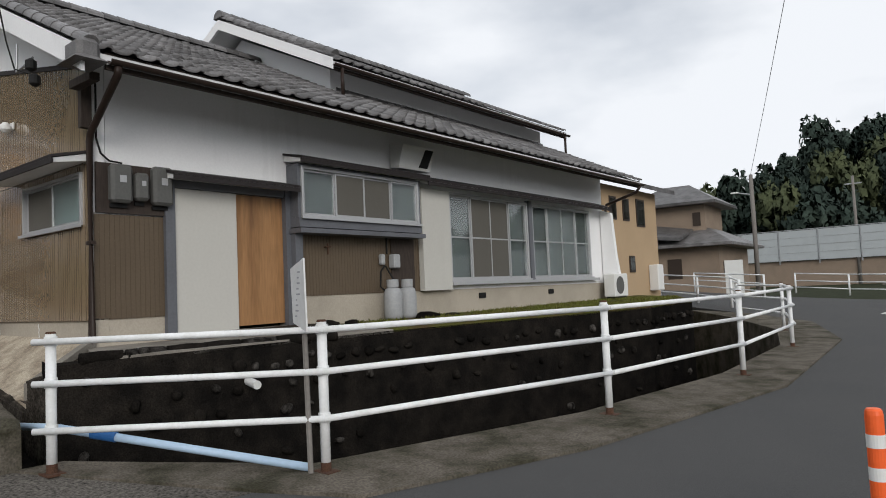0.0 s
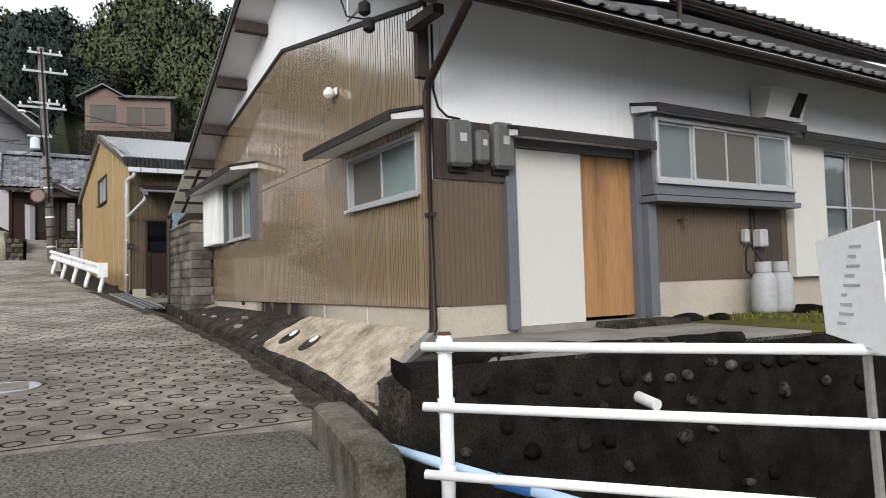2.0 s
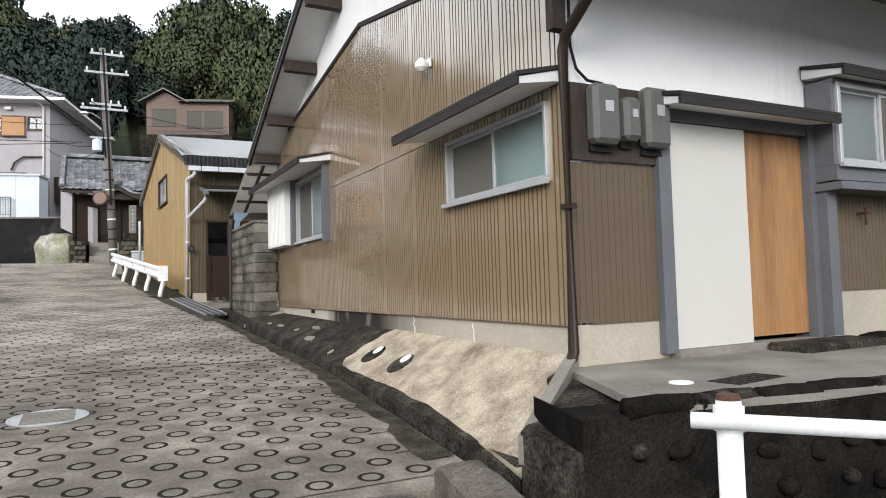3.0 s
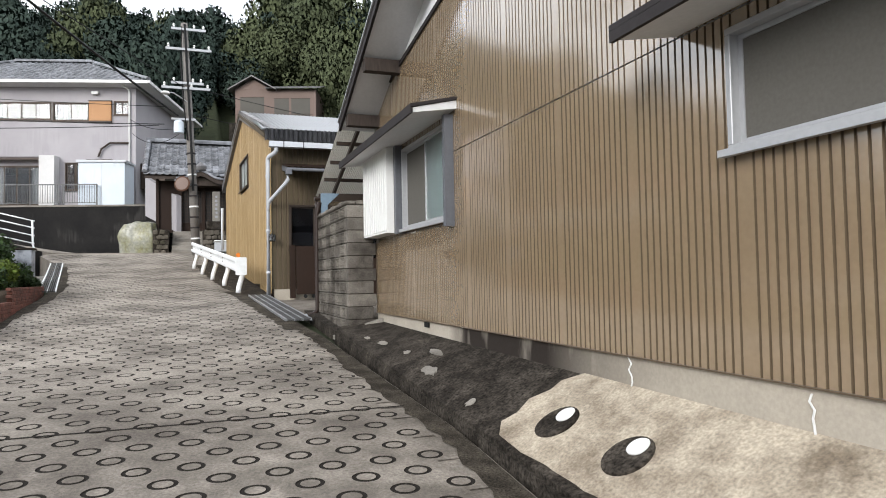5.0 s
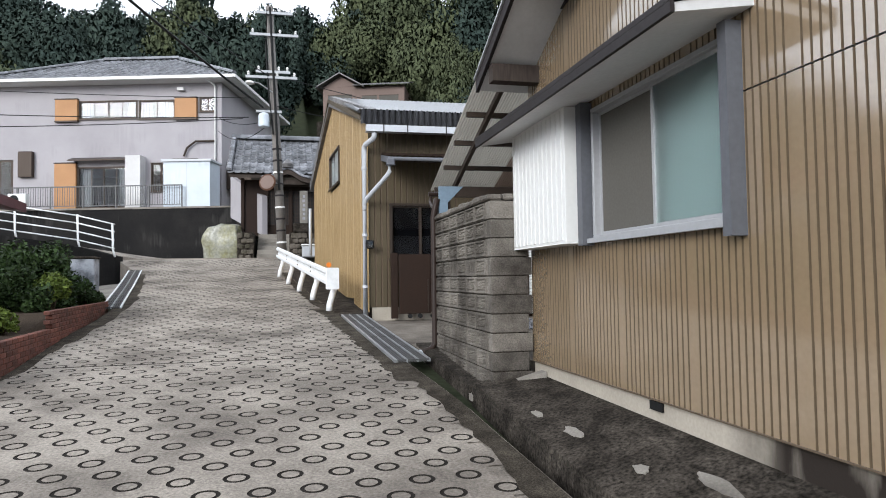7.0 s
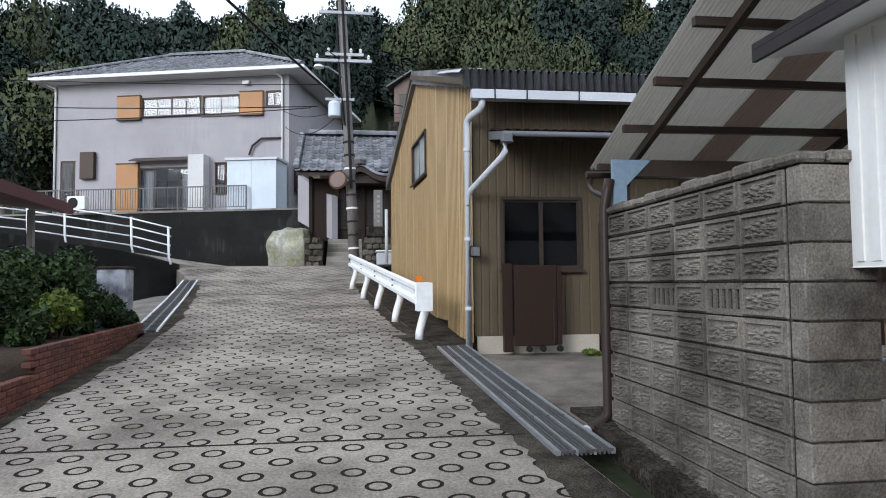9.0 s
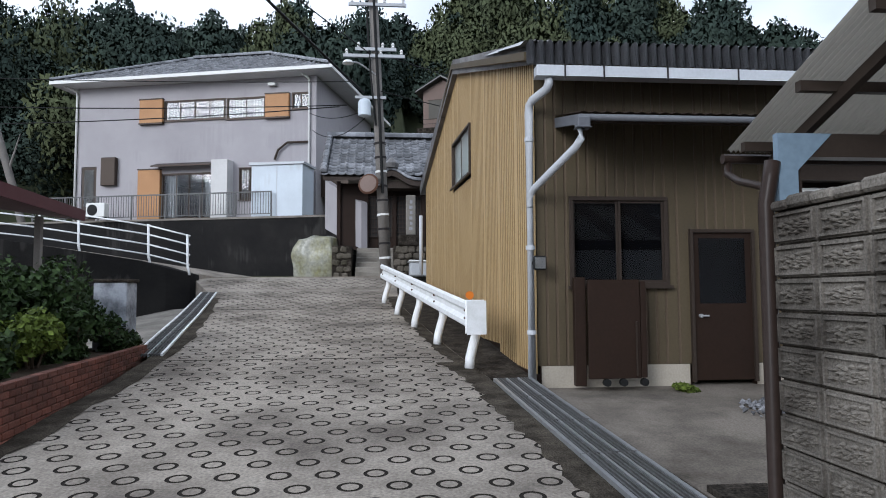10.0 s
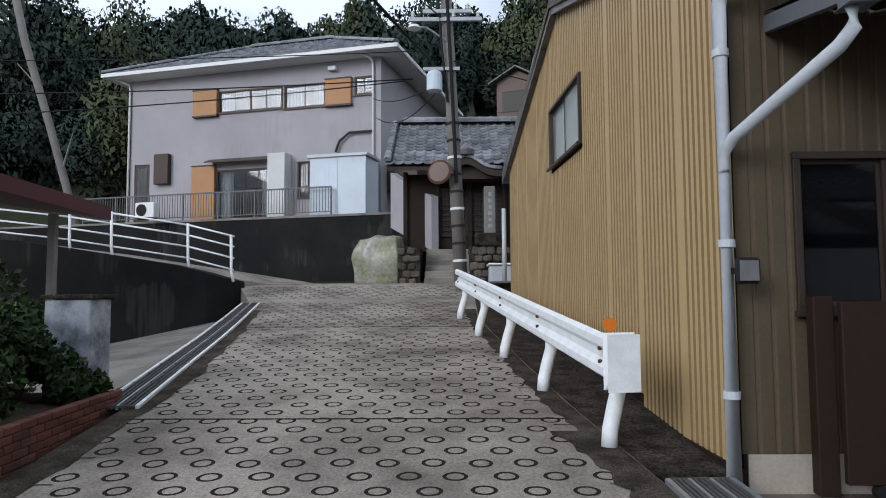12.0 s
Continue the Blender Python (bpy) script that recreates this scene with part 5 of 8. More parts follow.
# sign board on a stake
sign = thing("sign_board", pose(-3.9, 3.24, 0.25, 0, 0, -25), "faded white sign board on a leaning wooden stake", "sign")
part("stake", tube(bmesh.new(), [(0.07, 0, 0), (0.02, 0, 1.0), (-0.03, 0, 1.5)], 0.02, 6), POLE, sign)
part("board", extr(bmesh.new(), [(-0.18, -0.02, 1.055), (0.19, -0.02, 1.0), (0.16, -0.02, 1.52), (-0.22, -0.02, 1.46)], (0, -0.012, 0)), SIGN, sign)
for i in range(9):
    z = 1.1 + 0.04 * i
    w = (0.05, 0.09, 0.07, 0.03, 0.1, 0.06, 0.08, 0.05, 0.07)[i]
    x0 = -0.1 + (i * 37 % 9) * 0.012
    part("faded_line", box(x0, x0 + w, -0.034, -0.033, z, z + 0.012), SIGN_INK, sign)
# orange and white delineator post
post = thing("delineator_post", pose(-0.49, 3.98, 0.13), "orange flexible road post with white bands", "road post")
part("base", lathe(bmesh.new(), [(0.11, 0), (0.11, 0.02), (0.06, 0.045)], 20), ORANGE, post)
part("body", lathe(bmesh.new(), [(0.042, 0.03), (0.042, 0.66), (0.038, 0.68), (0.03, 0.69)], 20), ORANGE, post, smooth=False)
for z in (0.18, 0.34, 0.5):
    part("band", lathe(bmesh.new(), [(0.0432, z), (0.0434, z + 0.065)], 20), PALE_PLASTIC, post, "white reflective band")

# ---- block wall and yard between the houses ----
block_wall = thing("block_wall", pose(-17.2, 3.15, 1.05), "weathered decorative concrete block wall", "wall")
BL, BH, BT = 0.39, 0.19, 0.12


def block_mesh(l, t, faced):
    bm = box(0, l - 0.010, 0, t, 0, BH - 0.010)
    bmesh.ops.bevel(bm, geom=bm.edges[:], offset=0.006, segments=1, affect="EDGES")
    if faced:
        bw = l - 0.008
        bx(bm, 0.014, bw - 0.014, -0.017, -0.0005, 0.012, 0.026)
        bx(bm, 0.014, bw - 0.014, -0.017, -0.0005, BH - 0.034, BH - 0.020)
        bx(bm, 0.014, 0.028, -0.017, -0.0005, 0.026, BH - 0.034)
        bx(bm, bw - 0.028, bw - 0.014, -0.017, -0.0005, 0.026, BH - 0.034)
        r = random.Random(int(l * 1000))
        for i in range(46):
            cx, cz, w, h = r.uniform(0.05, bw - 0.06), r.uniform(0.045, BH - 0.055), r.uniform(0.010, 0.024), r.uniform(0.009, 0.016)
            q = [(cx + w * math.cos(a), -0.001, cz + h * math.sin(a)) for a in (0.2, 1.3, 2.3, 3.4, 4.4, 5.4)]
            top = bm.verts.new((cx, -0.030, cz))
            vs = [bm.verts.new(p) for p in q]
            for a, b in zip(vs, vs[1:] + vs[:1]):
                bm.faces.new((a, b, top))
    me = mesh_of("block", bm, BLOCK)
    return me


face_b, half_b, side_b, thin_b = block_mesh(BL, BT, True), block_mesh(0.195, BT, True), block_mesh(0.44, 0.12, False), block_mesh(0.40, 0.12, False)
bm = bmesh.new()
bx(bm, 0, BL - 0.008, 0, BT, 0, 0.035)
bx(bm, 0, BL - 0.008, 0, BT, BH - 0.043, BH - 0.008)
for i in range(6):
    x = i * (BL - 0.008 - 0.03) / 5
    bx(bm, x, x + 0.03, 0, BT, 0.035, BH - 0.043)
vent_b = mesh_of("vent_block", bm, BLOCK)
COURSES = 10
for r in range(COURSES):
    z = r * BH
    for i in range(6):
        vented = r == 6 and i in (1, 3)
        piece("vent_block" if vented else "block", vent_b if vented else face_b, block_wall, Matrix.Translation((-BL * (i + 1) - 0.13, 0, z)))
    piece("block", thin_b if r % 2 else side_b, block_wall, Matrix.Translation((0.005, 0.0, z)) @ pose(0, 0, 0, 0, 0, 90) @ Matrix.Translation((0, 0.0, 0)))
part("mortar_core", bx(box(-2.46, -0.12, 0.014, BT - 0.014, 0.0, COURSES * BH - 0.005), -0.104, -0.008, 0.014, 0.38, 0.0, COURSES * BH - 0.005), DARK_SLAB, block_wall)
for k in range(13):
    part("coping", box(-2.5 + k * 0.194, -2.5 + (k + 1) * 0.194 - 0.006, -0.03 - 0.008 * (k % 2), BT + 0.015, COURSES * BH, COURSES * BH + 0.055 + 0.008 * ((k * 5) % 3)), BLOCK, block_wall, bevel=0.016)
part("coping", box(-0.125, 0.03, BT + 0.018, 0.46, COURSES * BH, COURSES * BH + 0.06), BLOCK, block_wall, bevel=0.012)
part("footing", box(-2.48, 0.0, -0.03, BT + 0.03, -0.5, -0.004), DARK_SLAB, block_wall)
# low kerb at the wall's foot
tagged(part("kerb", extr(bmesh.new(), [(-17.25, 2.95, 0.95), (-16.9, 3.6, 1.2), (-17.02, 3.6, 1.2), (-17.37, 2.95, 0.95)], (0, 0, 0.06)), CONC), "thin concrete lip at the wall foot", "kerb", kind="structure")
tagged(part("yard", slab([(-17.4, 2.98), (-20.2, 2.95), (-20.2, 3.35), (-17.4, 3.3)], lambda x, y: level(x, 0) + 0.05, 0.5, 1.0), DARK_SLAB), "dark concrete below the block wall", "paving", kind="structure")
# dark brown down pipe and gate post at the wall's far end
pipe2 = thing("drain_pipe", pose(-19.70, 3.12, 1.2), "dark brown drain pipe at the end of the block wall", "pipe")
part("pipe", tube(bmesh.new(), [(0, 0.05, 2.05), (0, 0.03, 1.95), (0, 0, 1.8), (0, 0, 0.1), (0.0, -0.06, 0.02), (0.1, -0.22, -0.02)], 0.045, 12), BROWN_PIPE, pipe2, smooth=True)
part("pipe_stub", rod(bmesh.new(), (0.1, -0.22, -0.02), (0.13, -0.27, -0.03), 0.05, 0.05, 12), PVC_GREY, pipe2)
# translucent lean-to roof behind the house
lean = thing("lean_to_roof", pose(-19.0, 3.2, 3.0), "translucent corrugated lean-to roof on a dark frame", "roof")


def lean_z(x):
    return 0.44 + 0.36 * (x + 1.25)


PITCH = 0.034
y = 0.0
for k, (wide, sheet) in enumerate(((0.92, POLYCARB), (0.34, OLD_SHEET), (0.60, POLYCARB), (0.36, OLD_SHEET), (0.60, POLYCARB), (0.55, OLD_SHEET))):
    bm = bmesh.new()
    waves = int(wide / PITCH)
    rows_ = []
    for i in range(waves * 6 + 1):
        yy = y + PITCH * i / 6
        w = 0.012 * math.sin(2 * math.pi * i / 6) + 0.003 * (k % 2)
        rows_.append((bm.verts.new((-1.27, yy, lean_z(-1.27) + w)), bm.verts.new((1.3, yy, lean_z(1.3) + w))))
    for (a, b), (c, d) in zip(rows_, rows_[1:]):
        bm.faces.new((a, c, d, b))
    sh = part("roof_sheet", bm, sheet, lean, "browned corrugated plastic sheet" if k % 2 else "", smooth=True)
    sh.modifiers.new("thick", "SOLIDIFY").thickness = 0.002
    y += waves * PITCH
for x in (-1.15, -0.55, 0.05, 0.65, 1.2):
    part("batten", box(x, x + 0.05, 0.03, 3.35, lean_z(x) - 0.075, lean_z(x) - 0.016), BRONZE, lean)
for y in (0.25, 2.0):
    part("rafter", extr(bmesh.new(), [(-1.2, y, lean_z(-1.2) - 0.15), (1.3, y, lean_z(1.3) - 0.15), (1.3, y, lean_z(1.3) - 0.08), (-1.2, y, lean_z(-1.2) - 0.08)], (0, 0.05, 0)), BRONZE, lean)
part("beam", box(-0.8, -0.7, 0.1, 3.4, lean_z(-0.8) - 0.32, lean_z(-0.8) - 0.18), BRONZE, lean)
part("bracket", extr(bmesh.new(), [(-0.74, 0.0, 0.02), (-0.74, 0.12, 0.02), (-0.74, 0.12, 0.2), (-0.74, 0.34, 0.42), (-0.74, 0.0, 0.42)], (0.05, 0, 0)), BLUE_GREY, lean, "blue-grey bracket plate")
part("gutter", rod(bmesh.new(), (-1.3, -0.02, 0.385), (-1.3, 3.3, 0.385), 0.034, 0.034, 12), BROWN_PIPE, lean)
part("outlet", tube(bmesh.new(), [(-1.3, 0.02, 0.35), (-1.28, 0.0, 0.28), (-1.1, -0.02, 0.2), (-0.8, -0.04, 0.12), (-0.72, -0.04, 0.04)], 0.024, 10), BROWN_PIPE, lean, smooth=True)
part("post", box(-0.78, -0.72, 0.1, 0.16, -1.75, lean_z(-0.8) - 0.32), BRONZE, lean)

# steel gratings over the gutter
def grating(x0, y0, x1, y1, w, count, label, edge=None):
    a, b = Vector((x0, y0, level(x0, 0) + 0.05)), Vector((x1, y1, level(x1, 0) + 0.05))
    g = thing("gutter_grating", Matrix.Translation(a), label, "grating", "gutter gratings")
    d = b - a
    side = Vector((-d.y, d.x, 0)).normalized()
    for k in range(count):
        s = (k / (count - 1) - 0.5) * w
        wd = 0.034 if k in (0, count - 1) else 0.02 if k % 4 == 0 else 0.012
        p = side * s
        mt = (edge or STEEL) if k in (0, count - 1) else STEEL if k % 4 == 0 else GRATE
        extr_bm = extr(bmesh.new(), [p - side * wd / 2, p + side * wd / 2, p + side * wd / 2 + Vector((0, 0, -0.04)), p - side * wd / 2 + Vector((0, 0, -0.04))], d)
        part("bar", extr_bm, mt, g)
    m = int(d.length / 0.5)
    for k in range(m + 1):
        p = d * (k / m)
        part("cross_bar", extr(bmesh.new(), [p - side * w / 2, p + side * w / 2, p + side * w / 2 + Vector((0, 0, -0.02)), p - side * w / 2 + Vector((0, 0, -0.02))], d.normalized() * 0.02 + Vector((0, 0, -0.004))), GRATE, g)
    return g


for i in range(5):
    xa, xb = -19.0 - i * 0.97, -19.0 - (i + 1) * 0.97 + 0.02
    f = lambda x: float(np.interp(x, (-26, -23, -19), (2.3, 2.45, 2.68)))
    grating(xa, f(xa), xb, f(xb), 0.42, 13, "grey steel slatted grating over the gutter")
for i in range(4):
    xa, xb = -25.7 - i * 2.05, -25.7 - (i + 1) * 2.05 + 0.02
    f = lambda x: float(np.interp(x, (-34, -27.6, -26.5, -25.7), (-3.5, -2.58, -2.45, -2.3)))
    grating(xa, f(xa), xb, f(xb), 0.36, 9, "pale steel slatted grating beside the lane", WHITE_PAINT)
tagged(part("yard", slab([(-19.6, 2.95), (-24.3, 2.72), (-24.0, 9.5), (-18.3, 9.5), (-18.3, 3.62), (-19.6, 3.6)], lambda x, y: 1.20 + 0.035 * (-19.6 - x) if x < -19.6 else 1.20, 0.5, 1.0), YARD), "stained concrete forecourt", "paving", kind="structure")

# ---- ochre shed ----
shed = thing("shed", pose(-24, 2.75, 1.3), "ochre ribbed-steel storehouse with a grey corrugated tile roof", "shed")
S = Matrix.Translation((24, -2.75, -1.3))


def spart(name, bm, material, label="", **kw):
    bmesh.ops.transform(bm, matrix=S, verts=bm.verts[:])
    return part(name, bm, material, shed, label, **kw)


def sy(x):
    return 2.75 + 0.06 * (x + 24)


PX, PZ, FX, FZ, BX, BZ = -29.35, 7.0, -24.0, 5.42, -34.5, 5.48


def stop(x):
    return float(np.interp(x, (BX, PX, FX), (BZ, PZ, FZ)))


SW = (-29.9, -28.0, 4.64, 5.58)
na = Vector((0.06, -1, 0)).normalized()
cuts = [-34.4, -33.3, -32.2, -31.1, -29.9, -29.35, -28.0, -26.9, -25.9, -24.9, -24.0]
for xl, xr in zip(cuts, cuts[1:]):
    spans = [(1.75, stop)]
    if SW[0] <= xl and xr <= SW[1]:
        spans = [(1.75, lambda x: SW[2]), (SW[3], stop)]
    for lo, top in spans:
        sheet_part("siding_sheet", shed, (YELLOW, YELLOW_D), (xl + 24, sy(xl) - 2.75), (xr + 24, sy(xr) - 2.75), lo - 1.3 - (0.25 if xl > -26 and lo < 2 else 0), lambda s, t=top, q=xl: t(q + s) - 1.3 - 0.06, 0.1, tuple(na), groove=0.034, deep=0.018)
bm = bmesh.new()
th = 0.1
for xl, xr, lo, hi in ((-34.4, -29.9, 1.2, None), (-29.9, -29.35, 1.2, 4.64), (-29.9, -29.35, 5.58, None), (-29.35, -28.0, 1.2, 4.64), (-29.35, -28.0, 5.58, None), (-28.0, -24.02, 1.2, None)):
    t0, t1 = (stop(xl) - 0.1, stop(xr) - 0.1) if hi is None else (hi, hi)
    extr(bm, [(xl, sy(xl) + 0.03, lo), (xr, sy(xr) + 0.03, lo), (xr, sy(xr) + 0.03, t1), (xl, sy(xl) + 0.03, t0)], (0, th, 0))
spart("wall", bm, DARK_BROWN)
spart("base_wall", extr(bmesh.new(), [(-34.4, sy(-34.4) - 0.02, 0.9), (-24.0, sy(-24) - 0.02, 0.9), (-24.0, sy(-24) - 0.02, 1.52), (-34.4, sy(-34.4) - 0.02, 1.76)], (0, 0.04, 0)), DARK_BROWN)
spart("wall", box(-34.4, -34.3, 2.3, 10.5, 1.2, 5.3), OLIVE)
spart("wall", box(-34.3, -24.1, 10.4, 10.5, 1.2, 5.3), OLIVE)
# front wall with window and door openings
FW, FD = (3.16, 4.40, 2.56, 3.66), (4.66, 5.49, 1.40, 3.26)
bm = bmesh.new()
fcuts = [2.86, 3.16, 4.40, 4.66, 5.49, 5.95, 10.4]
for a, b, lo, hi in ((2.86, 3.16, 1.2, 5.4), (3.16, 4.40, 1.2, 2.56), (3.16, 4.40, 3.66, 5.4), (4.40, 4.66, 1.2, 5.4), (4.66, 5.49, 3.26, 5.4), (5.49, 10.4, 1.2, 5.4)):
    bx(bm, -24.12, -24.02, a, b, lo, hi)
spart("wall", bm, DARK_BROWN)
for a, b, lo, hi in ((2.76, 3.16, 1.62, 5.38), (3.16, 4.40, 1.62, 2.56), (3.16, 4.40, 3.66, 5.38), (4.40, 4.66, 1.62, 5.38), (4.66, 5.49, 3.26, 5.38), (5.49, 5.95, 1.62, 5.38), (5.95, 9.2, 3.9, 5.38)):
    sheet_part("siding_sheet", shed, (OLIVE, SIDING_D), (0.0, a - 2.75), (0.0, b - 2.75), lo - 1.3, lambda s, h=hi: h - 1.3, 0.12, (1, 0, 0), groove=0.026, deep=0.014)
spart("footing", box(-24.06, -24.005, 2.8, 4.64, 1.2, 1.615), FOUND)
spart("footing", box(-24.06, -24.005, 5.5, 5.94, 1.2, 1.615), FOUND)
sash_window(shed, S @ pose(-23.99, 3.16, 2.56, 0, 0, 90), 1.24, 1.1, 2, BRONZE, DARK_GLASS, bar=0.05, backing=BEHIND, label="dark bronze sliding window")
sash_window(shed, S @ Matrix.Translation((-29.9, sy(-29.9) - 0.02, 4.64)) @ pose(0, 0, 0, 0, 0, math.degrees(math.atan(0.06))), 1.9, 0.94, 2, BRONZE, FROST, bar=0.05, backing=CURTAIN, label="bronze window with frosted panes")
door = spart("door", box(-24.06, -23.985, 4.70, 5.45, 1.42, 3.22), DARK_BROWN, "dark brown half-glazed door")
part("door_frame", bx(bx(bx(bmesh.new(), 0.0, 0.05, 1.91, 1.95, 0.1, 1.96), 0.0, 0.05, 2.70, 2.74, 0.1, 1.96), 0.0, 0.05, 1.95, 2.70, 1.92, 1.96), BRONZE, shed)
part("glass", box(0.016, 0.02, 2.03, 2.62, 1.05, 1.85), DARK_GLASS, door, "dark glass light")
part("handle", rod(rod(bmesh.new(), (0.015, 2.03, 0.9), (0.06, 2.03, 0.9), 0.022, seg=12), (0.06, 2.03, 0.9), (0.06, 2.12, 0.9), 0.011, seg=8), ALU, door, "metal lever handle")
# roof: heavy corrugated cement sheets over the front slope and back
def wave_roof(x0, z0, x1, z1, y0, y1):
    bm = bmesh.new()
    n = int((y1 - y0) / 0.1125)
    lo, hi = [], []
    for i in range(n * 8 + 1):
        y = y0 + (y1 - y0) * i / (n * 8)
        w = 0.042 * abs(math.sin(math.pi * i / 8))
        sgn = math.copysign(1.0, x0 - x1)
        lo.append(bm.verts.new((x0 + sgn * w * 1.3, y, z0 + w)))
        hi.append(bm.verts.new((x1, y, z1 + w)))
    for i in range(n * 8):
        bm.faces.new((lo[i], lo[i + 1], hi[i + 1], hi[i]))
    return bm


def eave_roll(x0, z0, sgn, y):
    """One rounded end tile hanging over the eave."""
    bm = bmesh.new()
    top, low = [], []
    for i in range(9):
        w = 0.042 * math.sin(math.pi * i / 8)
        top.append(bm.verts.new((x0 + sgn * (w * 1.3 + 0.006), y + 0.109 * i / 8, z0 + w + 0.008)))
        low.append(bm.verts.new((x0 + sgn * (w * 1.3 + 0.030), y + 0.109 * i / 8, z0 - 0.25 + 0.3 * w)))
    for i in range(8):
        bm.faces.new((top[i], top[i + 1], low[i + 1], low[i]))
    bmesh.ops.solidify(bm, geom=bm.faces[:], thickness=0.012)
    return bm


for i in range(70):
    spart("eave_tile", eave_roll(-23.55, 5.36, 1.0, 2.56 + 0.1125 * i), EAVE_TILE, smooth=True)
for x0, z0, x1, z1 in ((-23.55, 5.33, PX, PZ + 0.12), (-34.9, 5.42, PX, PZ + 0.12)):
    d = Vector((x1 - x0, 0, z1 - z0))
    n = 4
    for i in range(n):
        a, b = i / n, (i + 1) / n + (0.02 if i < n - 1 else 0)
        spart("roof_sheet", wave_roof(x0 + d.x * a, z0 + d.z * a + 0.03 - 0.012 * i, x0 + d.x * b, z0 + d.z * b + 0.03 - 0.012 * i, 2.5, 10.6), SHED_TILE, smooth=True)
spart("roof_deck", extr(bmesh.new(), [(-23.6, 2.55, 5.20), (PX, 2.3, PZ), (-34.8, 2.05, 5.30), (-34.8, 2.05, 5.40), (PX, 2.3, PZ + 0.1), (-23.6, 2.55, 5.30)], (0, 8.0, 0)), OLIVE)
for (xa, za), (xb, zb), n in (((-23.55, 5.34), (PX, PZ + 0.1), 7), ((-34.9, 5.44), (PX, PZ + 0.1), 7)):
    for i in range(n):
        a, b = i / n, (i + 1) / n - 0.004
        p, q = (xa + (xb - xa) * a, za + (zb - za) * a), (xa + (xb - xa) * b, za + (zb - za) * b)
        spart("verge_tile", extr(bmesh.new(), [(p[0], sy(p[0]) - 0.1, p[1] - 0.19), (q[0], sy(q[0]) - 0.1, q[1] - 0.19), (q[0], sy(q[0]) - 0.1, q[1] + 0.08), (p[0], sy(p[0]) - 0.1, p[1] + 0.08)], (0, 0.16, 0)), TILE, bevel=0.012)
# gutters, canopy, pipes
spart("box_gutter", box(-23.60, -23.44, 2.66, 9.6, 4.97, 5.10), PVC_GREY, "pale grey box gutter", bevel=0.008)
for yb in (2.98, 3.44, 4.2, 5.06, 5.9, 6.8, 7.7, 8.6):
    spart("gutter_strap", box(-23.438, -23.43, yb, yb + 0.018, 4.94, 5.11), DARK_METAL)
spart("down_pipe", tube(bmesh.new(), [(-23.52, 2.82, 4.98), (-23.53, 2.82, 4.90), (-23.57, 2.80, 4.85), (-23.82, 2.69, 4.79), (-23.88, 2.665, 4.74), (-23.9, 2.66, 4.64), (-23.9, 2.66, 1.45)], 0.05, 14), PVC_GREY, "pale grey rain pipe", smooth=True)
for z in (2.0, 3.0, 4.3):
    spart("pipe_collar", rod(bmesh.new(), (-23.9, 2.66, z), (-23.9, 2.66, z + 0.05), 0.056, seg=14), PVC_GREY)
bm = bmesh.new()
n = 40
lo, hi = [], []
for i in range(n * 2 + 1):
    y = 3.0 + 5.2 * i / (n * 2)
    w = 0.01 * (1 if i % 2 else -1)
    lo.append(bm.verts.new((-23.0, y, 4.44 + w)))
    hi.append(bm.verts.new((-23.98, y, 4.66 + w)))
for i in range(n * 2):
    bm.faces.new((lo[i], lo[i + 1], hi[i + 1], hi[i]))
cs = spart("canopy_sheet", bm, DARK_BROWN)
cs.modifiers.new("thick", "SOLIDIFY").thickness = 0.004
spart("canopy_frame", extr(bmesh.new(), [(-23.0, 3.0, 4.30), (-23.98, 3.0, 4.5), (-23.98, 3.0, 4.62), (-23.0, 3.0, 4.41)], (0, 0.05, 0)), GREY_TRIM)
spart("canopy_frame", extr(bmesh.new(), [(-23.05, 3.06, 4.33), (-23.05, 3.06, 4.41), (-23.09, 3.06, 4.41), (-23.09, 3.06, 4.33)], (0, 5.1, 0)), DARK_BROWN)
spart("canopy_gutter", rod(bmesh.new(), (-22.97, 3.0, 4.37), (-22.97, 8.2, 4.37), 0.036, seg=12), GREY_TRIM, smooth=True)
spart("hopper", box(-23.05, -22.91, 2.97, 3.11, 4.25, 4.37), GREY_TRIM, bevel=0.012)
spart("canopy_pipe", tube(bmesh.new(), [(-22.98, 3.02, 4.25), (-22.98, 3.02, 4.14), (-23.05, 2.98, 4.06), (-23.8, 2.69, 3.72), (-23.9, 2.66, 3.64), (-23.9, 2.66, 3.5)], 0.042, 14), PVC_GREY, smooth=True)
spart("far_down_pipe", tube(bmesh.new(), [(-34.3, 1.98, 4.6), (-34.3, 1.98, 3.0)], 0.05, 10), PVC_GREY, smooth=True)
# small round mirror lamp on the rain pipe
lampm = thing("pipe_mirror", pose(-23.84, 2.67, 2.84), "small black-rimmed rounded square mirror clipped to the rain pipe", "mirror")
part("clip", box(-0.06, 0.04, 0.0, 0.12, -0.02, 0.02), BLACK, lampm)
part("rim", box(0.05, 0.09, -0.01, 0.15, -0.085, 0.085), BLACK, lampm, bevel=0.018)
part("face", box(0.0905, 0.094, 0.008, 0.132, -0.066, 0.066), MIRROR, lampm, "curved mirror face")
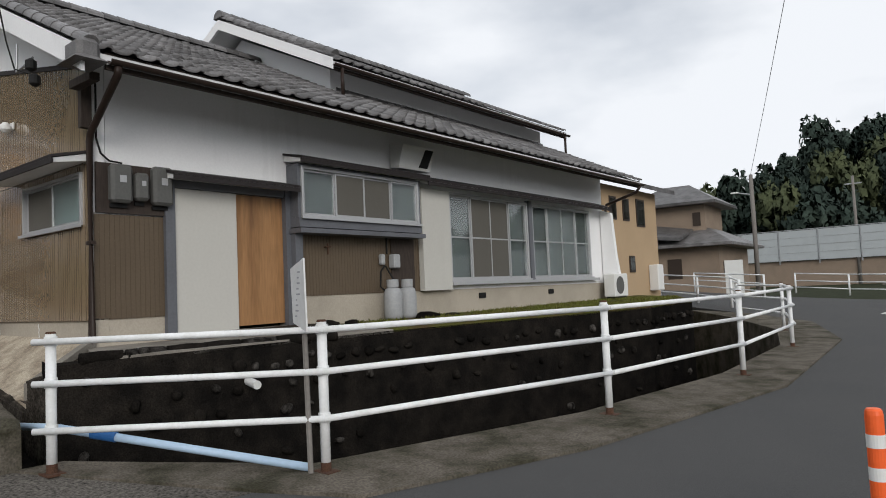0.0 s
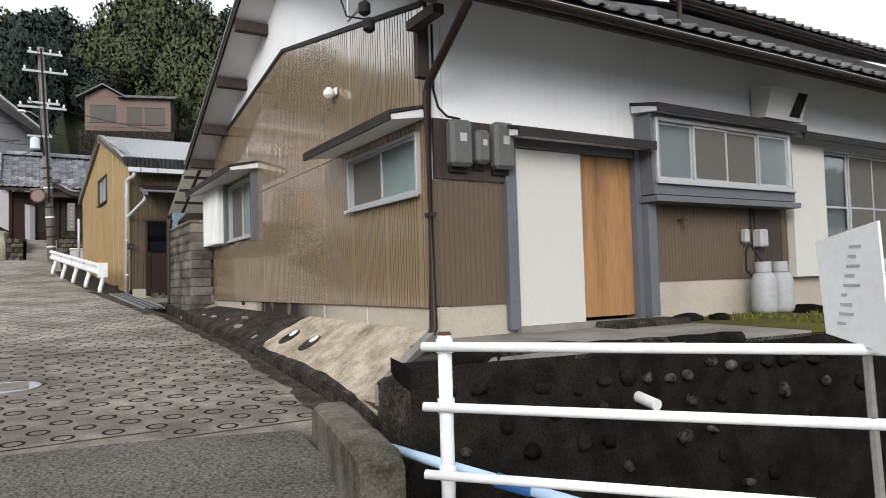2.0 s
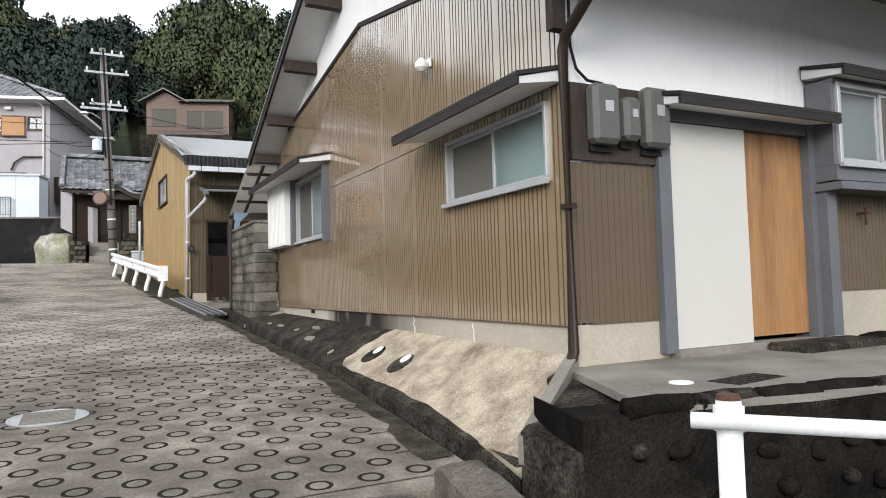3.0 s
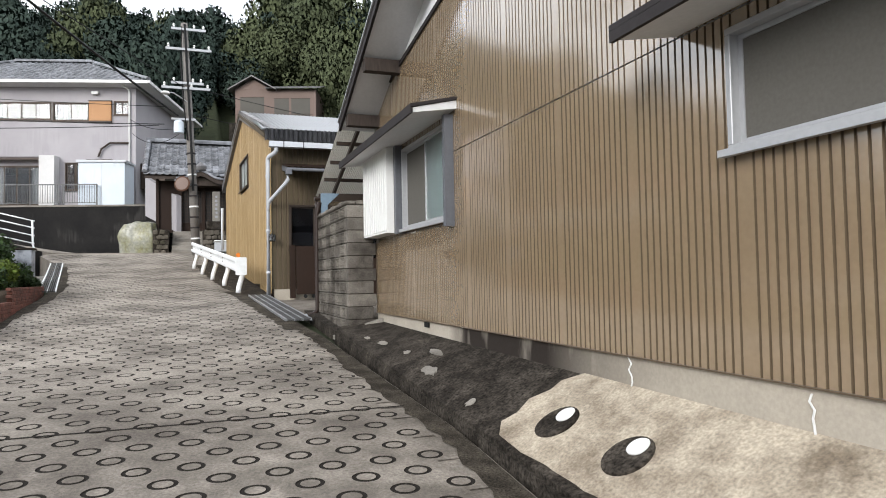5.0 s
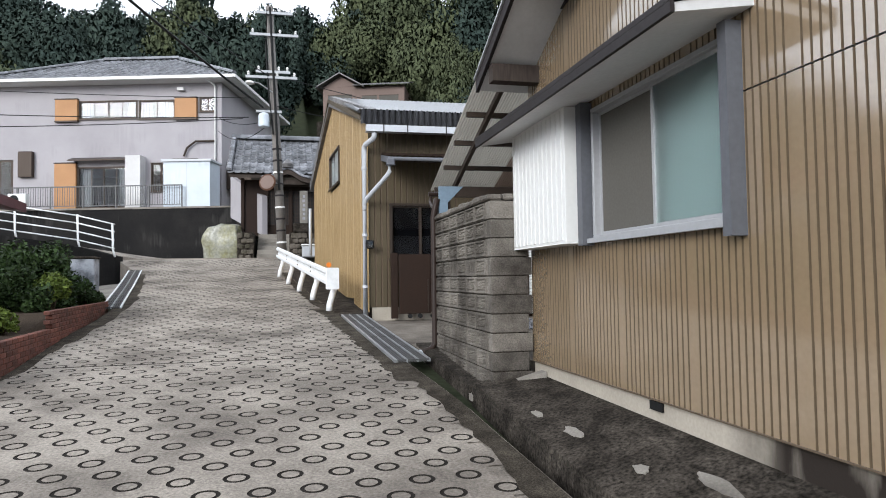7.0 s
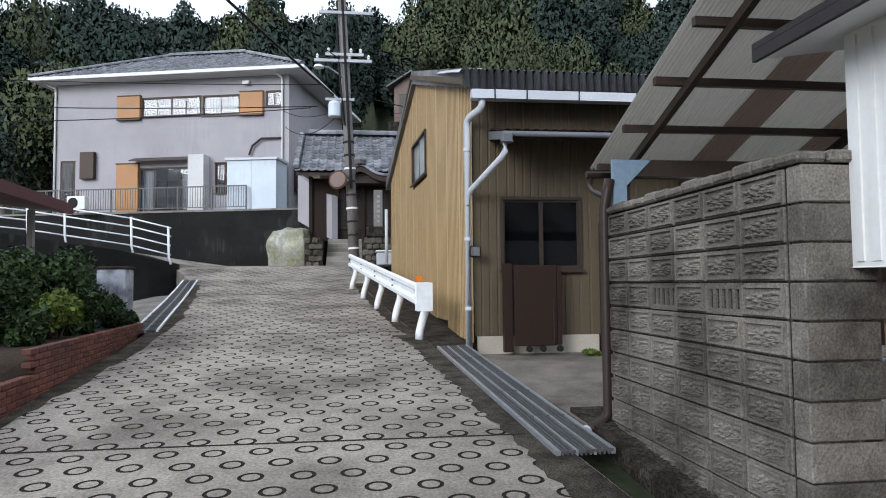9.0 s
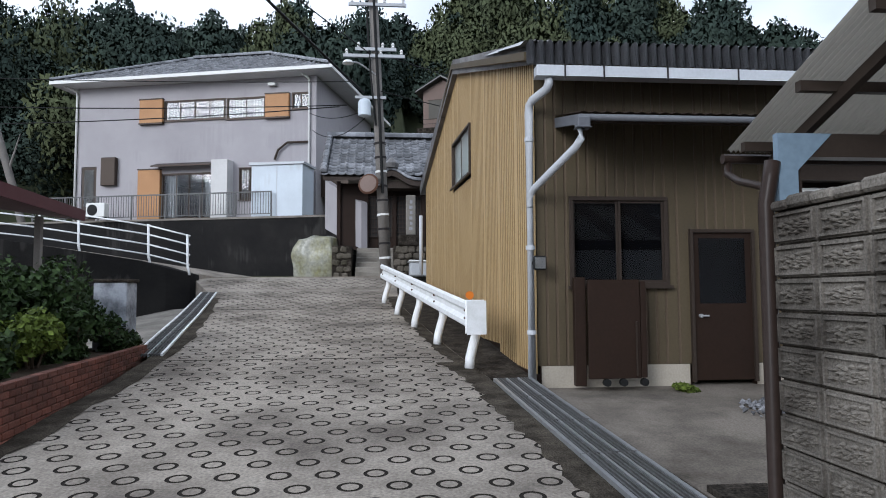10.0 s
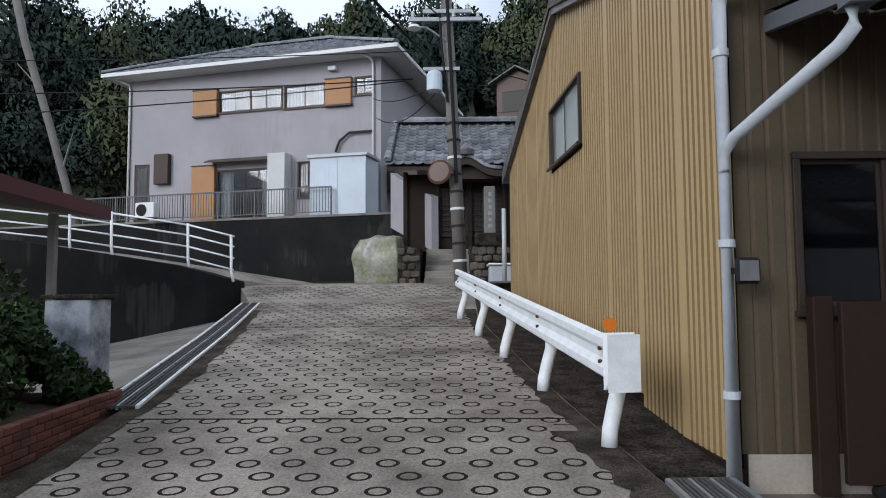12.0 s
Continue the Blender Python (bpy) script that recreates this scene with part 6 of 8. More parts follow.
# wheeled dark brown panel leaning under the window
cart = thing("rolling_panel", pose(-23.75, 3.15, 1.40), "dark brown steel gate panel on small castors", "gate")
part("panel", box(0.0, 0.05, 0.14, 0.76, 0.09, 1.24), DARK_BROWN, cart, bevel=0.006)
part("side_post", box(-0.12, -0.02, 0.0, 0.13, 0.0, 1.27), DARK_BROWN, cart, bevel=0.006)
part("end_channel", box(0.0, 0.06, 0.765, 0.83, 0.1, 1.22), DARK_BROWN, cart, bevel=0.006)
part("brace", box(0.052, 0.07, 0.70, 0.715, 0.12, 0.75), BRONZE, cart)
for y in (0.35, 0.55, 0.8):
    part("castor", rod(bmesh.new(), (0.0, y, 0.045), (0.06, y, 0.045), 0.045, seg=14), BLACK, cart)
# roller shutter at the back of the forecourt
sh2 = thing("roller_shutter", pose(-23.9, 6.0, 1.42), "pale grey ribbed roller shutter", "shutter")
for i in range(38):
    part("slat", extr(bmesh.new(), [(0, 0, i * 0.062), (0.016, 0, i * 0.062 + 0.012), (0.016, 0, i * 0.062 + 0.05), (0, 0, i * 0.062 + 0.06)], (0, 3.1, 0)), PALE_PLASTIC, sh2)
part("guide", box(-0.02, 0.05, -0.07, -0.005, 0, 2.42), BRONZE, sh2)
part("shutter_case", box(-0.02, 0.2, -0.07, 3.1, 2.42, 2.75), BRONZE, sh2)
# gravel patch
gvs, gfs = [], []
rg = np.random.default_rng(11)
for i in range(4200):
    x, y = rg.uniform(-23.45, -21.0), rg.uniform(4.2, 8.6)
    if (x + 22.3) ** 2 / 1.2 + (y - 6.3) ** 2 / 3.4 > rg.uniform(0.75, 1.05):
        continue
    s = rg.uniform(0.018, 0.04)
    k = len(gvs)
    o = rg.normal(size=(6, 3)) * 0.25
    for (a, b, c), q in zip(((1, 0, 0), (-1, 0, 0), (0, 1, 0), (0, -1, 0), (0, 0, 0.7), (0, 0, -0.7)), o):
        gvs.append((x + s * (a + q[0]), y + s * (b + q[1]), 1.22 + 0.035 * (-19.6 - x) + s * 0.3 + s * (c + q[2])))
    gfs += [(k, k + 2, k + 4), (k + 2, k + 1, k + 4), (k + 1, k + 3, k + 4), (k + 3, k, k + 4), (k + 2, k, k + 5), (k + 1, k + 2, k + 5), (k + 3, k + 1, k + 5), (k, k + 3, k + 5)]
tuft_v, tuft_f, _ = leaf_cloud(0.28, 700, 0.03, 77, 0.16, 5)
tuft_v[:, 2] += 0.03
tuft = thing("moss_tuft", pose(-23.62, 4.4, 1.34), "small green moss tuft at the footing", "moss")
solid("leaves", tuft_v.tolist(), tuft_f.tolist(), [SHRUB_Y], tuft)
tagged(solid("gravel", gvs, gfs, [GRAVEL]), "loose grey gravel on the forecourt", "gravel", kind="stuff")

tagged(part("verge_strip", slab([(-24.1, 2.05), (-26.8, 1.72), (-32, 1.2), (-36.8, 1.2), (-36.8, 2.1), (-34.4, 2.25), (-24.1, 2.76)], lambda x, y: level(x, 0) - 0.02, 0.6, 1.0), DARK_SLAB), "dark damp concrete strip under the guard rail", "paving", kind="structure")

# ---- white guard rail ----
guard = thing("guard_rail", pose(-24.6, 2.05, 1.5), "white corrugated steel guard rail on round posts", "guard rail")
G = Matrix.Translation((24.6, -2.05, -1.5))
ga, gb = Vector((-24.45, 2.02, 2.20)), Vector((-32.1, 0.92, 3.02))
gd = (gb - ga).normalized()
gs = Vector((gd.y, -gd.x, 0)).normalized()
gs = -gs if gs.y > 0 else gs
prof = [(0.0, -0.17), (0.04, -0.14), (0.04, -0.08), (-0.01, -0.03), (-0.01, 0.03), (0.04, 0.08), (0.04, 0.14), (0.0, 0.17)]
pts = [ga + gs * p + Vector((0, 0, h)) for p, h in prof] + [ga + gs * (p - 0.006) + Vector((0, 0, h)) for p, h in prof[::-1]]
bm = extr(bmesh.new(), pts, gb - ga)
bmesh.ops.transform(bm, matrix=G, verts=bm.verts[:])
part("beam", bm, WHITE_PAINT, guard)
bm = bmesh.new()
e0 = ga + gd * -0.02
for s0, s1 in ((0.06, -0.13),):
    extr(bm, [e0 + gs * s0 + Vector((0, 0, -0.18)), e0 + gs * s1 + Vector((0, 0, -0.18)), e0 + gs * s1 + Vector((0, 0, 0.18)), e0 + gs * s0 + Vector((0, 0, 0.18))], gd * -0.09)
bmesh.ops.transform(bm, matrix=G, verts=bm.verts[:])
part("end_cap", bm, WHITE_PAINT, guard, "boxed white end piece", bevel=0.03)
for i in range(5):
    p = ga + (gb - ga) * (0.03 + i * 0.235) - gs * 0.13
    zb = level(p.x, 0) + 0.0
    bm = tube(bmesh.new(), [(p.x + 0.10, p.y - 0.11, zb), (p.x + 0.09, p.y - 0.10, zb + 0.12), (p.x + 0.05, p.y - 0.055, zb + 0.28), (p.x + 0.01, p.y - 0.01, zb + 0.42), (p.x, p.y, p.z + 0.08)], 0.062, 16)
    bmesh.ops.transform(bm, matrix=G, verts=bm.verts[:])
    part("post", bm, WHITE_PAINT, guard, smooth=True)
    for hz in (-0.05, 0.05):
        q = p + gs * 0.14
        bm = rod(bmesh.new(), q + Vector((0, 0, hz)), q + gs * 0.025 + Vector((0, 0, hz)), 0.016, seg=8)
        bmesh.ops.transform(bm, matrix=G, verts=bm.verts[:])
        part("bolt", bm, RUST, guard)
bm = rod(bmesh.new(), ga + Vector((-0.05, 0.0, 0.265)) + gs * 0.02, ga + Vector((-0.015, 0.0, 0.265)) + gs * 0.02, 0.052, seg=18)
rod(bm, ga + Vector((-0.035, 0.0, 0.16)) + gs * 0.02, ga + Vector((-0.035, 0.0, 0.22)) + gs * 0.02, 0.014, seg=8)
bmesh.ops.transform(bm, matrix=G, verts=bm.verts[:])
part("reflector", bm, AMBER, guard, "round amber reflector")

# ---- grey two-storey house above the lane ----
grey = thing("grey_house", pose(-44.0, -1.75, 5.45, 0, 0, 75.5), "grey stucco two-storey house with a tiled hip roof", "house")
gw = []      # openings in the front wall: from, to (measured leftwards), low, high
OPEN = [(4.0, 6.8, 4.45, 5.35), (2.2, 3.95, 4.4, 5.33), (0.25, 1.05, 4.7, 5.42), (4.36, 6.85, 0.22, 2.2), (2.42, 3.34, 0.95, 2.32), (9.96, 10.69, 0.25, 2.62)]


def strips(a0, a1, z0, z1, holes, y0, y1):
    cuts = sorted({a0, a1, *[-h[0] for h in holes], *[-h[1] for h in holes]})
    for l, r in zip(cuts, cuts[1:]):
        zs = [z0]
        for h in sorted(holes, key=lambda h: h[2]):
            if -h[1] <= l + 1e-6 and r <= -h[0] + 1e-6:
                zs += [h[2], h[3]]
        zs.append(z1)
        for i in range(0, len(zs), 2):
            part("front_wall", box(l, r, y0, y1, zs[i], zs[i + 1]), STUCCO, grey)


strips(-10.9, 0.0, 0.0, 6.1, OPEN, 0.0, 0.15)
part("side_wall", box(-0.15, 0.0, 0.15, 8.5, 0.0, 6.1), STUCCO, grey)
part("side_wall", box(-10.9, -10.75, 0.15, 8.5, 0.0, 6.1), STUCCO, grey)
part("back_wall", box(-10.75, -0.15, 8.35, 8.5, 0.0, 6.1), STUCCO, grey)
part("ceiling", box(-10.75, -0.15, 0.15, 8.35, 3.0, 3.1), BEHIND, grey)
for s0, s1, lo, hi, cols, curtain in ((4.0, 6.8, 4.45, 5.35, 4, True), (2.2, 3.95, 4.4, 5.33, 2, True), (0.25, 1.05, 4.7, 5.42, 2, False), (4.36, 6.85, 0.22, 2.2, 4, True), (2.42, 3.34, 0.95, 2.32, 2, False)):
    sash_window(grey, pose(-s1, -0.01, lo), s1 - s0, hi - lo, cols, BRONZE, SMOKED, bar=0.06, label="dark bronze sliding window")
    if curtain:
        for xa, xb in ((-s1 + 0.08, -s1 + 0.62), (-s0 - 0.62, -s0 - 0.08)):
            bm = bmesh.new()
            pts = [(xa + (xb - xa) * i / 16, 0.2 + 0.025 * math.sin(i * 1.6)) for i in range(17)]
            extr(bm, [(x, y, lo + 0.07) for x, y in pts] + [(x, y + 0.01, lo + 0.07) for x, y in pts[::-1]], (0, 0, hi - lo - 0.14))
            part("curtain", bm, CURTAIN, grey, "white lace curtain")
for s0, s1, lo, hi in ((6.82, 7.89, 4.4, 5.4), (1.14, 2.18, 4.4, 5.36), (6.87, 7.9, 0.22, 2.36)):
    part("shutter_case", box(-s1, -s0, -0.16, -0.005, lo, hi), SHUTTER_O, grey, "orange-brown shutter case", bevel=0.01)
    part("shutter_edge", box(-s1 - 0.02, -s0 + 0.01, -0.18, -0.004, lo - 0.06, lo - 0.004), BRONZE, grey)
    part("shutter_edge", box(-s1 - 0.02, -s0 + 0.01, -0.18, -0.004, hi + 0.004, hi + 0.05), BRONZE, grey)
part("hood", extr(bmesh.new(), [(-7.1, 0.0, 2.55), (-7.1, -0.5, 2.42), (-7.1, -0.5, 2.47), (-7.1, 0.0, 2.65)], (2.75, 0, 0)), BRONZE, grey)
part("pillar", box(-4.33, -3.62, -0.55, -0.004, 0.0, 2.62), PALE_PIER, grey, "pale projecting pier")
bm = bmesh.new()
for i in range(9):
    bx(bm, -3.32 + i * 0.107, -3.30 + i * 0.107, -0.1, -0.08, 0.95, 2.32)
bx(bm, -3.36, -2.4, -0.1, -0.08, 0.93, 0.96)
bx(bm, -3.36, -2.4, -0.1, -0.08, 2.3, 2.33)
part("window_grille", bm, BRONZE, grey)
part("small_hood", box(-2.2, -1.0, -0.4, -0.004, 2.32, 2.45), BRONZE, grey)
part("wall_box", box(-9.62, -8.94, -0.22, -0.004, 1.75, 2.97), BRONZE, grey, "dark brown wall cabinet", bevel=0.02)
part("door", box(-10.66, -9.98, 0.03, 0.08, 0.25, 2.6), BRONZE, grey)
part("door_glass", box(-10.56, -10.1, 0.02, 0.028, 0.9, 2.5), CLEAR, grey)
part("down_pipe", tube(bmesh.new(), [(-0.55, -0.5, 6.15), (-0.3, -0.12, 5.95), (-0.28, -0.08, 5.8), (-0.28, -0.08, 0.0)], 0.045), PALE_PLASTIC, grey, "white rain pipe", smooth=True)
part("down_pipe", tube(bmesh.new(), [(-11.4, -0.5, 6.15), (-10.95, -0.12, 5.95), (-10.93, -0.08, 5.8), (-10.93, -0.08, 0.0)], 0.045), PALE_PLASTIC, grey, smooth=True)
part("soffit", box(-11.7, 0.8, -0.7, 9.2, 6.1, 6.16), SOFFIT, grey)
part("fascia_gutter", bx(bx(bmesh.new(), -11.75, 0.85, -0.8, -0.68, 6.12, 6.26), 0.8, 0.92, -0.8, 9.2, 6.12, 6.26), PALE_PLASTIC, grey, "white gutter")
e0, e1, f0, f1, zr = -11.75, 0.85, -0.75, 9.2, 8.35
bm = bmesh.new()
c = [bm.verts.new(p) for p in ((e0, f0, 6.2), (e1, f0, 6.2), (e1, f1, 6.2), (e0, f1, 6.2), (-7.4, 3.4, zr), (-3.4, 3.4, zr))]
for f in ((0, 1, 5, 4), (1, 2, 5), (2, 3, 4, 5), (3, 0, 4)):
    bm.faces.new([c[i] for i in f])
part("roof_boards", bm, TILE_B, grey)
# tiles on the front slope, narrowing with the hips
up = Vector((0, 4.15, 2.15)).normalized()
vs, fs = tile_shape(0.3, 0.3, 0.05)
tv, tf = [], []
base = np.array(vs) @ np.array([Vector((1, 0, 0)), up, Vector((1, 0, 0)).cross(up)])
rows = int(Vector((0, 4.15, 2.15)).length / 0.3)
for r in range(rows):
    k0 = r / rows
    xl, xr = e0 + (-7.4 - e0) * k0, e1 + (-3.4 - e1) * k0
    for i in range(int((xr - xl) / 0.3)):
        k = len(tv)
        at = np.array((xl + i * 0.3, f0, 6.23)) + np.array(up) * r * 0.3
        tv += [tuple(v) for v in base + at]
        tf += [tuple(j + k for j in f) for f in fs]
tagged(solid("roof_tiles", tv, tf, [TILE_B], grey, smooth=True), kind="stuff")
ridge_caps(grey, (-7.4, 3.4, zr + 0.05), (-3.4, 3.4, zr + 0.05), TILE_B, 0.16, 0.35)
ridge_caps(grey, (e1, f0, 6.3), (-3.4, 3.4, zr + 0.05), TILE_B, 0.12, 0.35)
ridge_caps(grey, (e0, f0, 6.3), (-7.4, 3.4, zr + 0.05), TILE_B, 0.12, 0.35)
part("wall_lamp", box(-2.05, -1.75, -0.2, -0.004, 5.72, 5.86), PALE_PLASTIC, grey)
part("flue_pipe", tube(bmesh.new(), [(-0.3, -0.1, 3.3), (-1.2, -0.12, 3.3), (-1.6, -0.12, 3.0), (-1.75, -0.12, 2.6)], 0.05, 8), BRONZE, grey)
part("dark_annexe", box(0.02, 1.2, 0.6, 2.2, 1.1, 2.4), BRONZE, grey)

# terrace with its dark retaining wall and balustrade
terr = thing("terrace", pose(-42.0, -1.2, 3.0, 0, 0, 75.5), "dark stained concrete retaining wall of the terrace", "retaining wall", kind="structure")
part("wall_body", box(-24.0, 0.6, 0.0, 2.2, -1.2, 2.42), BLACK_WALL, terr)
part("wall_top", box(-24.0, 0.62, -0.03, 2.2, 2.424, 2.5), CONC, terr)
part("fill", box(-24.0, 6.0, 2.21, 14.0, -1.2, 2.4), DARK_SLAB, terr)
bal = thing("balustrade", pose(-42.0, -1.2, 5.5, 0, 0, 75.5), "grey metal balustrade with thin uprights", "balustrade")
part("top_rail", box(-12.6, -2.2, 0.05, 0.1, 0.95, 1.0), RAIL_GREY, bal)
part("low_rail", box(-12.6, -2.2, 0.06, 0.09, 0.1, 0.13), RAIL_GREY, bal)
bar = mesh_of("bar", box(-0.008, 0.008, 0.065, 0.085, 0.13, 0.95), RAIL_GREY)
for i in range(95):
    piece("bar", bar, bal, pose(-12.55 + i * 0.11, 0, 0))
for i in range(8):
    part("upright", box(-12.6 + i * 1.48, -12.55 + i * 1.48, 0.05, 0.1, 0.0, 0.95), RAIL_GREY, bal)
hut = thing("storage_hut", pose(-43.0, -2.0, 5.5, 0, 0, 75.5), "pale blue-white steel storage hut", "hut")
part("body", box(-2.1, 0.0, -0.5, 0.75, 0.0, 2.05), SHED_WHITE, hut)
part("door_seam", box(-1.06, -1.04, -0.512, -0.501, 0.05, 1.98), PVC_GREY, hut)
part("roof", extr(bmesh.new(), [(-2.18, -0.58, 2.054), (0.08, -0.58, 2.054), (0.08, -0.58, 2.14), (-2.18, -0.58, 2.17)], (0, 1.4, 0)), PVC_GREY, hut)
ac = thing("air_conditioner", pose(-43.6, -10.6, 5.5, 0, 0, 75.5), "white outdoor air-conditioner unit on the terrace", "air conditioner")
part("body", box(0, 0.8, 0, 0.3, 0.05, 0.6), PALE_PLASTIC, ac, bevel=0.02)
part("fan_grille", rod(bmesh.new(), (0.28, -0.012, 0.32), (0.28, -0.002, 0.32), 0.22, 0.22, 24), BLACK, ac)
part("foot", box(0.05, 0.75, 0.05, 0.25, 0, 0.048), BLACK, ac)
# covered machine at the road's edge
cov = thing("covered_machine", pose(-39.4, -1.25, 3.04, 0, 0, 75), "bulky machine wrapped in creased translucent yellowed plastic sheet", "covered machine")
bm = bmesh.new()
bmesh.ops.create_cube(bm, size=1)
bmesh.ops.subdivide_edges(bm, edges=bm.edges[:], cuts=15, use_grid_fill=True)
for v in bm.verts:
    q = v.co.lerp(v.co.normalized() * 0.6, 0.35)
    h = q.z + 0.5
    lean_in = 1.0 - 0.30 * max(0.0, h - 0.55) / 0.45 * (1.0 if q.x < 0 else 0.25)
    folds = 0.05 * noise.noise(Vector((q.x * 9, q.y * 9, q.z * 1.8))) + 0.10 * noise.noise(q * 2.6)
    v.co = Vector((q.x * 1.5 * lean_in * (1 + folds), q.y * 1.05 * (1 + folds), max(-0.02, (h - 0.03) * 1.42 * (1 + 0.05 * noise.noise(q * 3.1)))))
part("cover", bm, TARP, cov, smooth=True)

# ---- small temple at the top of the lane ----
steps = thing("stone_steps", pose(-37.2, 0.1, 3.0), "grey stone steps up to the temple", "steps")
for i in range(6):
    part("step", box(-0.32 * (i + 1), -0.32 * i, 0.0, 1.25, 0.0, 0.17 * (i + 1)), CONC, steps, bevel=0.015)
field_stones = []
for q in range(6):
    rq = random.Random(q + 70)
    bm = bmesh.new()
    bmesh.ops.create_cube(bm, size=2)
    for v in bm.verts:
        v.co = Vector((v.co.x, v.co.y * rq.uniform(0.72, 1.05), v.co.z * rq.uniform(0.72, 1.05)))
    bmesh.ops.bevel(bm, geom=bm.edges[:], offset=0.32, segments=1, affect="EDGES")
    field_stones.append(mesh_of("stone", bm, KERB_CONC))
for y0, y1, nm in ((-0.62, -0.02, "stone_wall"), (1.3, 3.2, "stone_wall")):
    sw = thing(nm, pose(-37.3, y0, 2.95), "rough dark fieldstone wall beside the steps", "wall")
    part("core", box(-1.8, -0.1, 0.0, y1 - y0, 0.0, 1.05), DARK_SLAB, sw)
    r2 = random.Random(int(y0 * 10))
    for iz in range(5):
        for iy in range(int((y1 - y0) / 0.24)):
            piece("stone", field_stones[r2.randrange(6)], sw, Matrix.Translation((-0.1, 0.12 + iy * 0.24 + (0.1 if iz % 2 else 0.0) + r2.uniform(-0.04, 0.04), 0.11 + iz * 0.205)) @ pose(0, 0, 0, r2.uniform(-14, 14), 0, r2.uniform(-8, 8)) @ Matrix.Diagonal((0.06, r2.uniform(0.10, 0.15), r2.uniform(0.085, 0.12), 1)))
temple = thing("temple", pose(-39.4, 0.0, 4.0), "small dark timber temple with a curved porch roof", "temple")
part("wall", box(-3.0, -0.06, -0.6, 3.4, 0.0, 2.3), DARK_BROWN, temple)
for y in (-0.6, 0.35, 1.3, 2.3, 3.3):
    part("post", box(-0.06, 0.08, y, y + 0.13, 0.0, 2.35), DARK_BROWN, temple, bevel=0.01)
part("door", box(-0.055, -0.02, -0.46, 0.34, 0.0, 1.9), DARK_BROWN, temple, "reddish brown plank door")
for ya, yb in ((0.5, 1.28), (1.45, 2.28)):
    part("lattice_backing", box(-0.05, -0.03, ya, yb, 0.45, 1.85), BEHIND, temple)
    bm = bmesh.new()
    for k in range(9):
        y = ya + (yb - ya) * k / 8
        bx(bm, -0.028, 0.0, y - 0.017, y + 0.017, 0.45, 1.85)
    for k in range(10):
        z = 0.45 + 1.4 * k / 9
        bx(bm, 0.001, 0.02, ya, yb, z - 0.017, z + 0.017)
    part("lattice", bm, DARK_WOOD, temple)
part("roof_board", extr(bmesh.new(), [(0.9, -1.0, 2.25), (0.9, 3.4, 2.25), (0.9, 3.4, 2.35), (0.9, -1.0, 2.35)], (-3.0, 0, 1.9)), DARK_WOOD, temple)
tile_roof(temple, (0.95, -1.05, 2.42), (0, 1, 0), (-3.0, 0, 1.9), 16, 13, TILE_B, w=0.28, l=0.27, single_rows=4)
for y in (-1.0, 3.4):
    ridge_caps(temple, (0.95, y, 2.52), (-2.0, y, 4.38), TILE_B, 0.11, 0.3)
# arched porch gable in front of the eave
arch = [(0.25 + 2.0 * k / 12, 0.36 * math.exp(-((k / 12 - 0.5) / 0.22) ** 2)) for k in range(13)]
part("porch_beam", extr(bmesh.new(), [(1.02, y, 2.02 + h) for y, h in arch] + [(1.02, y, 2.2 + h) for y, h in arch[::-1]], (0.14, 0, 0)), DARK_WOOD, temple)
for (ya, ha), (yb, hb) in zip(arch, arch[1:]):
    part("porch_tile", extr(bmesh.new(), [(1.22, ya, 2.21 + ha), (1.22, yb, 2.21 + hb), (1.22, yb, 2.31 + hb), (1.22, ya, 2.31 + ha)], (-1.1, 0, 0.06)), TILE_B, temple, bevel=0.015)
part("porch_shade", box(0.2, 0.9, 0.3, 2.2, 2.0, 2.24), DARK_WOOD, temple)
ridge_caps(temple, (-2.05, -1.1, 4.36), (-2.05, 3.5, 4.36), TILE_B, 0.2, 0.34)
part("gable_ornament", lathe(bmesh.new(), [(0.05, 0), (0.22, 0.05), (0.24, 0.2), (0.12, 0.32), (0.04, 0.4)], 12, (1.12, 1.25, 2.58)), TILE, temple)
stele = thing("stone_post", pose(-37.6, 1.85, 4.0), "pale carved stone post with a weathered inscription", "stone post")
part("shaft", box(-0.12, 0.12, -0.15, 0.15, 0.35, 1.62), CONC, stele, bevel=0.02)
part("base", box(-0.3, 0.3, -0.4, 0.4, 0.0, 0.346), DARK_SLAB, stele, bevel=0.03)
for i in range(6):
    part("carved_mark", box(0.121, 0.125, -0.05 + 0.02 * (i % 2), 0.05, 0.5 + 0.17 * i, 0.6 + 0.17 * i), SIGN_INK, stele)
# grey garden wall running down from the house to the temple
tagged(part("garden_wall", extr(bmesh.new(), [(-41.3, -1.15, 4.9), (-39.1, 0.24, 4.0), (-39.1, 0.24, 5.6), (-39.9, -0.28, 5.95), (-41.3, -1.15, 6.7)], (-0.12, 0.2, 0)), STUCCO), "grey stucco garden wall sloping down beside the steps", "wall", kind="structure")
# trough behind the guard rail
trough = thing("planter_trough", pose(-36.4, 1.75, 3.0), "pale grey trough behind the guard rail", "trough")
part("body", box(-0.4, 0.4, 0.0, 1.0, 0.0, 0.42), PVC_GREY, trough, bevel=0.04)
part("rim", box(-0.44, 0.44, -0.04, 1.04, 0.424, 0.48), PALE_PLASTIC, trough, bevel=0.02)

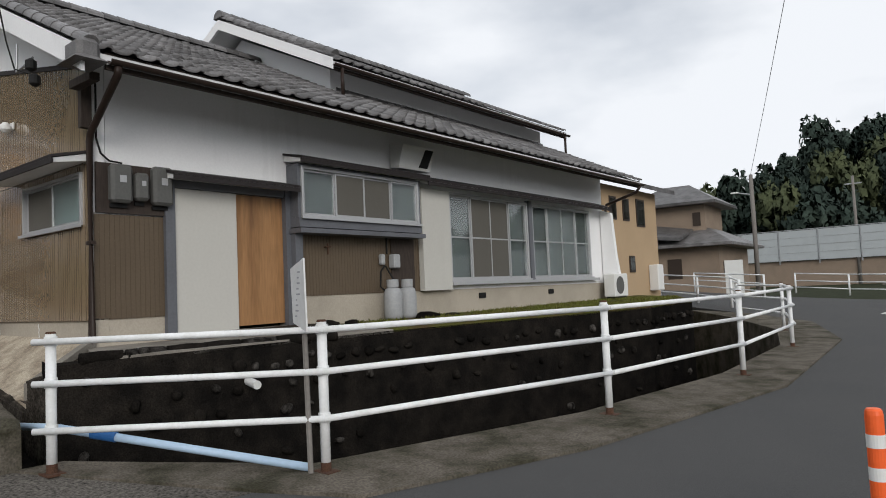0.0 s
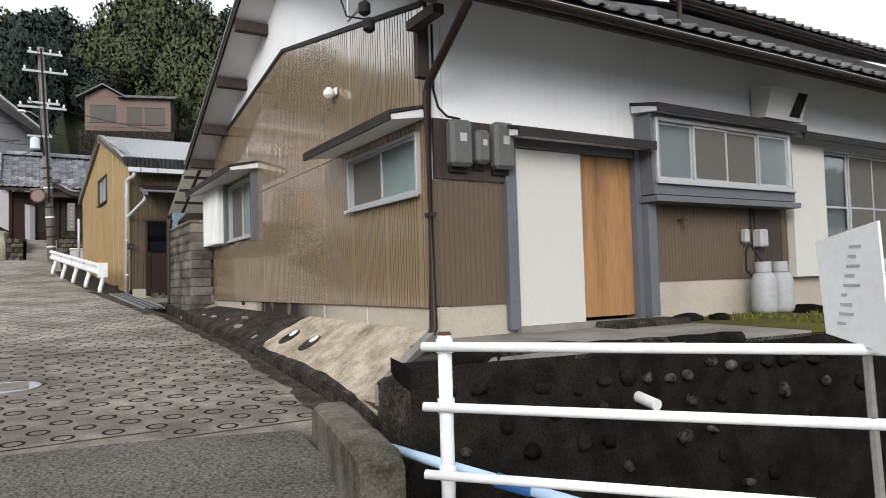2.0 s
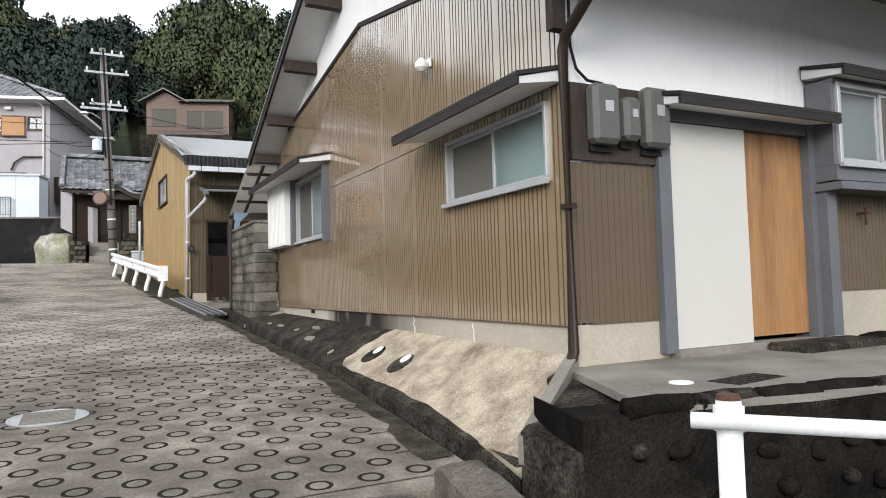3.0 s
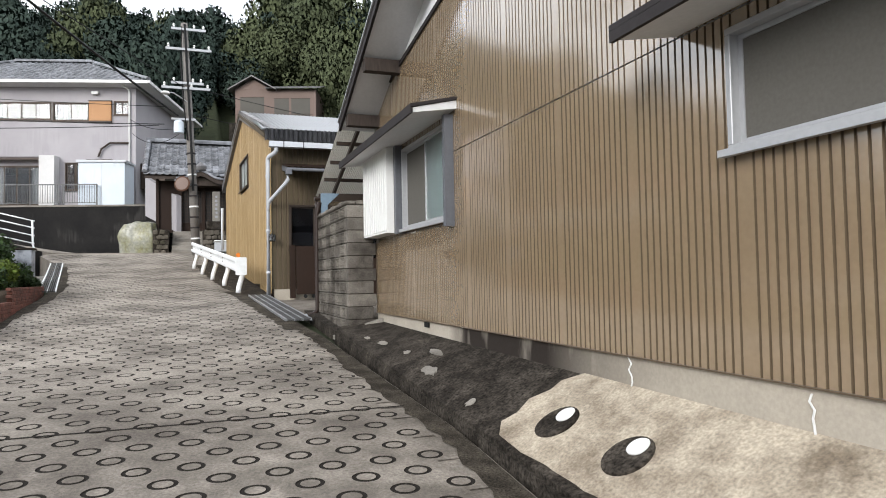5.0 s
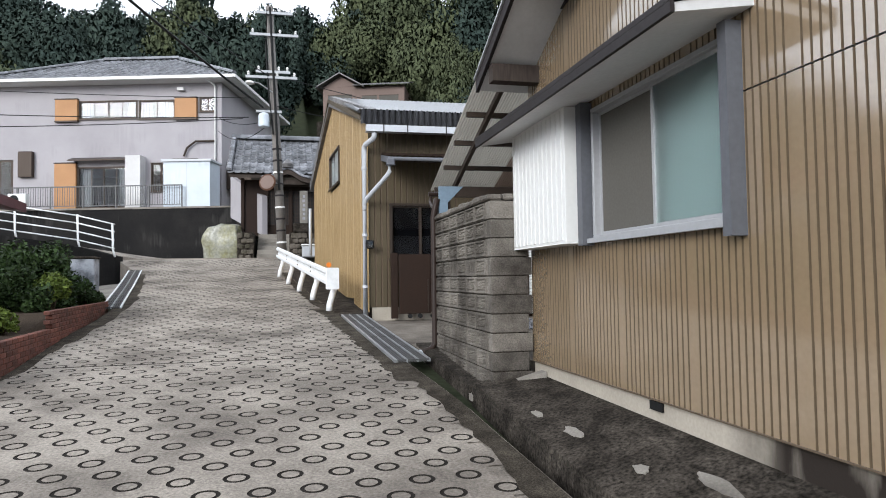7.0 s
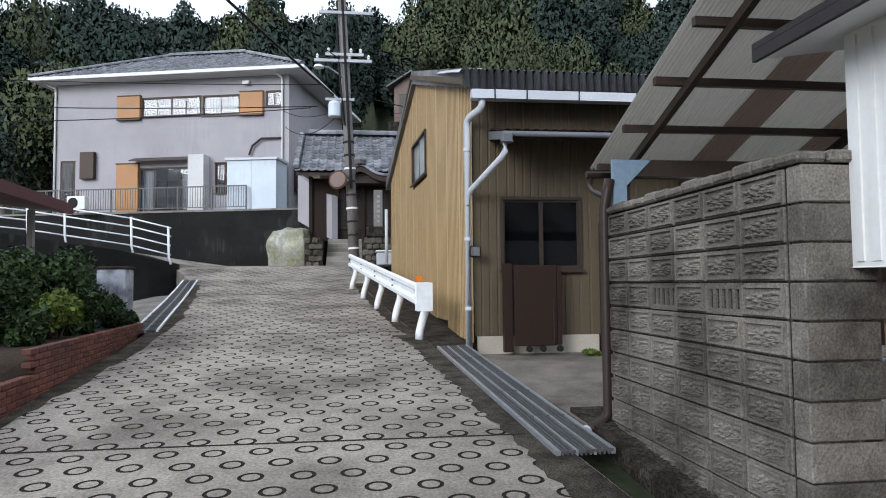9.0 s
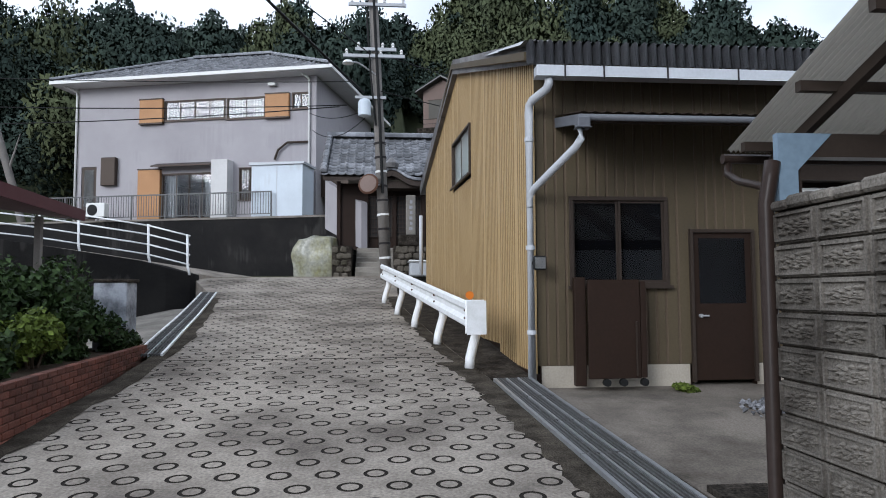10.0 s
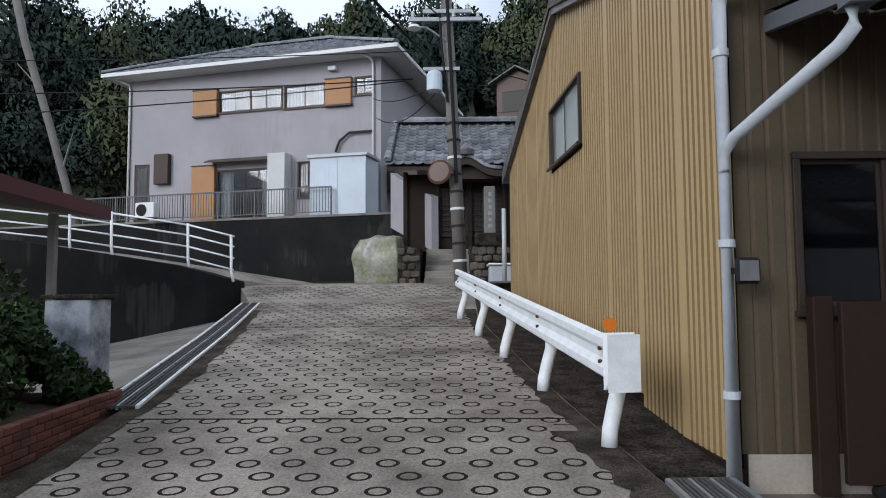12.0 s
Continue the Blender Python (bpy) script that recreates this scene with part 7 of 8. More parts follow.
# ---- utility pole and wires ----
upole = thing("utility_pole", pose(-35.8, 1.05, 2.9), "banded grey concrete utility pole with transformer", "utility pole")
part("shaft", rod(bmesh.new(), (0, 0, 0), (0, -0.42, 9.2), 0.17, 0.13, 18), POLE, upole, smooth=True)
for i in range(9):
    z = 0.6 + i * 0.42
    part("band", rod(bmesh.new(), (0, -0.0457 * z, z), (0, -0.0457 * z - 0.003, z + 0.06), 0.176, 0.176, 16), DARK_METAL if i % 3 else PALE_PLASTIC, upole)
for z, y0, y1 in ((6.55, -1.25, 0.55), (6.75, -0.9, 0.3), (8.1, -1.1, 0.6), (8.9, -0.9, 0.4)):
    part("cross_arm", box(0.14, 0.22, y0, y1, z - 0.04, z + 0.05), STEEL, upole)
    for y in (y0 + 0.1, (y0 + y1) / 2 + 0.2, y1 - 0.1):
        part("insulator", lathe(bmesh.new(), [(0.02, 0), (0.05, 0.03), (0.03, 0.07), (0.055, 0.1), (0.02, 0.16)], 10, (0.18, y, z + 0.05)), PALE_PLASTIC, upole)
part("transformer", lathe(bmesh.new(), [(0.10, 0), (0.19, 0.03), (0.19, 0.42), (0.15, 0.5), (0.05, 0.54)], 16, (0.25, -0.62, 4.72)), SHED_WHITE, upole, "pale grey transformer can", smooth=False)
part("transformer_arm", box(0.1, 0.2, -0.9, 0.0, 5.28, 5.36), STEEL, upole)
part("lamp_head", lathe(bmesh.new(), [(0.05, 0), (0.17, 0.04), (0.12, 0.12), (0.03, 0.14)], 14, (0.4, -1.1, 6.2)), PALE_PLASTIC, upole)
part("lamp_arm", tube(bmesh.new(), [(0.1, -0.25, 6.0), (0.3, -0.8, 6.3), (0.4, -1.05, 6.3)], 0.025, 8), STEEL, upole)
part("riser_cable", tube(bmesh.new(), [(0.2, -0.1, 2.5), (0.24, -0.2, 5.0), (0.2, -0.3, 7.0), (0.2, -0.4, 9.1)], 0.045, 8), BLACK, upole)
part("riser_cable", tube(bmesh.new(), [(0.16, -0.3, 4.5), (0.2, -0.45, 6.0), (0.18, -0.55, 7.6), (0.2, -0.5, 9.0)], 0.03, 8), BLACK, upole)
mirror = thing("traffic_mirror", pose(-35.55, 0.55, 5.35, 0, 0, -20), "faded round traffic mirror with an orange rim", "mirror")
part("rim", lathe(bmesh.new(), [(0.30, 0), (0.31, 0.03), (0.26, 0.06)], 24), RUST, mirror).matrix_basis = pose(0, 0, 0.3, 0, 80, 0)
part("back", lathe(bmesh.new(), [(0.27, 0.0), (0.25, 0.062), (0.1, 0.075)], 24), PINKISH, mirror).matrix_basis = pose(0.004, 0, 0.3, 0, 80, 0)
part("bracket", box(-0.2, 0.0, -0.02, 0.3, 0.26, 0.3), STEEL, mirror)


def wire(a, b, sag, r=0.012, label="thin black overhead cable"):
    a, b = Vector(a), Vector(b)
    pts = [a.lerp(b, i / 24) + Vector((0, 0, -4 * sag * (i / 24) * (1 - i / 24))) for i in range(25)]
    w = thing("overhead_wire", Matrix.Translation(a), label, "wire", "overhead wires")
    part("cable", tube(bmesh.new(), [p - a for p in pts], r, 6), BLACK, w, smooth=True)


wire((-35.6, 0.4, 8.35), (8.0, -12.0, 11.4), 0.9, 0.035, "thick black overhead cable")
wire((-35.7, -0.1, 8.0), (-37.5, -34.0, 9.6), 0.7, 0.016)
wire((-35.7, -0.3, 7.95), (-39.0, -34.0, 9.0), 0.9, 0.016)
wire((-35.7, 0.0, 8.7), (-36.5, -34.0, 10.2), 0.6, 0.012)
wire((-35.6, 0.6, 9.5), (6.0, -20.0, 13.5), 0.8, 0.016)
wire((-35.6, 0.9, 9.5), (-70.0, 30.0, 16.0), 0.8, 0.014)
wire((-35.6, 0.9, 8.4), (-62.0, 30.0, 12.5), 0.8, 0.014)
wire((-35.7, 0.5, 7.9), (-43.8, -2.0, 9.9), 0.25, 0.014)
wire((-35.7, 0.5, 7.7), (-43.8, -1.9, 9.2), 0.45, 0.014)

# ---- white railing of the upper lane ----
ur = thing("lane_railing", pose(-36.4, -4.7, 3.2), "white four-bar pipe railing with bent posts", "railing")
UP = [(0.15, 0.0), (0.0, -1.15), (0.0, -3.1), (-0.05, -4.2), (-0.1, -6.3), (-0.15, -8.6), (-0.2, -12)]


def uz(y):
    return upper(-36.5, y - 4.7) - 3.2


for x, y in UP:
    z = uz(y)
    part("post", tube(bmesh.new(), [(x + 0.14, y + 0.12, z - 0.05), (x + 0.03, y + 0.03, z + 0.2), (x, y, z + 1.12)], 0.035, 10), WHITE_PAINT, ur, smooth=True)
for h in (0.24, 0.53, 0.82, 1.08):
    for (xa, ya), (xb, yb) in zip(UP, UP[1:]):
        part("rail", rod(bmesh.new(), (xa, ya + (0.08 if ya == 0 else 0), uz(ya) + h), (xb, yb, uz(yb) + h), 0.024, seg=10), WHITE_PAINT, ur, smooth=True)
tagged(part("retaining_wall", slab([(-36.25, -4.6), (-36.0, -5.2), (-36.3, -9), (-36.7, -40), (-36.95, -40), (-36.58, -9), (-36.3, -5.2), (-36.45, -4.4)], lambda x, y: upper(x, y) + 0.03, 3.5, 2.0), BLACK_WALL), "black-stained retaining wall under the upper lane", "retaining wall", kind="structure")
# low drive beside the lane
tagged(part("drive", slab([(-26.5, -2.75), (-33.9, -3.75), (-36.0, -5.0), (-36.3, -14), (-20, -14), (-20, -6), (-26.4, -4.2)], lambda x, y: 1.42 + max(0.0, (-27 - x)) * 0.115 * max(0.0, 1 + (y + 3.2) / 5), 0.4, 1.0), CONC), "grey concrete drive below the lane", "paving", kind="structure")

# ---- planter with brick edging, shrubs, pillar ----
bed = thing("brick_planter", pose(-26.2, -2.4, 1.3), "red brick planter edging filled with soil", "planter")
bm = box(0, 0.205, 0, 0.09, 0, 0.056)
bmesh.ops.bevel(bm, geom=bm.edges[:], offset=0.006, segments=1, affect="EDGES")
brick = mesh_of("brick", bm, BRICK)
a0, a1 = Vector((-26.2, -2.52, 0)), Vector((-18.2, -1.9, 0))
dirv = (a1 - a0).normalized()
rotb = math.degrees(math.atan2(dirv.y, dirv.x))
nb = int((a1 - a0).length / 0.217)
for r in range(9):
    for i in range(nb):
        p = a0 + dirv * (i * 0.217 + (0.108 if r % 2 else 0))
        topz = 1.80 if p.x < -21.4 else 1.55
        z = topz - 0.064 * (r + 1)
        if p.x > -26.1 and z > level(p.x, 0) - 0.08:
            piece("brick", brick, bed, Matrix.Translation((p.x + 26.2, p.y + 2.4, z - 1.3)) @ pose(0, 0, 0, 0, 0, rotb))
part("mortar_core", extr(bmesh.new(), [(0.12, -0.106, -0.3), (7.9, 0.497, -0.5), (7.9, 0.497, 0.235), (4.8, 0.257, 0.235), (4.8, 0.257, 0.485), (0.12, -0.106, 0.485)], (-0.005, 0.07, 0)), MORTAR, bed)
part("soil", slab([(0.0, -0.7), (0.72, -0.6), (0.75, -0.05), (4.8, 0.26), (4.85, 0.265), (7.9, 0.5), (7.9, -3.5), (0.0, -2.2)], lambda x, y: 0.44 if x < 4.83 else 0.19, 0.5, 0.5), SOIL, bed)
pil = thing("gate_pillar", pose(-26.05, -2.95, 1.45), "weathered grey-white plastered gate pillar with a dark cap", "pillar")
part("shaft", box(-0.2, 0.2, -0.15, 0.30, 0, 1.22), mat("mouldy_white_plaster", (0.38, 0.40, 0.44), 0.85, second=(0.06, 0.065, 0.075), patch=0.95, patch_scale=3.4, vary=0.1), pil, bevel=0.01)
part("cap", box(-0.225, 0.225, -0.18, 0.33, 1.224, 1.27), DARK_SLAB, pil, bevel=0.01)


def shrub(x, y, z, r, material, label, n=900, size=0.06, squash=0.8, seed=1, lumps=9):
    s = thing("shrub", pose(x, y, z), label, "shrub", "garden shrubs")
    v, f, _ = leaf_cloud(r, n, size, seed, squash, lumps)
    v[:, 2] += r * squash * 0.75
    solid("crown", v.tolist(), f.tolist(), [material], s)
    r3 = random.Random(seed)
    for k in range(4):
        a = r3.uniform(0, 6.28)
        part("stem", rod(bmesh.new(), (0.04 * math.cos(a), 0.04 * math.sin(a), -0.02), (r * 0.5 * math.cos(a), r * 0.5 * math.sin(a), r * squash), 0.018, 0.008, 6), BARK, s)


for k, (x, y, z, r, mt, sq) in enumerate((
        (-25.2, -3.7, 1.62, 0.75, SHRUB, 0.85), (-24.3, -3.9, 1.6, 0.85, SHRUB, 0.85), (-23.3, -4.1, 1.6, 0.85, SHRUB, 0.8), (-22.2, -4.4, 1.55, 0.9, SHRUB, 0.8),
        (-25.6, -4.6, 1.7, 0.9, SHRUB_Y, 0.9), (-24.6, -5.1, 1.75, 0.95, SHRUB_Y, 0.9), (-24.9, -3.0, 1.58, 0.42, SHRUB, 0.8), (-23.9, -2.95, 1.58, 0.45, SHRUB, 0.9),
        (-23.0, -3.1, 1.45, 0.40, SHRUB, 0.9), (-21.8, -3.2, 1.42, 0.35, SHRUB_Y, 0.7), (-21.0, -3.6, 1.42, 0.5, SHRUB, 0.8), (-25.75, -2.7, 1.6, 0.28, SHRUB, 0.9), (-20.2, -4.4, 1.42, 0.8, SHRUB, 0.85),
        (-25.1, -3.35, 1.9, 0.7, SHRUB, 0.85), (-24.2, -3.3, 1.9, 0.75, SHRUB, 0.85), (-23.2, -3.35, 1.8, 0.75, SHRUB, 0.85), (-22.2, -3.5, 1.7, 0.7, SHRUB, 0.9), (-24.5, -2.75, 1.72, 0.4, SHRUB, 1.0), (-23.4, -2.7, 1.72, 0.42, SHRUB_Y, 1.0), (-22.4, -2.7, 1.7, 0.34, SHRUB, 0.9), (-21.0, -2.6, 1.5, 0.3, SHRUB_Y, 0.8), (-19.8, -2.7, 1.45, 0.36, SHRUB, 0.9),
        (-26.0, -3.7, 1.75, 0.62, SHRUB, 0.95), (-25.5, -2.72, 1.75, 0.34, SHRUB, 0.9), (-25.6, -3.2, 1.8, 0.42, SHRUB, 1.0), (-26.6, -4.4, 1.6, 0.8, SHRUB_Y, 0.9))):
    shrub(x, y, z, r, mt, "clipped dark green hedge shrub" if r > 0.7 and mt is SHRUB else "loose leafy green garden shrub", n=int(3600 * r), size=0.036 if r < 0.6 else 0.042, squash=sq, seed=20 + k)
cp = thing("carport", pose(-33.0, -7.3, 1.4), "open carport with a maroon sheet roof", "carport")
part("roof", extr(bmesh.new(), [(-1.2, 0.6, 3.0), (7.5, 1.3, 3.0), (7.5, 1.3, 3.28), (-1.2, 0.6, 3.28)], (0.6, -6.5, 0.9)), MAROON, cp)
for x in (0.0, 6.0):
    part("post", box(x, x + 0.14, 0.0 + 0.07 * x, 0.14 + 0.07 * x, 0, 2.98), POLE, cp)

# ---- brown house up on the hillside ----
hh = thing("hillside_house", pose(-74.0, 4.6, 16.6, 0, 0, 72) @ Matrix.Diagonal((0.8, 0.8, 0.8, 1)), "rosy brown two-storey house high on the wooded slope", "house")
part("wall", box(0, 9.5, 0, 7, 0, 4.2), PINKISH, hh)
part("gable", extr(bmesh.new(), [(0.0, -0.02, 4.2), (4.2, -0.02, 4.2), (2.1, -0.02, 5.4)], (0, 6, 0)), PINKISH, hh)
bm = bmesh.new()
extr(bm, [(-0.7, -0.8, 3.95), (2.1, -0.8, 5.55), (2.1, -0.8, 5.7), (-0.7, -0.8, 4.1)], (0, 8.5, 0))
extr(bm, [(4.9, -0.8, 3.95), (2.1, -0.8, 5.55), (2.1, -0.8, 5.7), (4.9, -0.8, 4.1)], (0, 8.5, 0))
part("roof", bm, TILE, hh)
part("side_roof", extr(bmesh.new(), [(3.6, -0.7, 4.1), (10.2, -0.7, 4.1), (10.2, 3.2, 5.3), (3.6, 3.2, 5.3)], (0, 0.1, 0.15)), TILE, hh)
for xa, xb, za, zb in ((0.6, 3.4, 1.2, 3.2), (4.6, 6.3, 1.0, 3.0), (6.6, 8.8, 1.0, 3.0)):
    part("window", box(xa, xb, -0.05, -0.004, za, zb), SCREEN, hh, "dim shuttered window")
    part("window_sill", box(xa - 0.05, xb + 0.05, -0.09, -0.06, za - 0.06, za), BRONZE, hh)
    part("window_head", box(xa - 0.05, xb + 0.05, -0.09, -0.06, zb, zb + 0.06), BRONZE, hh)
part("balcony_rail", bx(box(0.2, 9.3, -0.9, -0.86, 0.9, 0.96), 0.2, 9.3, -0.9, -0.86, 0.4, 0.44), BRONZE, hh)
part("plinth", box(-0.5, 10, -1.0, 7, -5, -0.01), DARK_SLAB, hh)

# ---- houses and noise barrier down the road ----
tan = thing("tan_house", pose(-9.2, 19.6, 0.6), "tan stucco two-storey house with a low tiled roof", "house")
part("wall", box(-6, 0, 0, 4.4, 0, 4.0), WARM_STUCCO, tan)
part("roof", extr(bmesh.new(), [(0.55, -0.5, 3.95), (-3, -0.5, 5.2), (-6.5, -0.5, 3.95), (-6.5, -0.5, 4.1), (-3, -0.5, 5.4), (0.55, -0.5, 4.1)], (0, 5.4, 0)), TILE, tan)
for y, z, w, h in ((0.5, 2.9, 0.5, 0.75), (1.5, 2.9, 0.5, 0.75), (2.6, 2.75, 0.7, 0.95), (1.8, 1.2, 0.45, 0.55)):
    part("window", box(0.004, 0.03, y, y + w, z, z + h), BRONZE, tan, "dark framed window")
    part("pane", box(0.031, 0.035, y + 0.06, y + w - 0.06, z + 0.06, z + h - 0.06), CLEAR, tan)
part("gas_heater", box(0.004, 0.35, 3.4, 3.9, 0.55, 1.45), PALE_PLASTIC, tan, bevel=0.03)
part("plinth", box(-6.1, 0.02, -0.02, 4.42, -0.5, 0.35), CONC, tan)
hd = thing("hip_roofed_house", pose(-13.0, 44.0, 0.3, 0, 0, 4), "brown-walled house with stacked grey hip roofs", "house")


def hip(bm, x0, x1, y0, y1, z, rise, inset, thick=0.18):
    b = [bm.verts.new(p) for p in ((x0, y0, z), (x1, y0, z), (x1, y1, z), (x0, y1, z))]
    m = [bm.verts.new(p) for p in ((x0, y0, z + thick), (x1, y0, z + thick), (x1, y1, z + thick), (x0, y1, z + thick))]
    t = [bm.verts.new(p) for p in ((x0 + inset, (y0 + y1) / 2 - 0.1, z + rise), (x1 - inset, (y0 + y1) / 2 - 0.1, z + rise))]
    bm.faces.new(b)
    for i in range(4):
        j = (i + 1) % 4
        bm.faces.new((b[i], b[j], m[j], m[i]))
    bm.faces.new((m[0], m[1], t[1], t[0]))
    bm.faces.new((m[2], m[3], t[0], t[1]))
    bm.faces.new((m[1], m[2], t[1]))
    bm.faces.new((m[3], m[0], t[0]))
    return bm


part("wall", box(-6.5, 0, 0, 9, 0, 3.3), DIM_STUCCO, hd)
part("roof", hip(bmesh.new(), -7.4, 1.0, -1.0, 10, 3.2, 1.9, 3.2), TILE, hd)
part("upper_wall", box(-6.0, -1.2, 2.2, 7, 4.2, 6.2), DIM_STUCCO, hd)
part("upper_roof", hip(bmesh.new(), -6.9, -0.3, 1.3, 8, 6.1, 1.7, 2.4), TILE, hd)
part("lean_roof", extr(bmesh.new(), [(-7.4, -1.2, 4.2), (-2.0, -1.2, 3.6), (-2.0, 2, 4.3), (-7.4, 2, 5.2)], (0, 0.02, 0.2)), TILE, hd)
for x, z, w, h in ((-4.9, 1.4, 0.6, 1.1), (-3.2, 0.6, 0.9, 1.9), (-2.0, 4.7, 0.5, 0.9)):
    part("window", box(x, x + w, -0.04 if z < 4 else 2.15, -0.004 if z < 4 else 2.19, z, z + h), BRONZE, hd, "dark framed window")
for y, z, w, h in ((1.0, 1.4, 0.6, 0.8), (2.6, 1.4, 0.8, 0.9), (4.4, 1.2, 0.8, 1.2)):
    part("window", box(0.004, 0.04, y, y + w, z, z + h), BRONZE, hd)
part("low_fence_wall", box(-9, 0.5, -2.0, -1.8, 0, 1.2), DIM_STUCCO, hd)
part("wall_plate", box(0.6, 1.6, -1.5, -1.3, 0, 2.2), PALE_PLASTIC, hd)
# noise barrier on an embankment
nbz = thing("noise_barrier", pose(-34.0, 84.0, 0.0, 0, 0, -3), "long translucent grey noise barrier on a wall", "barrier")
part("embankment", box(0, 80, 0.3, 6, -0.5, 2.9), DIM_STUCCO, nbz)
panel = mesh_of("panel", box(0.06, 3.9, -0.03, 0.03, 0, 0.78), BARRIER)
for i in range(20):
    for r in range(4):
        piece("panel", panel, nbz, pose(i * 4.0, 0, 3.0 + r * 0.83))
    part("post", box(i * 4.0 - 0.06, i * 4.0 + 0.06, -0.1, 0.1, 2.6, 6.4), STEEL, nbz)
part("cap", box(0, 80, -0.06, 0.06, 6.32, 6.4), STEEL, nbz)
for r in range(4):
    part("beam", box(0, 80, -0.05, 0.05, 2.95 + r * 0.83, 2.995 + r * 0.83), STEEL, nbz)
stair = thing("bank_stairs", pose(-8.0, 78.0, 0.1, 0, 0, -20), "pale concrete stairs up the embankment", "stairs")
for i in range(12):
    part("step", box(0.3 * i, 0.3 * i + 0.32, 0, 1.4, 0, 0.2 * (i + 1)), CONC, stair)
for x, y, h, nm in ((-12.3, 50.0, 8.4, "street_lamp"), (-10.4, 83.0, 11.5, "utility_pole")):
    pl = thing(nm, pose(x, y, 0.1), "tall pale concrete roadside pole", "pole")
    part("shaft", rod(bmesh.new(), (0, 0, 0), (0, 0, h), 0.17, 0.13, 12), POLE, pl, smooth=True)
    if nm == "street_lamp":
        part("lamp_arm", rod(bmesh.new(), (0, 0, h - 1.4), (-0.9, -0.3, h - 1.2), 0.04, seg=8), STEEL, pl)
        part("lamp_head", box(-1.3, -0.8, -0.42, -0.22, h - 1.24, h - 1.14), PALE_PLASTIC, pl, bevel=0.02)
    else:
        part("cross_arm", box(-0.8, 0.8, -0.06, 0.06, h - 0.9, h - 0.78), STEEL, pl)
wire((-12.3, 50, 8.5), (2.0, 8.0, 19.0), 0.4, 0.014)


def fence(name, pts, h, label):
    f = thing(name, pose(*pts[0], level(*pts[0])), label, "railing")
    o = Vector((*pts[0], level(*pts[0])))
    for x, y in pts:
        z = level(x, y)
        part("post", rod(bmesh.new(), Vector((x, y, z)) - o, Vector((x, y, z + h)) - o, 0.045, seg=10), WHITE_PAINT, f, smooth=True)
    for (xa, ya), (xb, yb) in zip(pts, pts[1:]):
        for hh_ in (h - 0.03, h * 0.62, h * 0.3):
            part("rail", rod(bmesh.new(), Vector((xa, ya, level(xa, ya) + hh_)) - o, Vector((xb, yb, level(xb, yb) + hh_)) - o, 0.028, seg=8), WHITE_PAINT, f, smooth=True)


fence("pipe_fence", [(-14.6, 33.0), (-11.6, 30.2), (-9.2, 28.0), (-7.2, 25.5), (-5.7, 21.0)], 1.1, "white pipe fence round the channel bend")
fence("pipe_fence", [(-12.8, 38.5), (-10.2, 36.0), (-8.0, 33.5)], 1.1, "white pipe fence beyond the bend")
fence("pipe_fence", [(-8.2, 41.0), (-5.5, 39.8), (-2.8, 38.6), (0.0, 37.4), (3.0, 36.2), (6, 35.2)], 1.1, "white pipe fence along the far roadside")

# ---- fittings on the brown house ----
for i, (y, w, h) in enumerate(((3.78, 0.26, 0.46), (4.08, 0.17, 0.34), (4.30, 0.26, 0.48))):
    mt = thing("electric_meter", pose(-8.025, y, 2.70 + (0.04 if i == 1 else 0)), "grey plastic electric meter box with a glass window", "meter", "meter boxes")
    part("case", box(0, 0.14, 0, w, 0, h), GREY_PLASTIC, mt, bevel=0.035)
    part("dial_window", box(0.141, 0.146, w * 0.36, w * 0.66, h * 0.52, h * 0.7), ALU, mt, "dull dial plate")
    part("base", box(-0.003, 0.03, 0.03, w - 0.03, -0.05, -0.002), BLACK, mt)
for i, y in enumerate((8.32, 8.68)):
    g = thing("gas_cylinder", pose(-7.72, y, 1.05), "grey domestic gas cylinder with a collar", "gas cylinder", "gas cylinders")
    part("tank", lathe(bmesh.new(), [(0.12, 0), (0.148, 0.03), (0.155, 0.08), (0.155, 0.40), (0.13, 0.5), (0.06, 0.54)], 22), GAS, g, smooth=True)
    part("collar", lathe(bmesh.new(), [(0.10, 0.53), (0.10, 0.66), (0.094, 0.66)], 18), GAS, g)
    part("foot_ring", lathe(bmesh.new(), [(0.125, -0.02), (0.125, 0.001)], 18), RUST, g)
reg = thing("gas_regulator", pose(-8.04, 8.3, 1.75), "white gas meter and regulator with black hoses", "gas meter")
part("meter", box(0.0, 0.15, 0.28, 0.44, 0.16, 0.40), GAS, reg, bevel=0.02)
part("regulator", box(0.0, 0.1, 0.03, 0.12, 0.22, 0.40), GAS, reg, bevel=0.02)
part("hose", tube(bmesh.new(), [(0.1, 0.08, 0.2), (0.16, -0.08, 0.1), (0.18, -0.12, -0.15), (0.25, -0.05, -0.25)], 0.015, 8), BLACK, reg, smooth=True)
part("hose", tube(bmesh.new(), [(0.1, 0.1, 0.2), (0.2, 0.15, 0.0), (0.28, 0.22, -0.15)], 0.015, 8), BLACK, reg, smooth=True)
part("pipe", tube(bmesh.new(), [(0.05, 0.2, 0.4), (0.05, 0.2, 0.75)], 0.015, 8), BLACK, reg)
part("back_plate", box(0.0, 0.012, 0.35, 0.95, -0.3, 0.75), DARK_WOOD, reg)
tap = thing("wall_tap", pose(-8.05, 7.15, 2.25), "small dark wall tap", "tap")
part("stem", rod(bmesh.new(), (0, 0, 0), (0.1, 0, 0), 0.012, seg=8), RUST, tap)
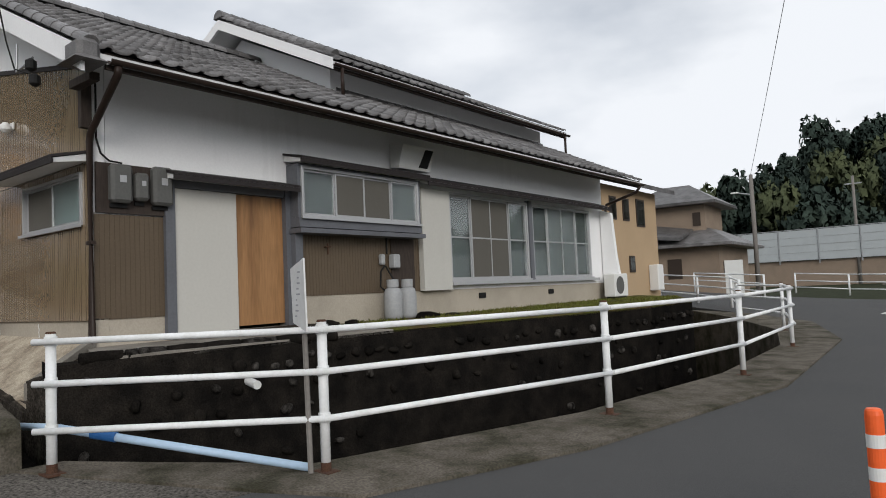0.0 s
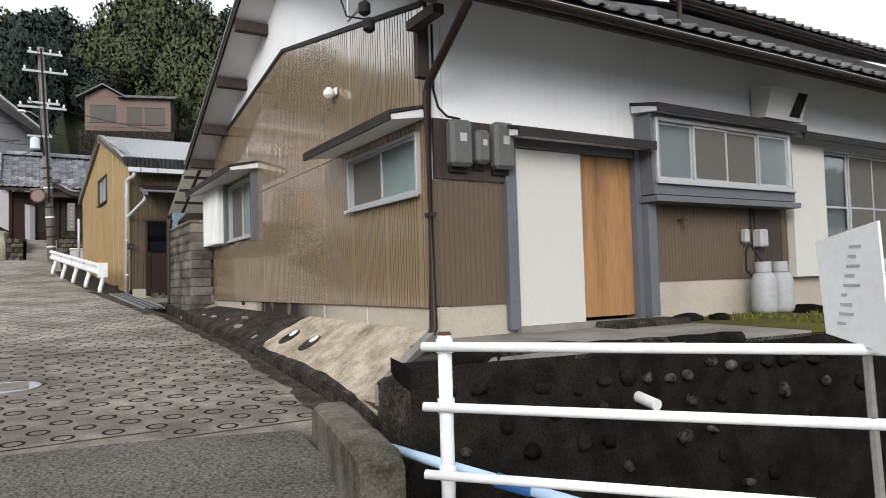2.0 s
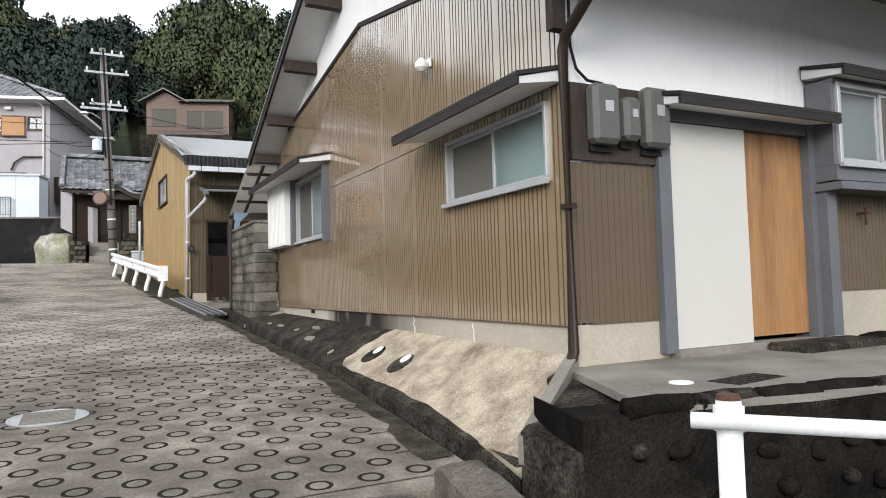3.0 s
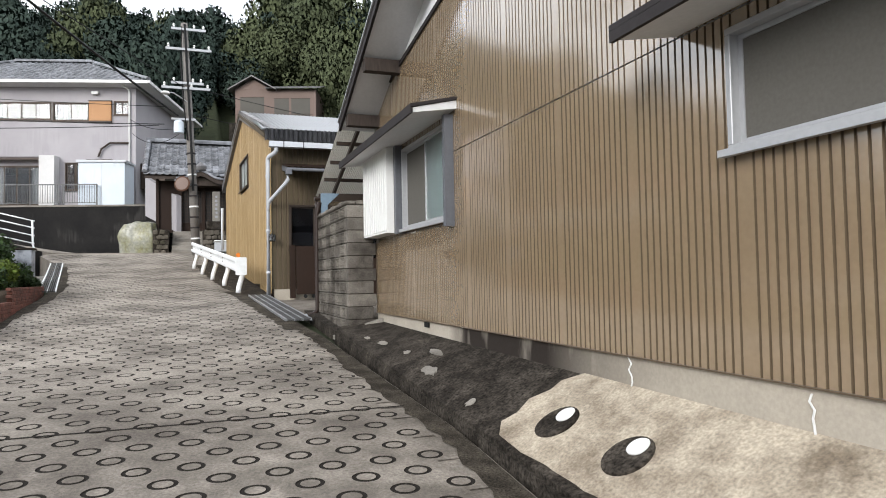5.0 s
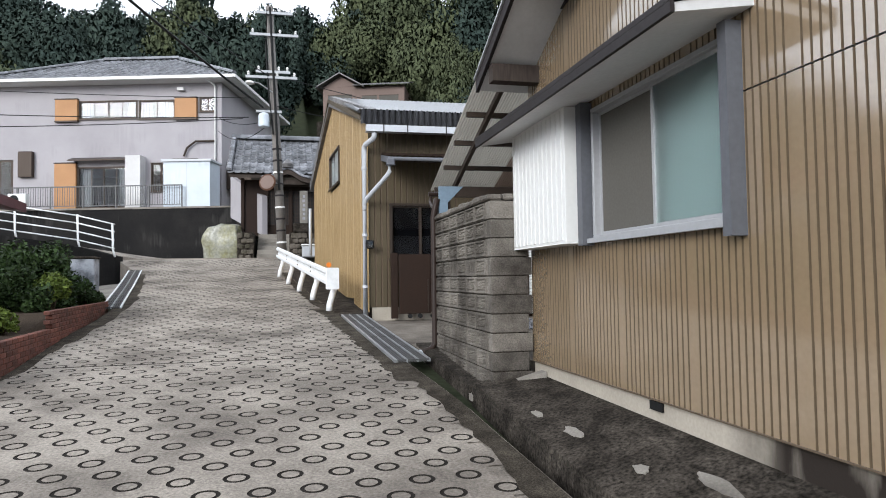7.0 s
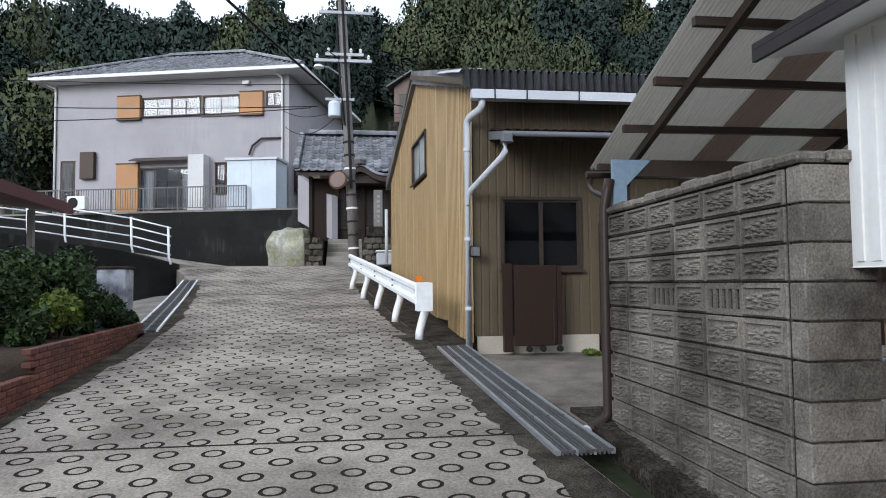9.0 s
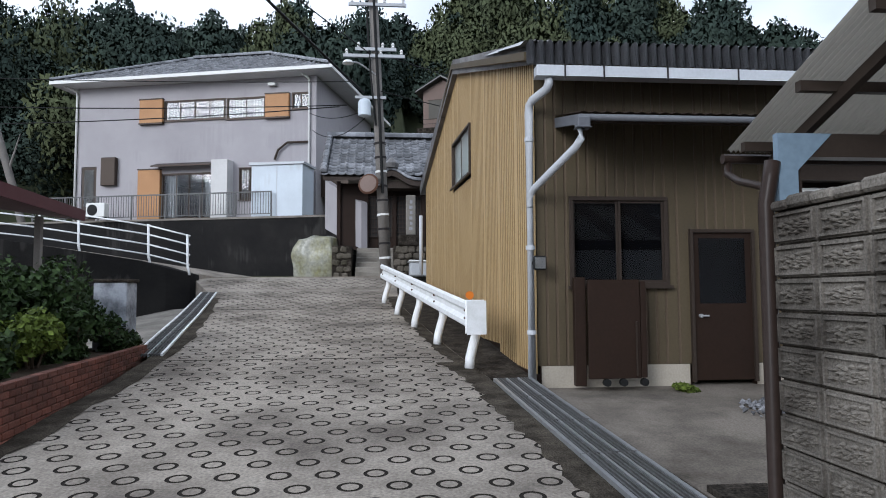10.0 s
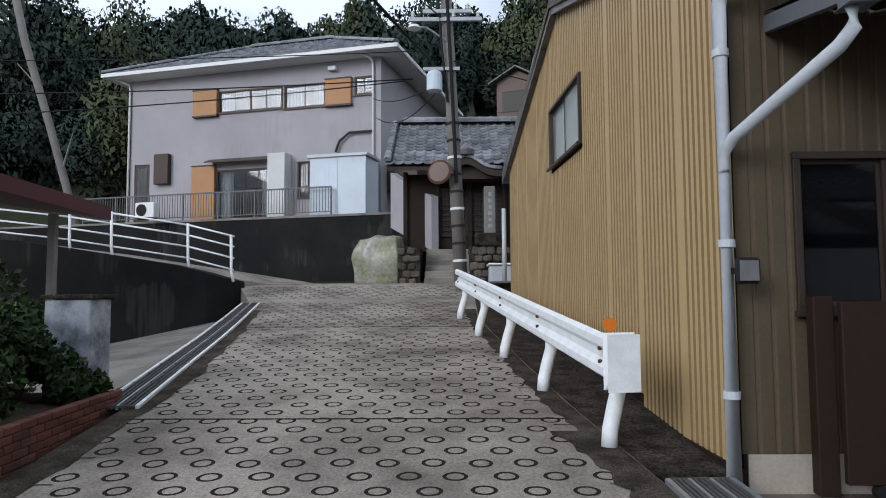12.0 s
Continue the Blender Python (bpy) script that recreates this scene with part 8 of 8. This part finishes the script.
part("cross", rod(rod(bmesh.new(), (0.08, -0.05, 0), (0.08, 0.06, 0), 0.01, seg=8), (0.08, 0, -0.12), (0.08, 0, 0.05), 0.012, seg=8), RUST, tap)
unit = thing("air_conditioner", pose(-7.85, 16.55, 1.06, 0, 0, 90), "white outdoor air-conditioner unit against the front wall", "air conditioner")
part("body", box(0, 0.8, -0.32, 0, 0.06, 0.66), PALE_PLASTIC, unit, bevel=0.02)
part("fan_grille", rod(bmesh.new(), (0.3, -0.332, 0.36), (0.3, -0.322, 0.36), 0.23, 0.23, 24), GREY_PLASTIC, unit)
part("foot", box(0.05, 0.75, -0.28, -0.04, 0, 0.058), BLACK, unit)
part("pipe_cover", tube(bmesh.new(), [(0.75, -0.05, 0.6), (0.78, 0.0, 1.2), (0.72, 0.02, 2.0), (0.5, 0.02, 2.3)], 0.035, 10), PALE_PLASTIC, unit, smooth=True)
seccam = thing("security_lamp", pose(-10.28, 3.59, 4.0), "small white sensor lamp on the gable", "lamp")
part("base", box(-0.05, 0.05, -0.03, 0.0, -0.05, 0.05), PALE_PLASTIC, seccam, bevel=0.01)
part("head", lathe(bmesh.new(), [(0.03, -0.09), (0.07, -0.05), (0.07, 0.0), (0.03, 0.05)], 14, (0, -0.1, -0.01)), PALE_PLASTIC, seccam)
br = thing("wire_bracket", pose(-8.3, 3.2, 4.15), "black service-wire clamps on a steel bracket", "bracket")
part("arm", tube(bmesh.new(), [(-0.4, -0.12, 0.45), (-0.35, -0.14, 0.1), (-0.15, -0.14, 0.12), (0.0, -0.1, 0.2)], 0.014, 8), STEEL, br)
part("clamp", lathe(bmesh.new(), [(0.02, 0), (0.06, 0.03), (0.06, 0.12), (0.02, 0.15)], 12, (0.0, -0.12, 0.03)), BLACK, br)
part("clamp", lathe(bmesh.new(), [(0.02, 0), (0.06, 0.03), (0.06, 0.12), (0.02, 0.15)], 12, (0.05, -0.1, -0.15)), BLACK, br)
part("cable", tube(bmesh.new(), [(0.05, -0.1, -0.02), (-0.25, -0.2, 0.1), (-0.5, -0.2, 0.5), (-0.6, -0.25, 1.0)], 0.01, 6), BLACK, br)
cab = thing("meter_cable", pose(-8.03, 3.66, 3.2), "thin black cable bending along the white wall", "cable")
part("cable", tube(bmesh.new(), [(0.02, 0.0, 0.9), (0.02, 0.0, 0.25), (0.02, 0.05, 0.08), (0.02, 0.15, 0.0), (0.02, 0.3, -0.01)], 0.012, 6), BLACK, cab)
manhole = thing("manhole_cover", pose(-10.7, 0.08, level(-10.7, 0) + 0.013, 0, 3.2, 0), "cast iron manhole cover in the lane", "manhole cover")
part("plate", lathe(bmesh.new(), [(0.31, -0.01), (0.31, 0.006), (0.29, 0.008), (0.28, 0.004)], 32), STEEL, manhole)
for i in range(9):
    part("rib", box(-0.22 + i * 0.05, -0.195 + i * 0.05, -0.2, 0.2, 0.005, 0.012), CONC, manhole)
door_step = thing("door_step", pose(-7.7, 5.6, 1.02), "worn dark stone step at the door", "step")
part("slab", box(-0.25, 0.15, 0.0, 1.1, -0.02, 0.07), DARK_SLAB, door_step, bevel=0.02)
for i, (x, y, s) in enumerate(((-7.75, 6.9, 0.16), (-7.6, 7.25, 0.13), (-7.5, 8.9, 0.2), (-7.35, 9.4, 0.12))):
    st = new("garden_stone", stone_meshes[i % 5])
    st.matrix_basis = pose(x, y, 1.05, 0, 0, i * 50) @ Matrix.Diagonal((s, s * 1.3, s * 0.5, 1))
    tagged(st, "dark rounded stone beside the wall", "stone", "garden stones")

# ---- wooded hills ----
def woods(name, spots, materials, label, clumps, size):
    """A far wood: many uneven crowns of leaf clumps, one object."""
    temps = [leaf_cloud(1.0, clumps, size, 50 + i, 1.15, 8) for i in range(6)]
    r = np.random.default_rng(5)
    vs, fs, mi, ns, k = [], [], [], [], 0
    for x, y, rad, which in spots:
        v, f, nv = temps[int(r.integers(6))]
        a = r.uniform(0, 6.28)
        rot = np.array([[math.cos(a), -math.sin(a), 0], [math.sin(a), math.cos(a), 0], [0, 0, 1]])
        tall = r.uniform(1.2, 1.7) if which else r.uniform(0.9, 1.4)
        w = (v @ rot.T) * rad * np.array([0.95, 0.95, tall])
        w += np.array([x, y, terrain(x, y) + rad * 0.9 * tall])
        ns.append(nv @ rot.T)
        vs.append(w)
        fs.append(f + k)
        mi.append(np.full(len(f), which))
        k += len(v)
    vs, fs, mi = np.concatenate(vs), np.concatenate(fs), np.concatenate(mi)
    me = bpy.data.meshes.new(name)
    me.vertices.add(len(vs))
    me.vertices.foreach_set("co", vs.astype(np.float32).ravel())
    me.loops.add(len(fs) * 3)
    me.loops.foreach_set("vertex_index", fs.astype(np.int32).ravel())
    me.polygons.add(len(fs))
    me.polygons.foreach_set("loop_start", np.arange(0, len(fs) * 3, 3, dtype=np.int32))
    for mt in materials:
        me.materials.append(mt)
    me.polygons.foreach_set("material_index", mi.astype(np.int32))
    me.update(calc_edges=True)
    me.polygons.foreach_set("use_smooth", np.ones(len(fs), dtype=bool))
    me.normals_split_custom_set_from_vertices(np.concatenate(ns).astype(np.float32))
    tagged(new(name, me), label, "woods", kind="stuff")


rw = np.random.default_rng(9)
spots = []
for i in range(430):
    x, y = rw.uniform(-118, -54), rw.uniform(-62, 62)
    if hill(x, y) < 2.5 or (-84 < x < -54 and 0 < y < 15):
        continue
    bam = 1 if (7 < y + 0.06 * (x + 90) < 19 and x > -105 and rw.uniform() < 0.75) or rw.uniform() < 0.12 else 0
    spots.append((x, y, rw.uniform(2.6, 4.6), bam))
woods("hillside_woods", [q for q in spots if q[0] > -74], (CONIFER, BAMBOO), "dense dark green wood at the foot of the hill", 5600, 0.037)
woods("upper_woods", [q for q in spots if q[0] <= -74], (CONIFER, BAMBOO), "dense dark green wood with paler bamboo on the hillside", 2400, 0.062)
spots = []
for i in range(420):
    x, y = rw.uniform(-85, 110), rw.uniform(120, 215)
    if hill(x, y) < 3:
        continue
    spots.append((x, y, rw.uniform(3.4, 5.6), 1 if rw.uniform() < 0.12 else 0))
woods("far_woods", spots, (CONIFER, BAMBOO), "rounded wooded hill beyond the road", 650, 0.13)
# unseen wood added to set where the sky starts in the siding's reflection
spots = []
for i in range(200):
    x, y = rw.uniform(-55, 60), rw.uniform(-70, -33)
    spots.append((x, y, rw.uniform(1.7, 2.6), 0))
woods("unseen_south_woods", spots, (CONIFER, BAMBOO), "added unseen wood that the gable sheets mirror", 240, 0.22)
# a leaning bare trunk beside the upper lane
bare = thing("bare_tree", pose(-47.5, -14.6, 5.0), "pale leaning bare tree trunk with broken limbs", "tree")
part("trunk", tube(bmesh.new(), [(0, 0, -0.5), (0.1, -0.6, 2.0), (0.1, -1.5, 5.0), (0.2, -2.6, 8.5), (0.2, -3.2, 11)], 0.16, 10), POLE, bare, smooth=True)
part("limb", rod(bmesh.new(), (0.1, -0.9, 3.0), (0.4, -0.3, 4.6), 0.06, 0.02, 8), POLE, bare)
part("limb", rod(bmesh.new(), (0.15, -2.0, 6.6), (0.2, -2.9, 7.6), 0.05, 0.02, 8), POLE, bare)
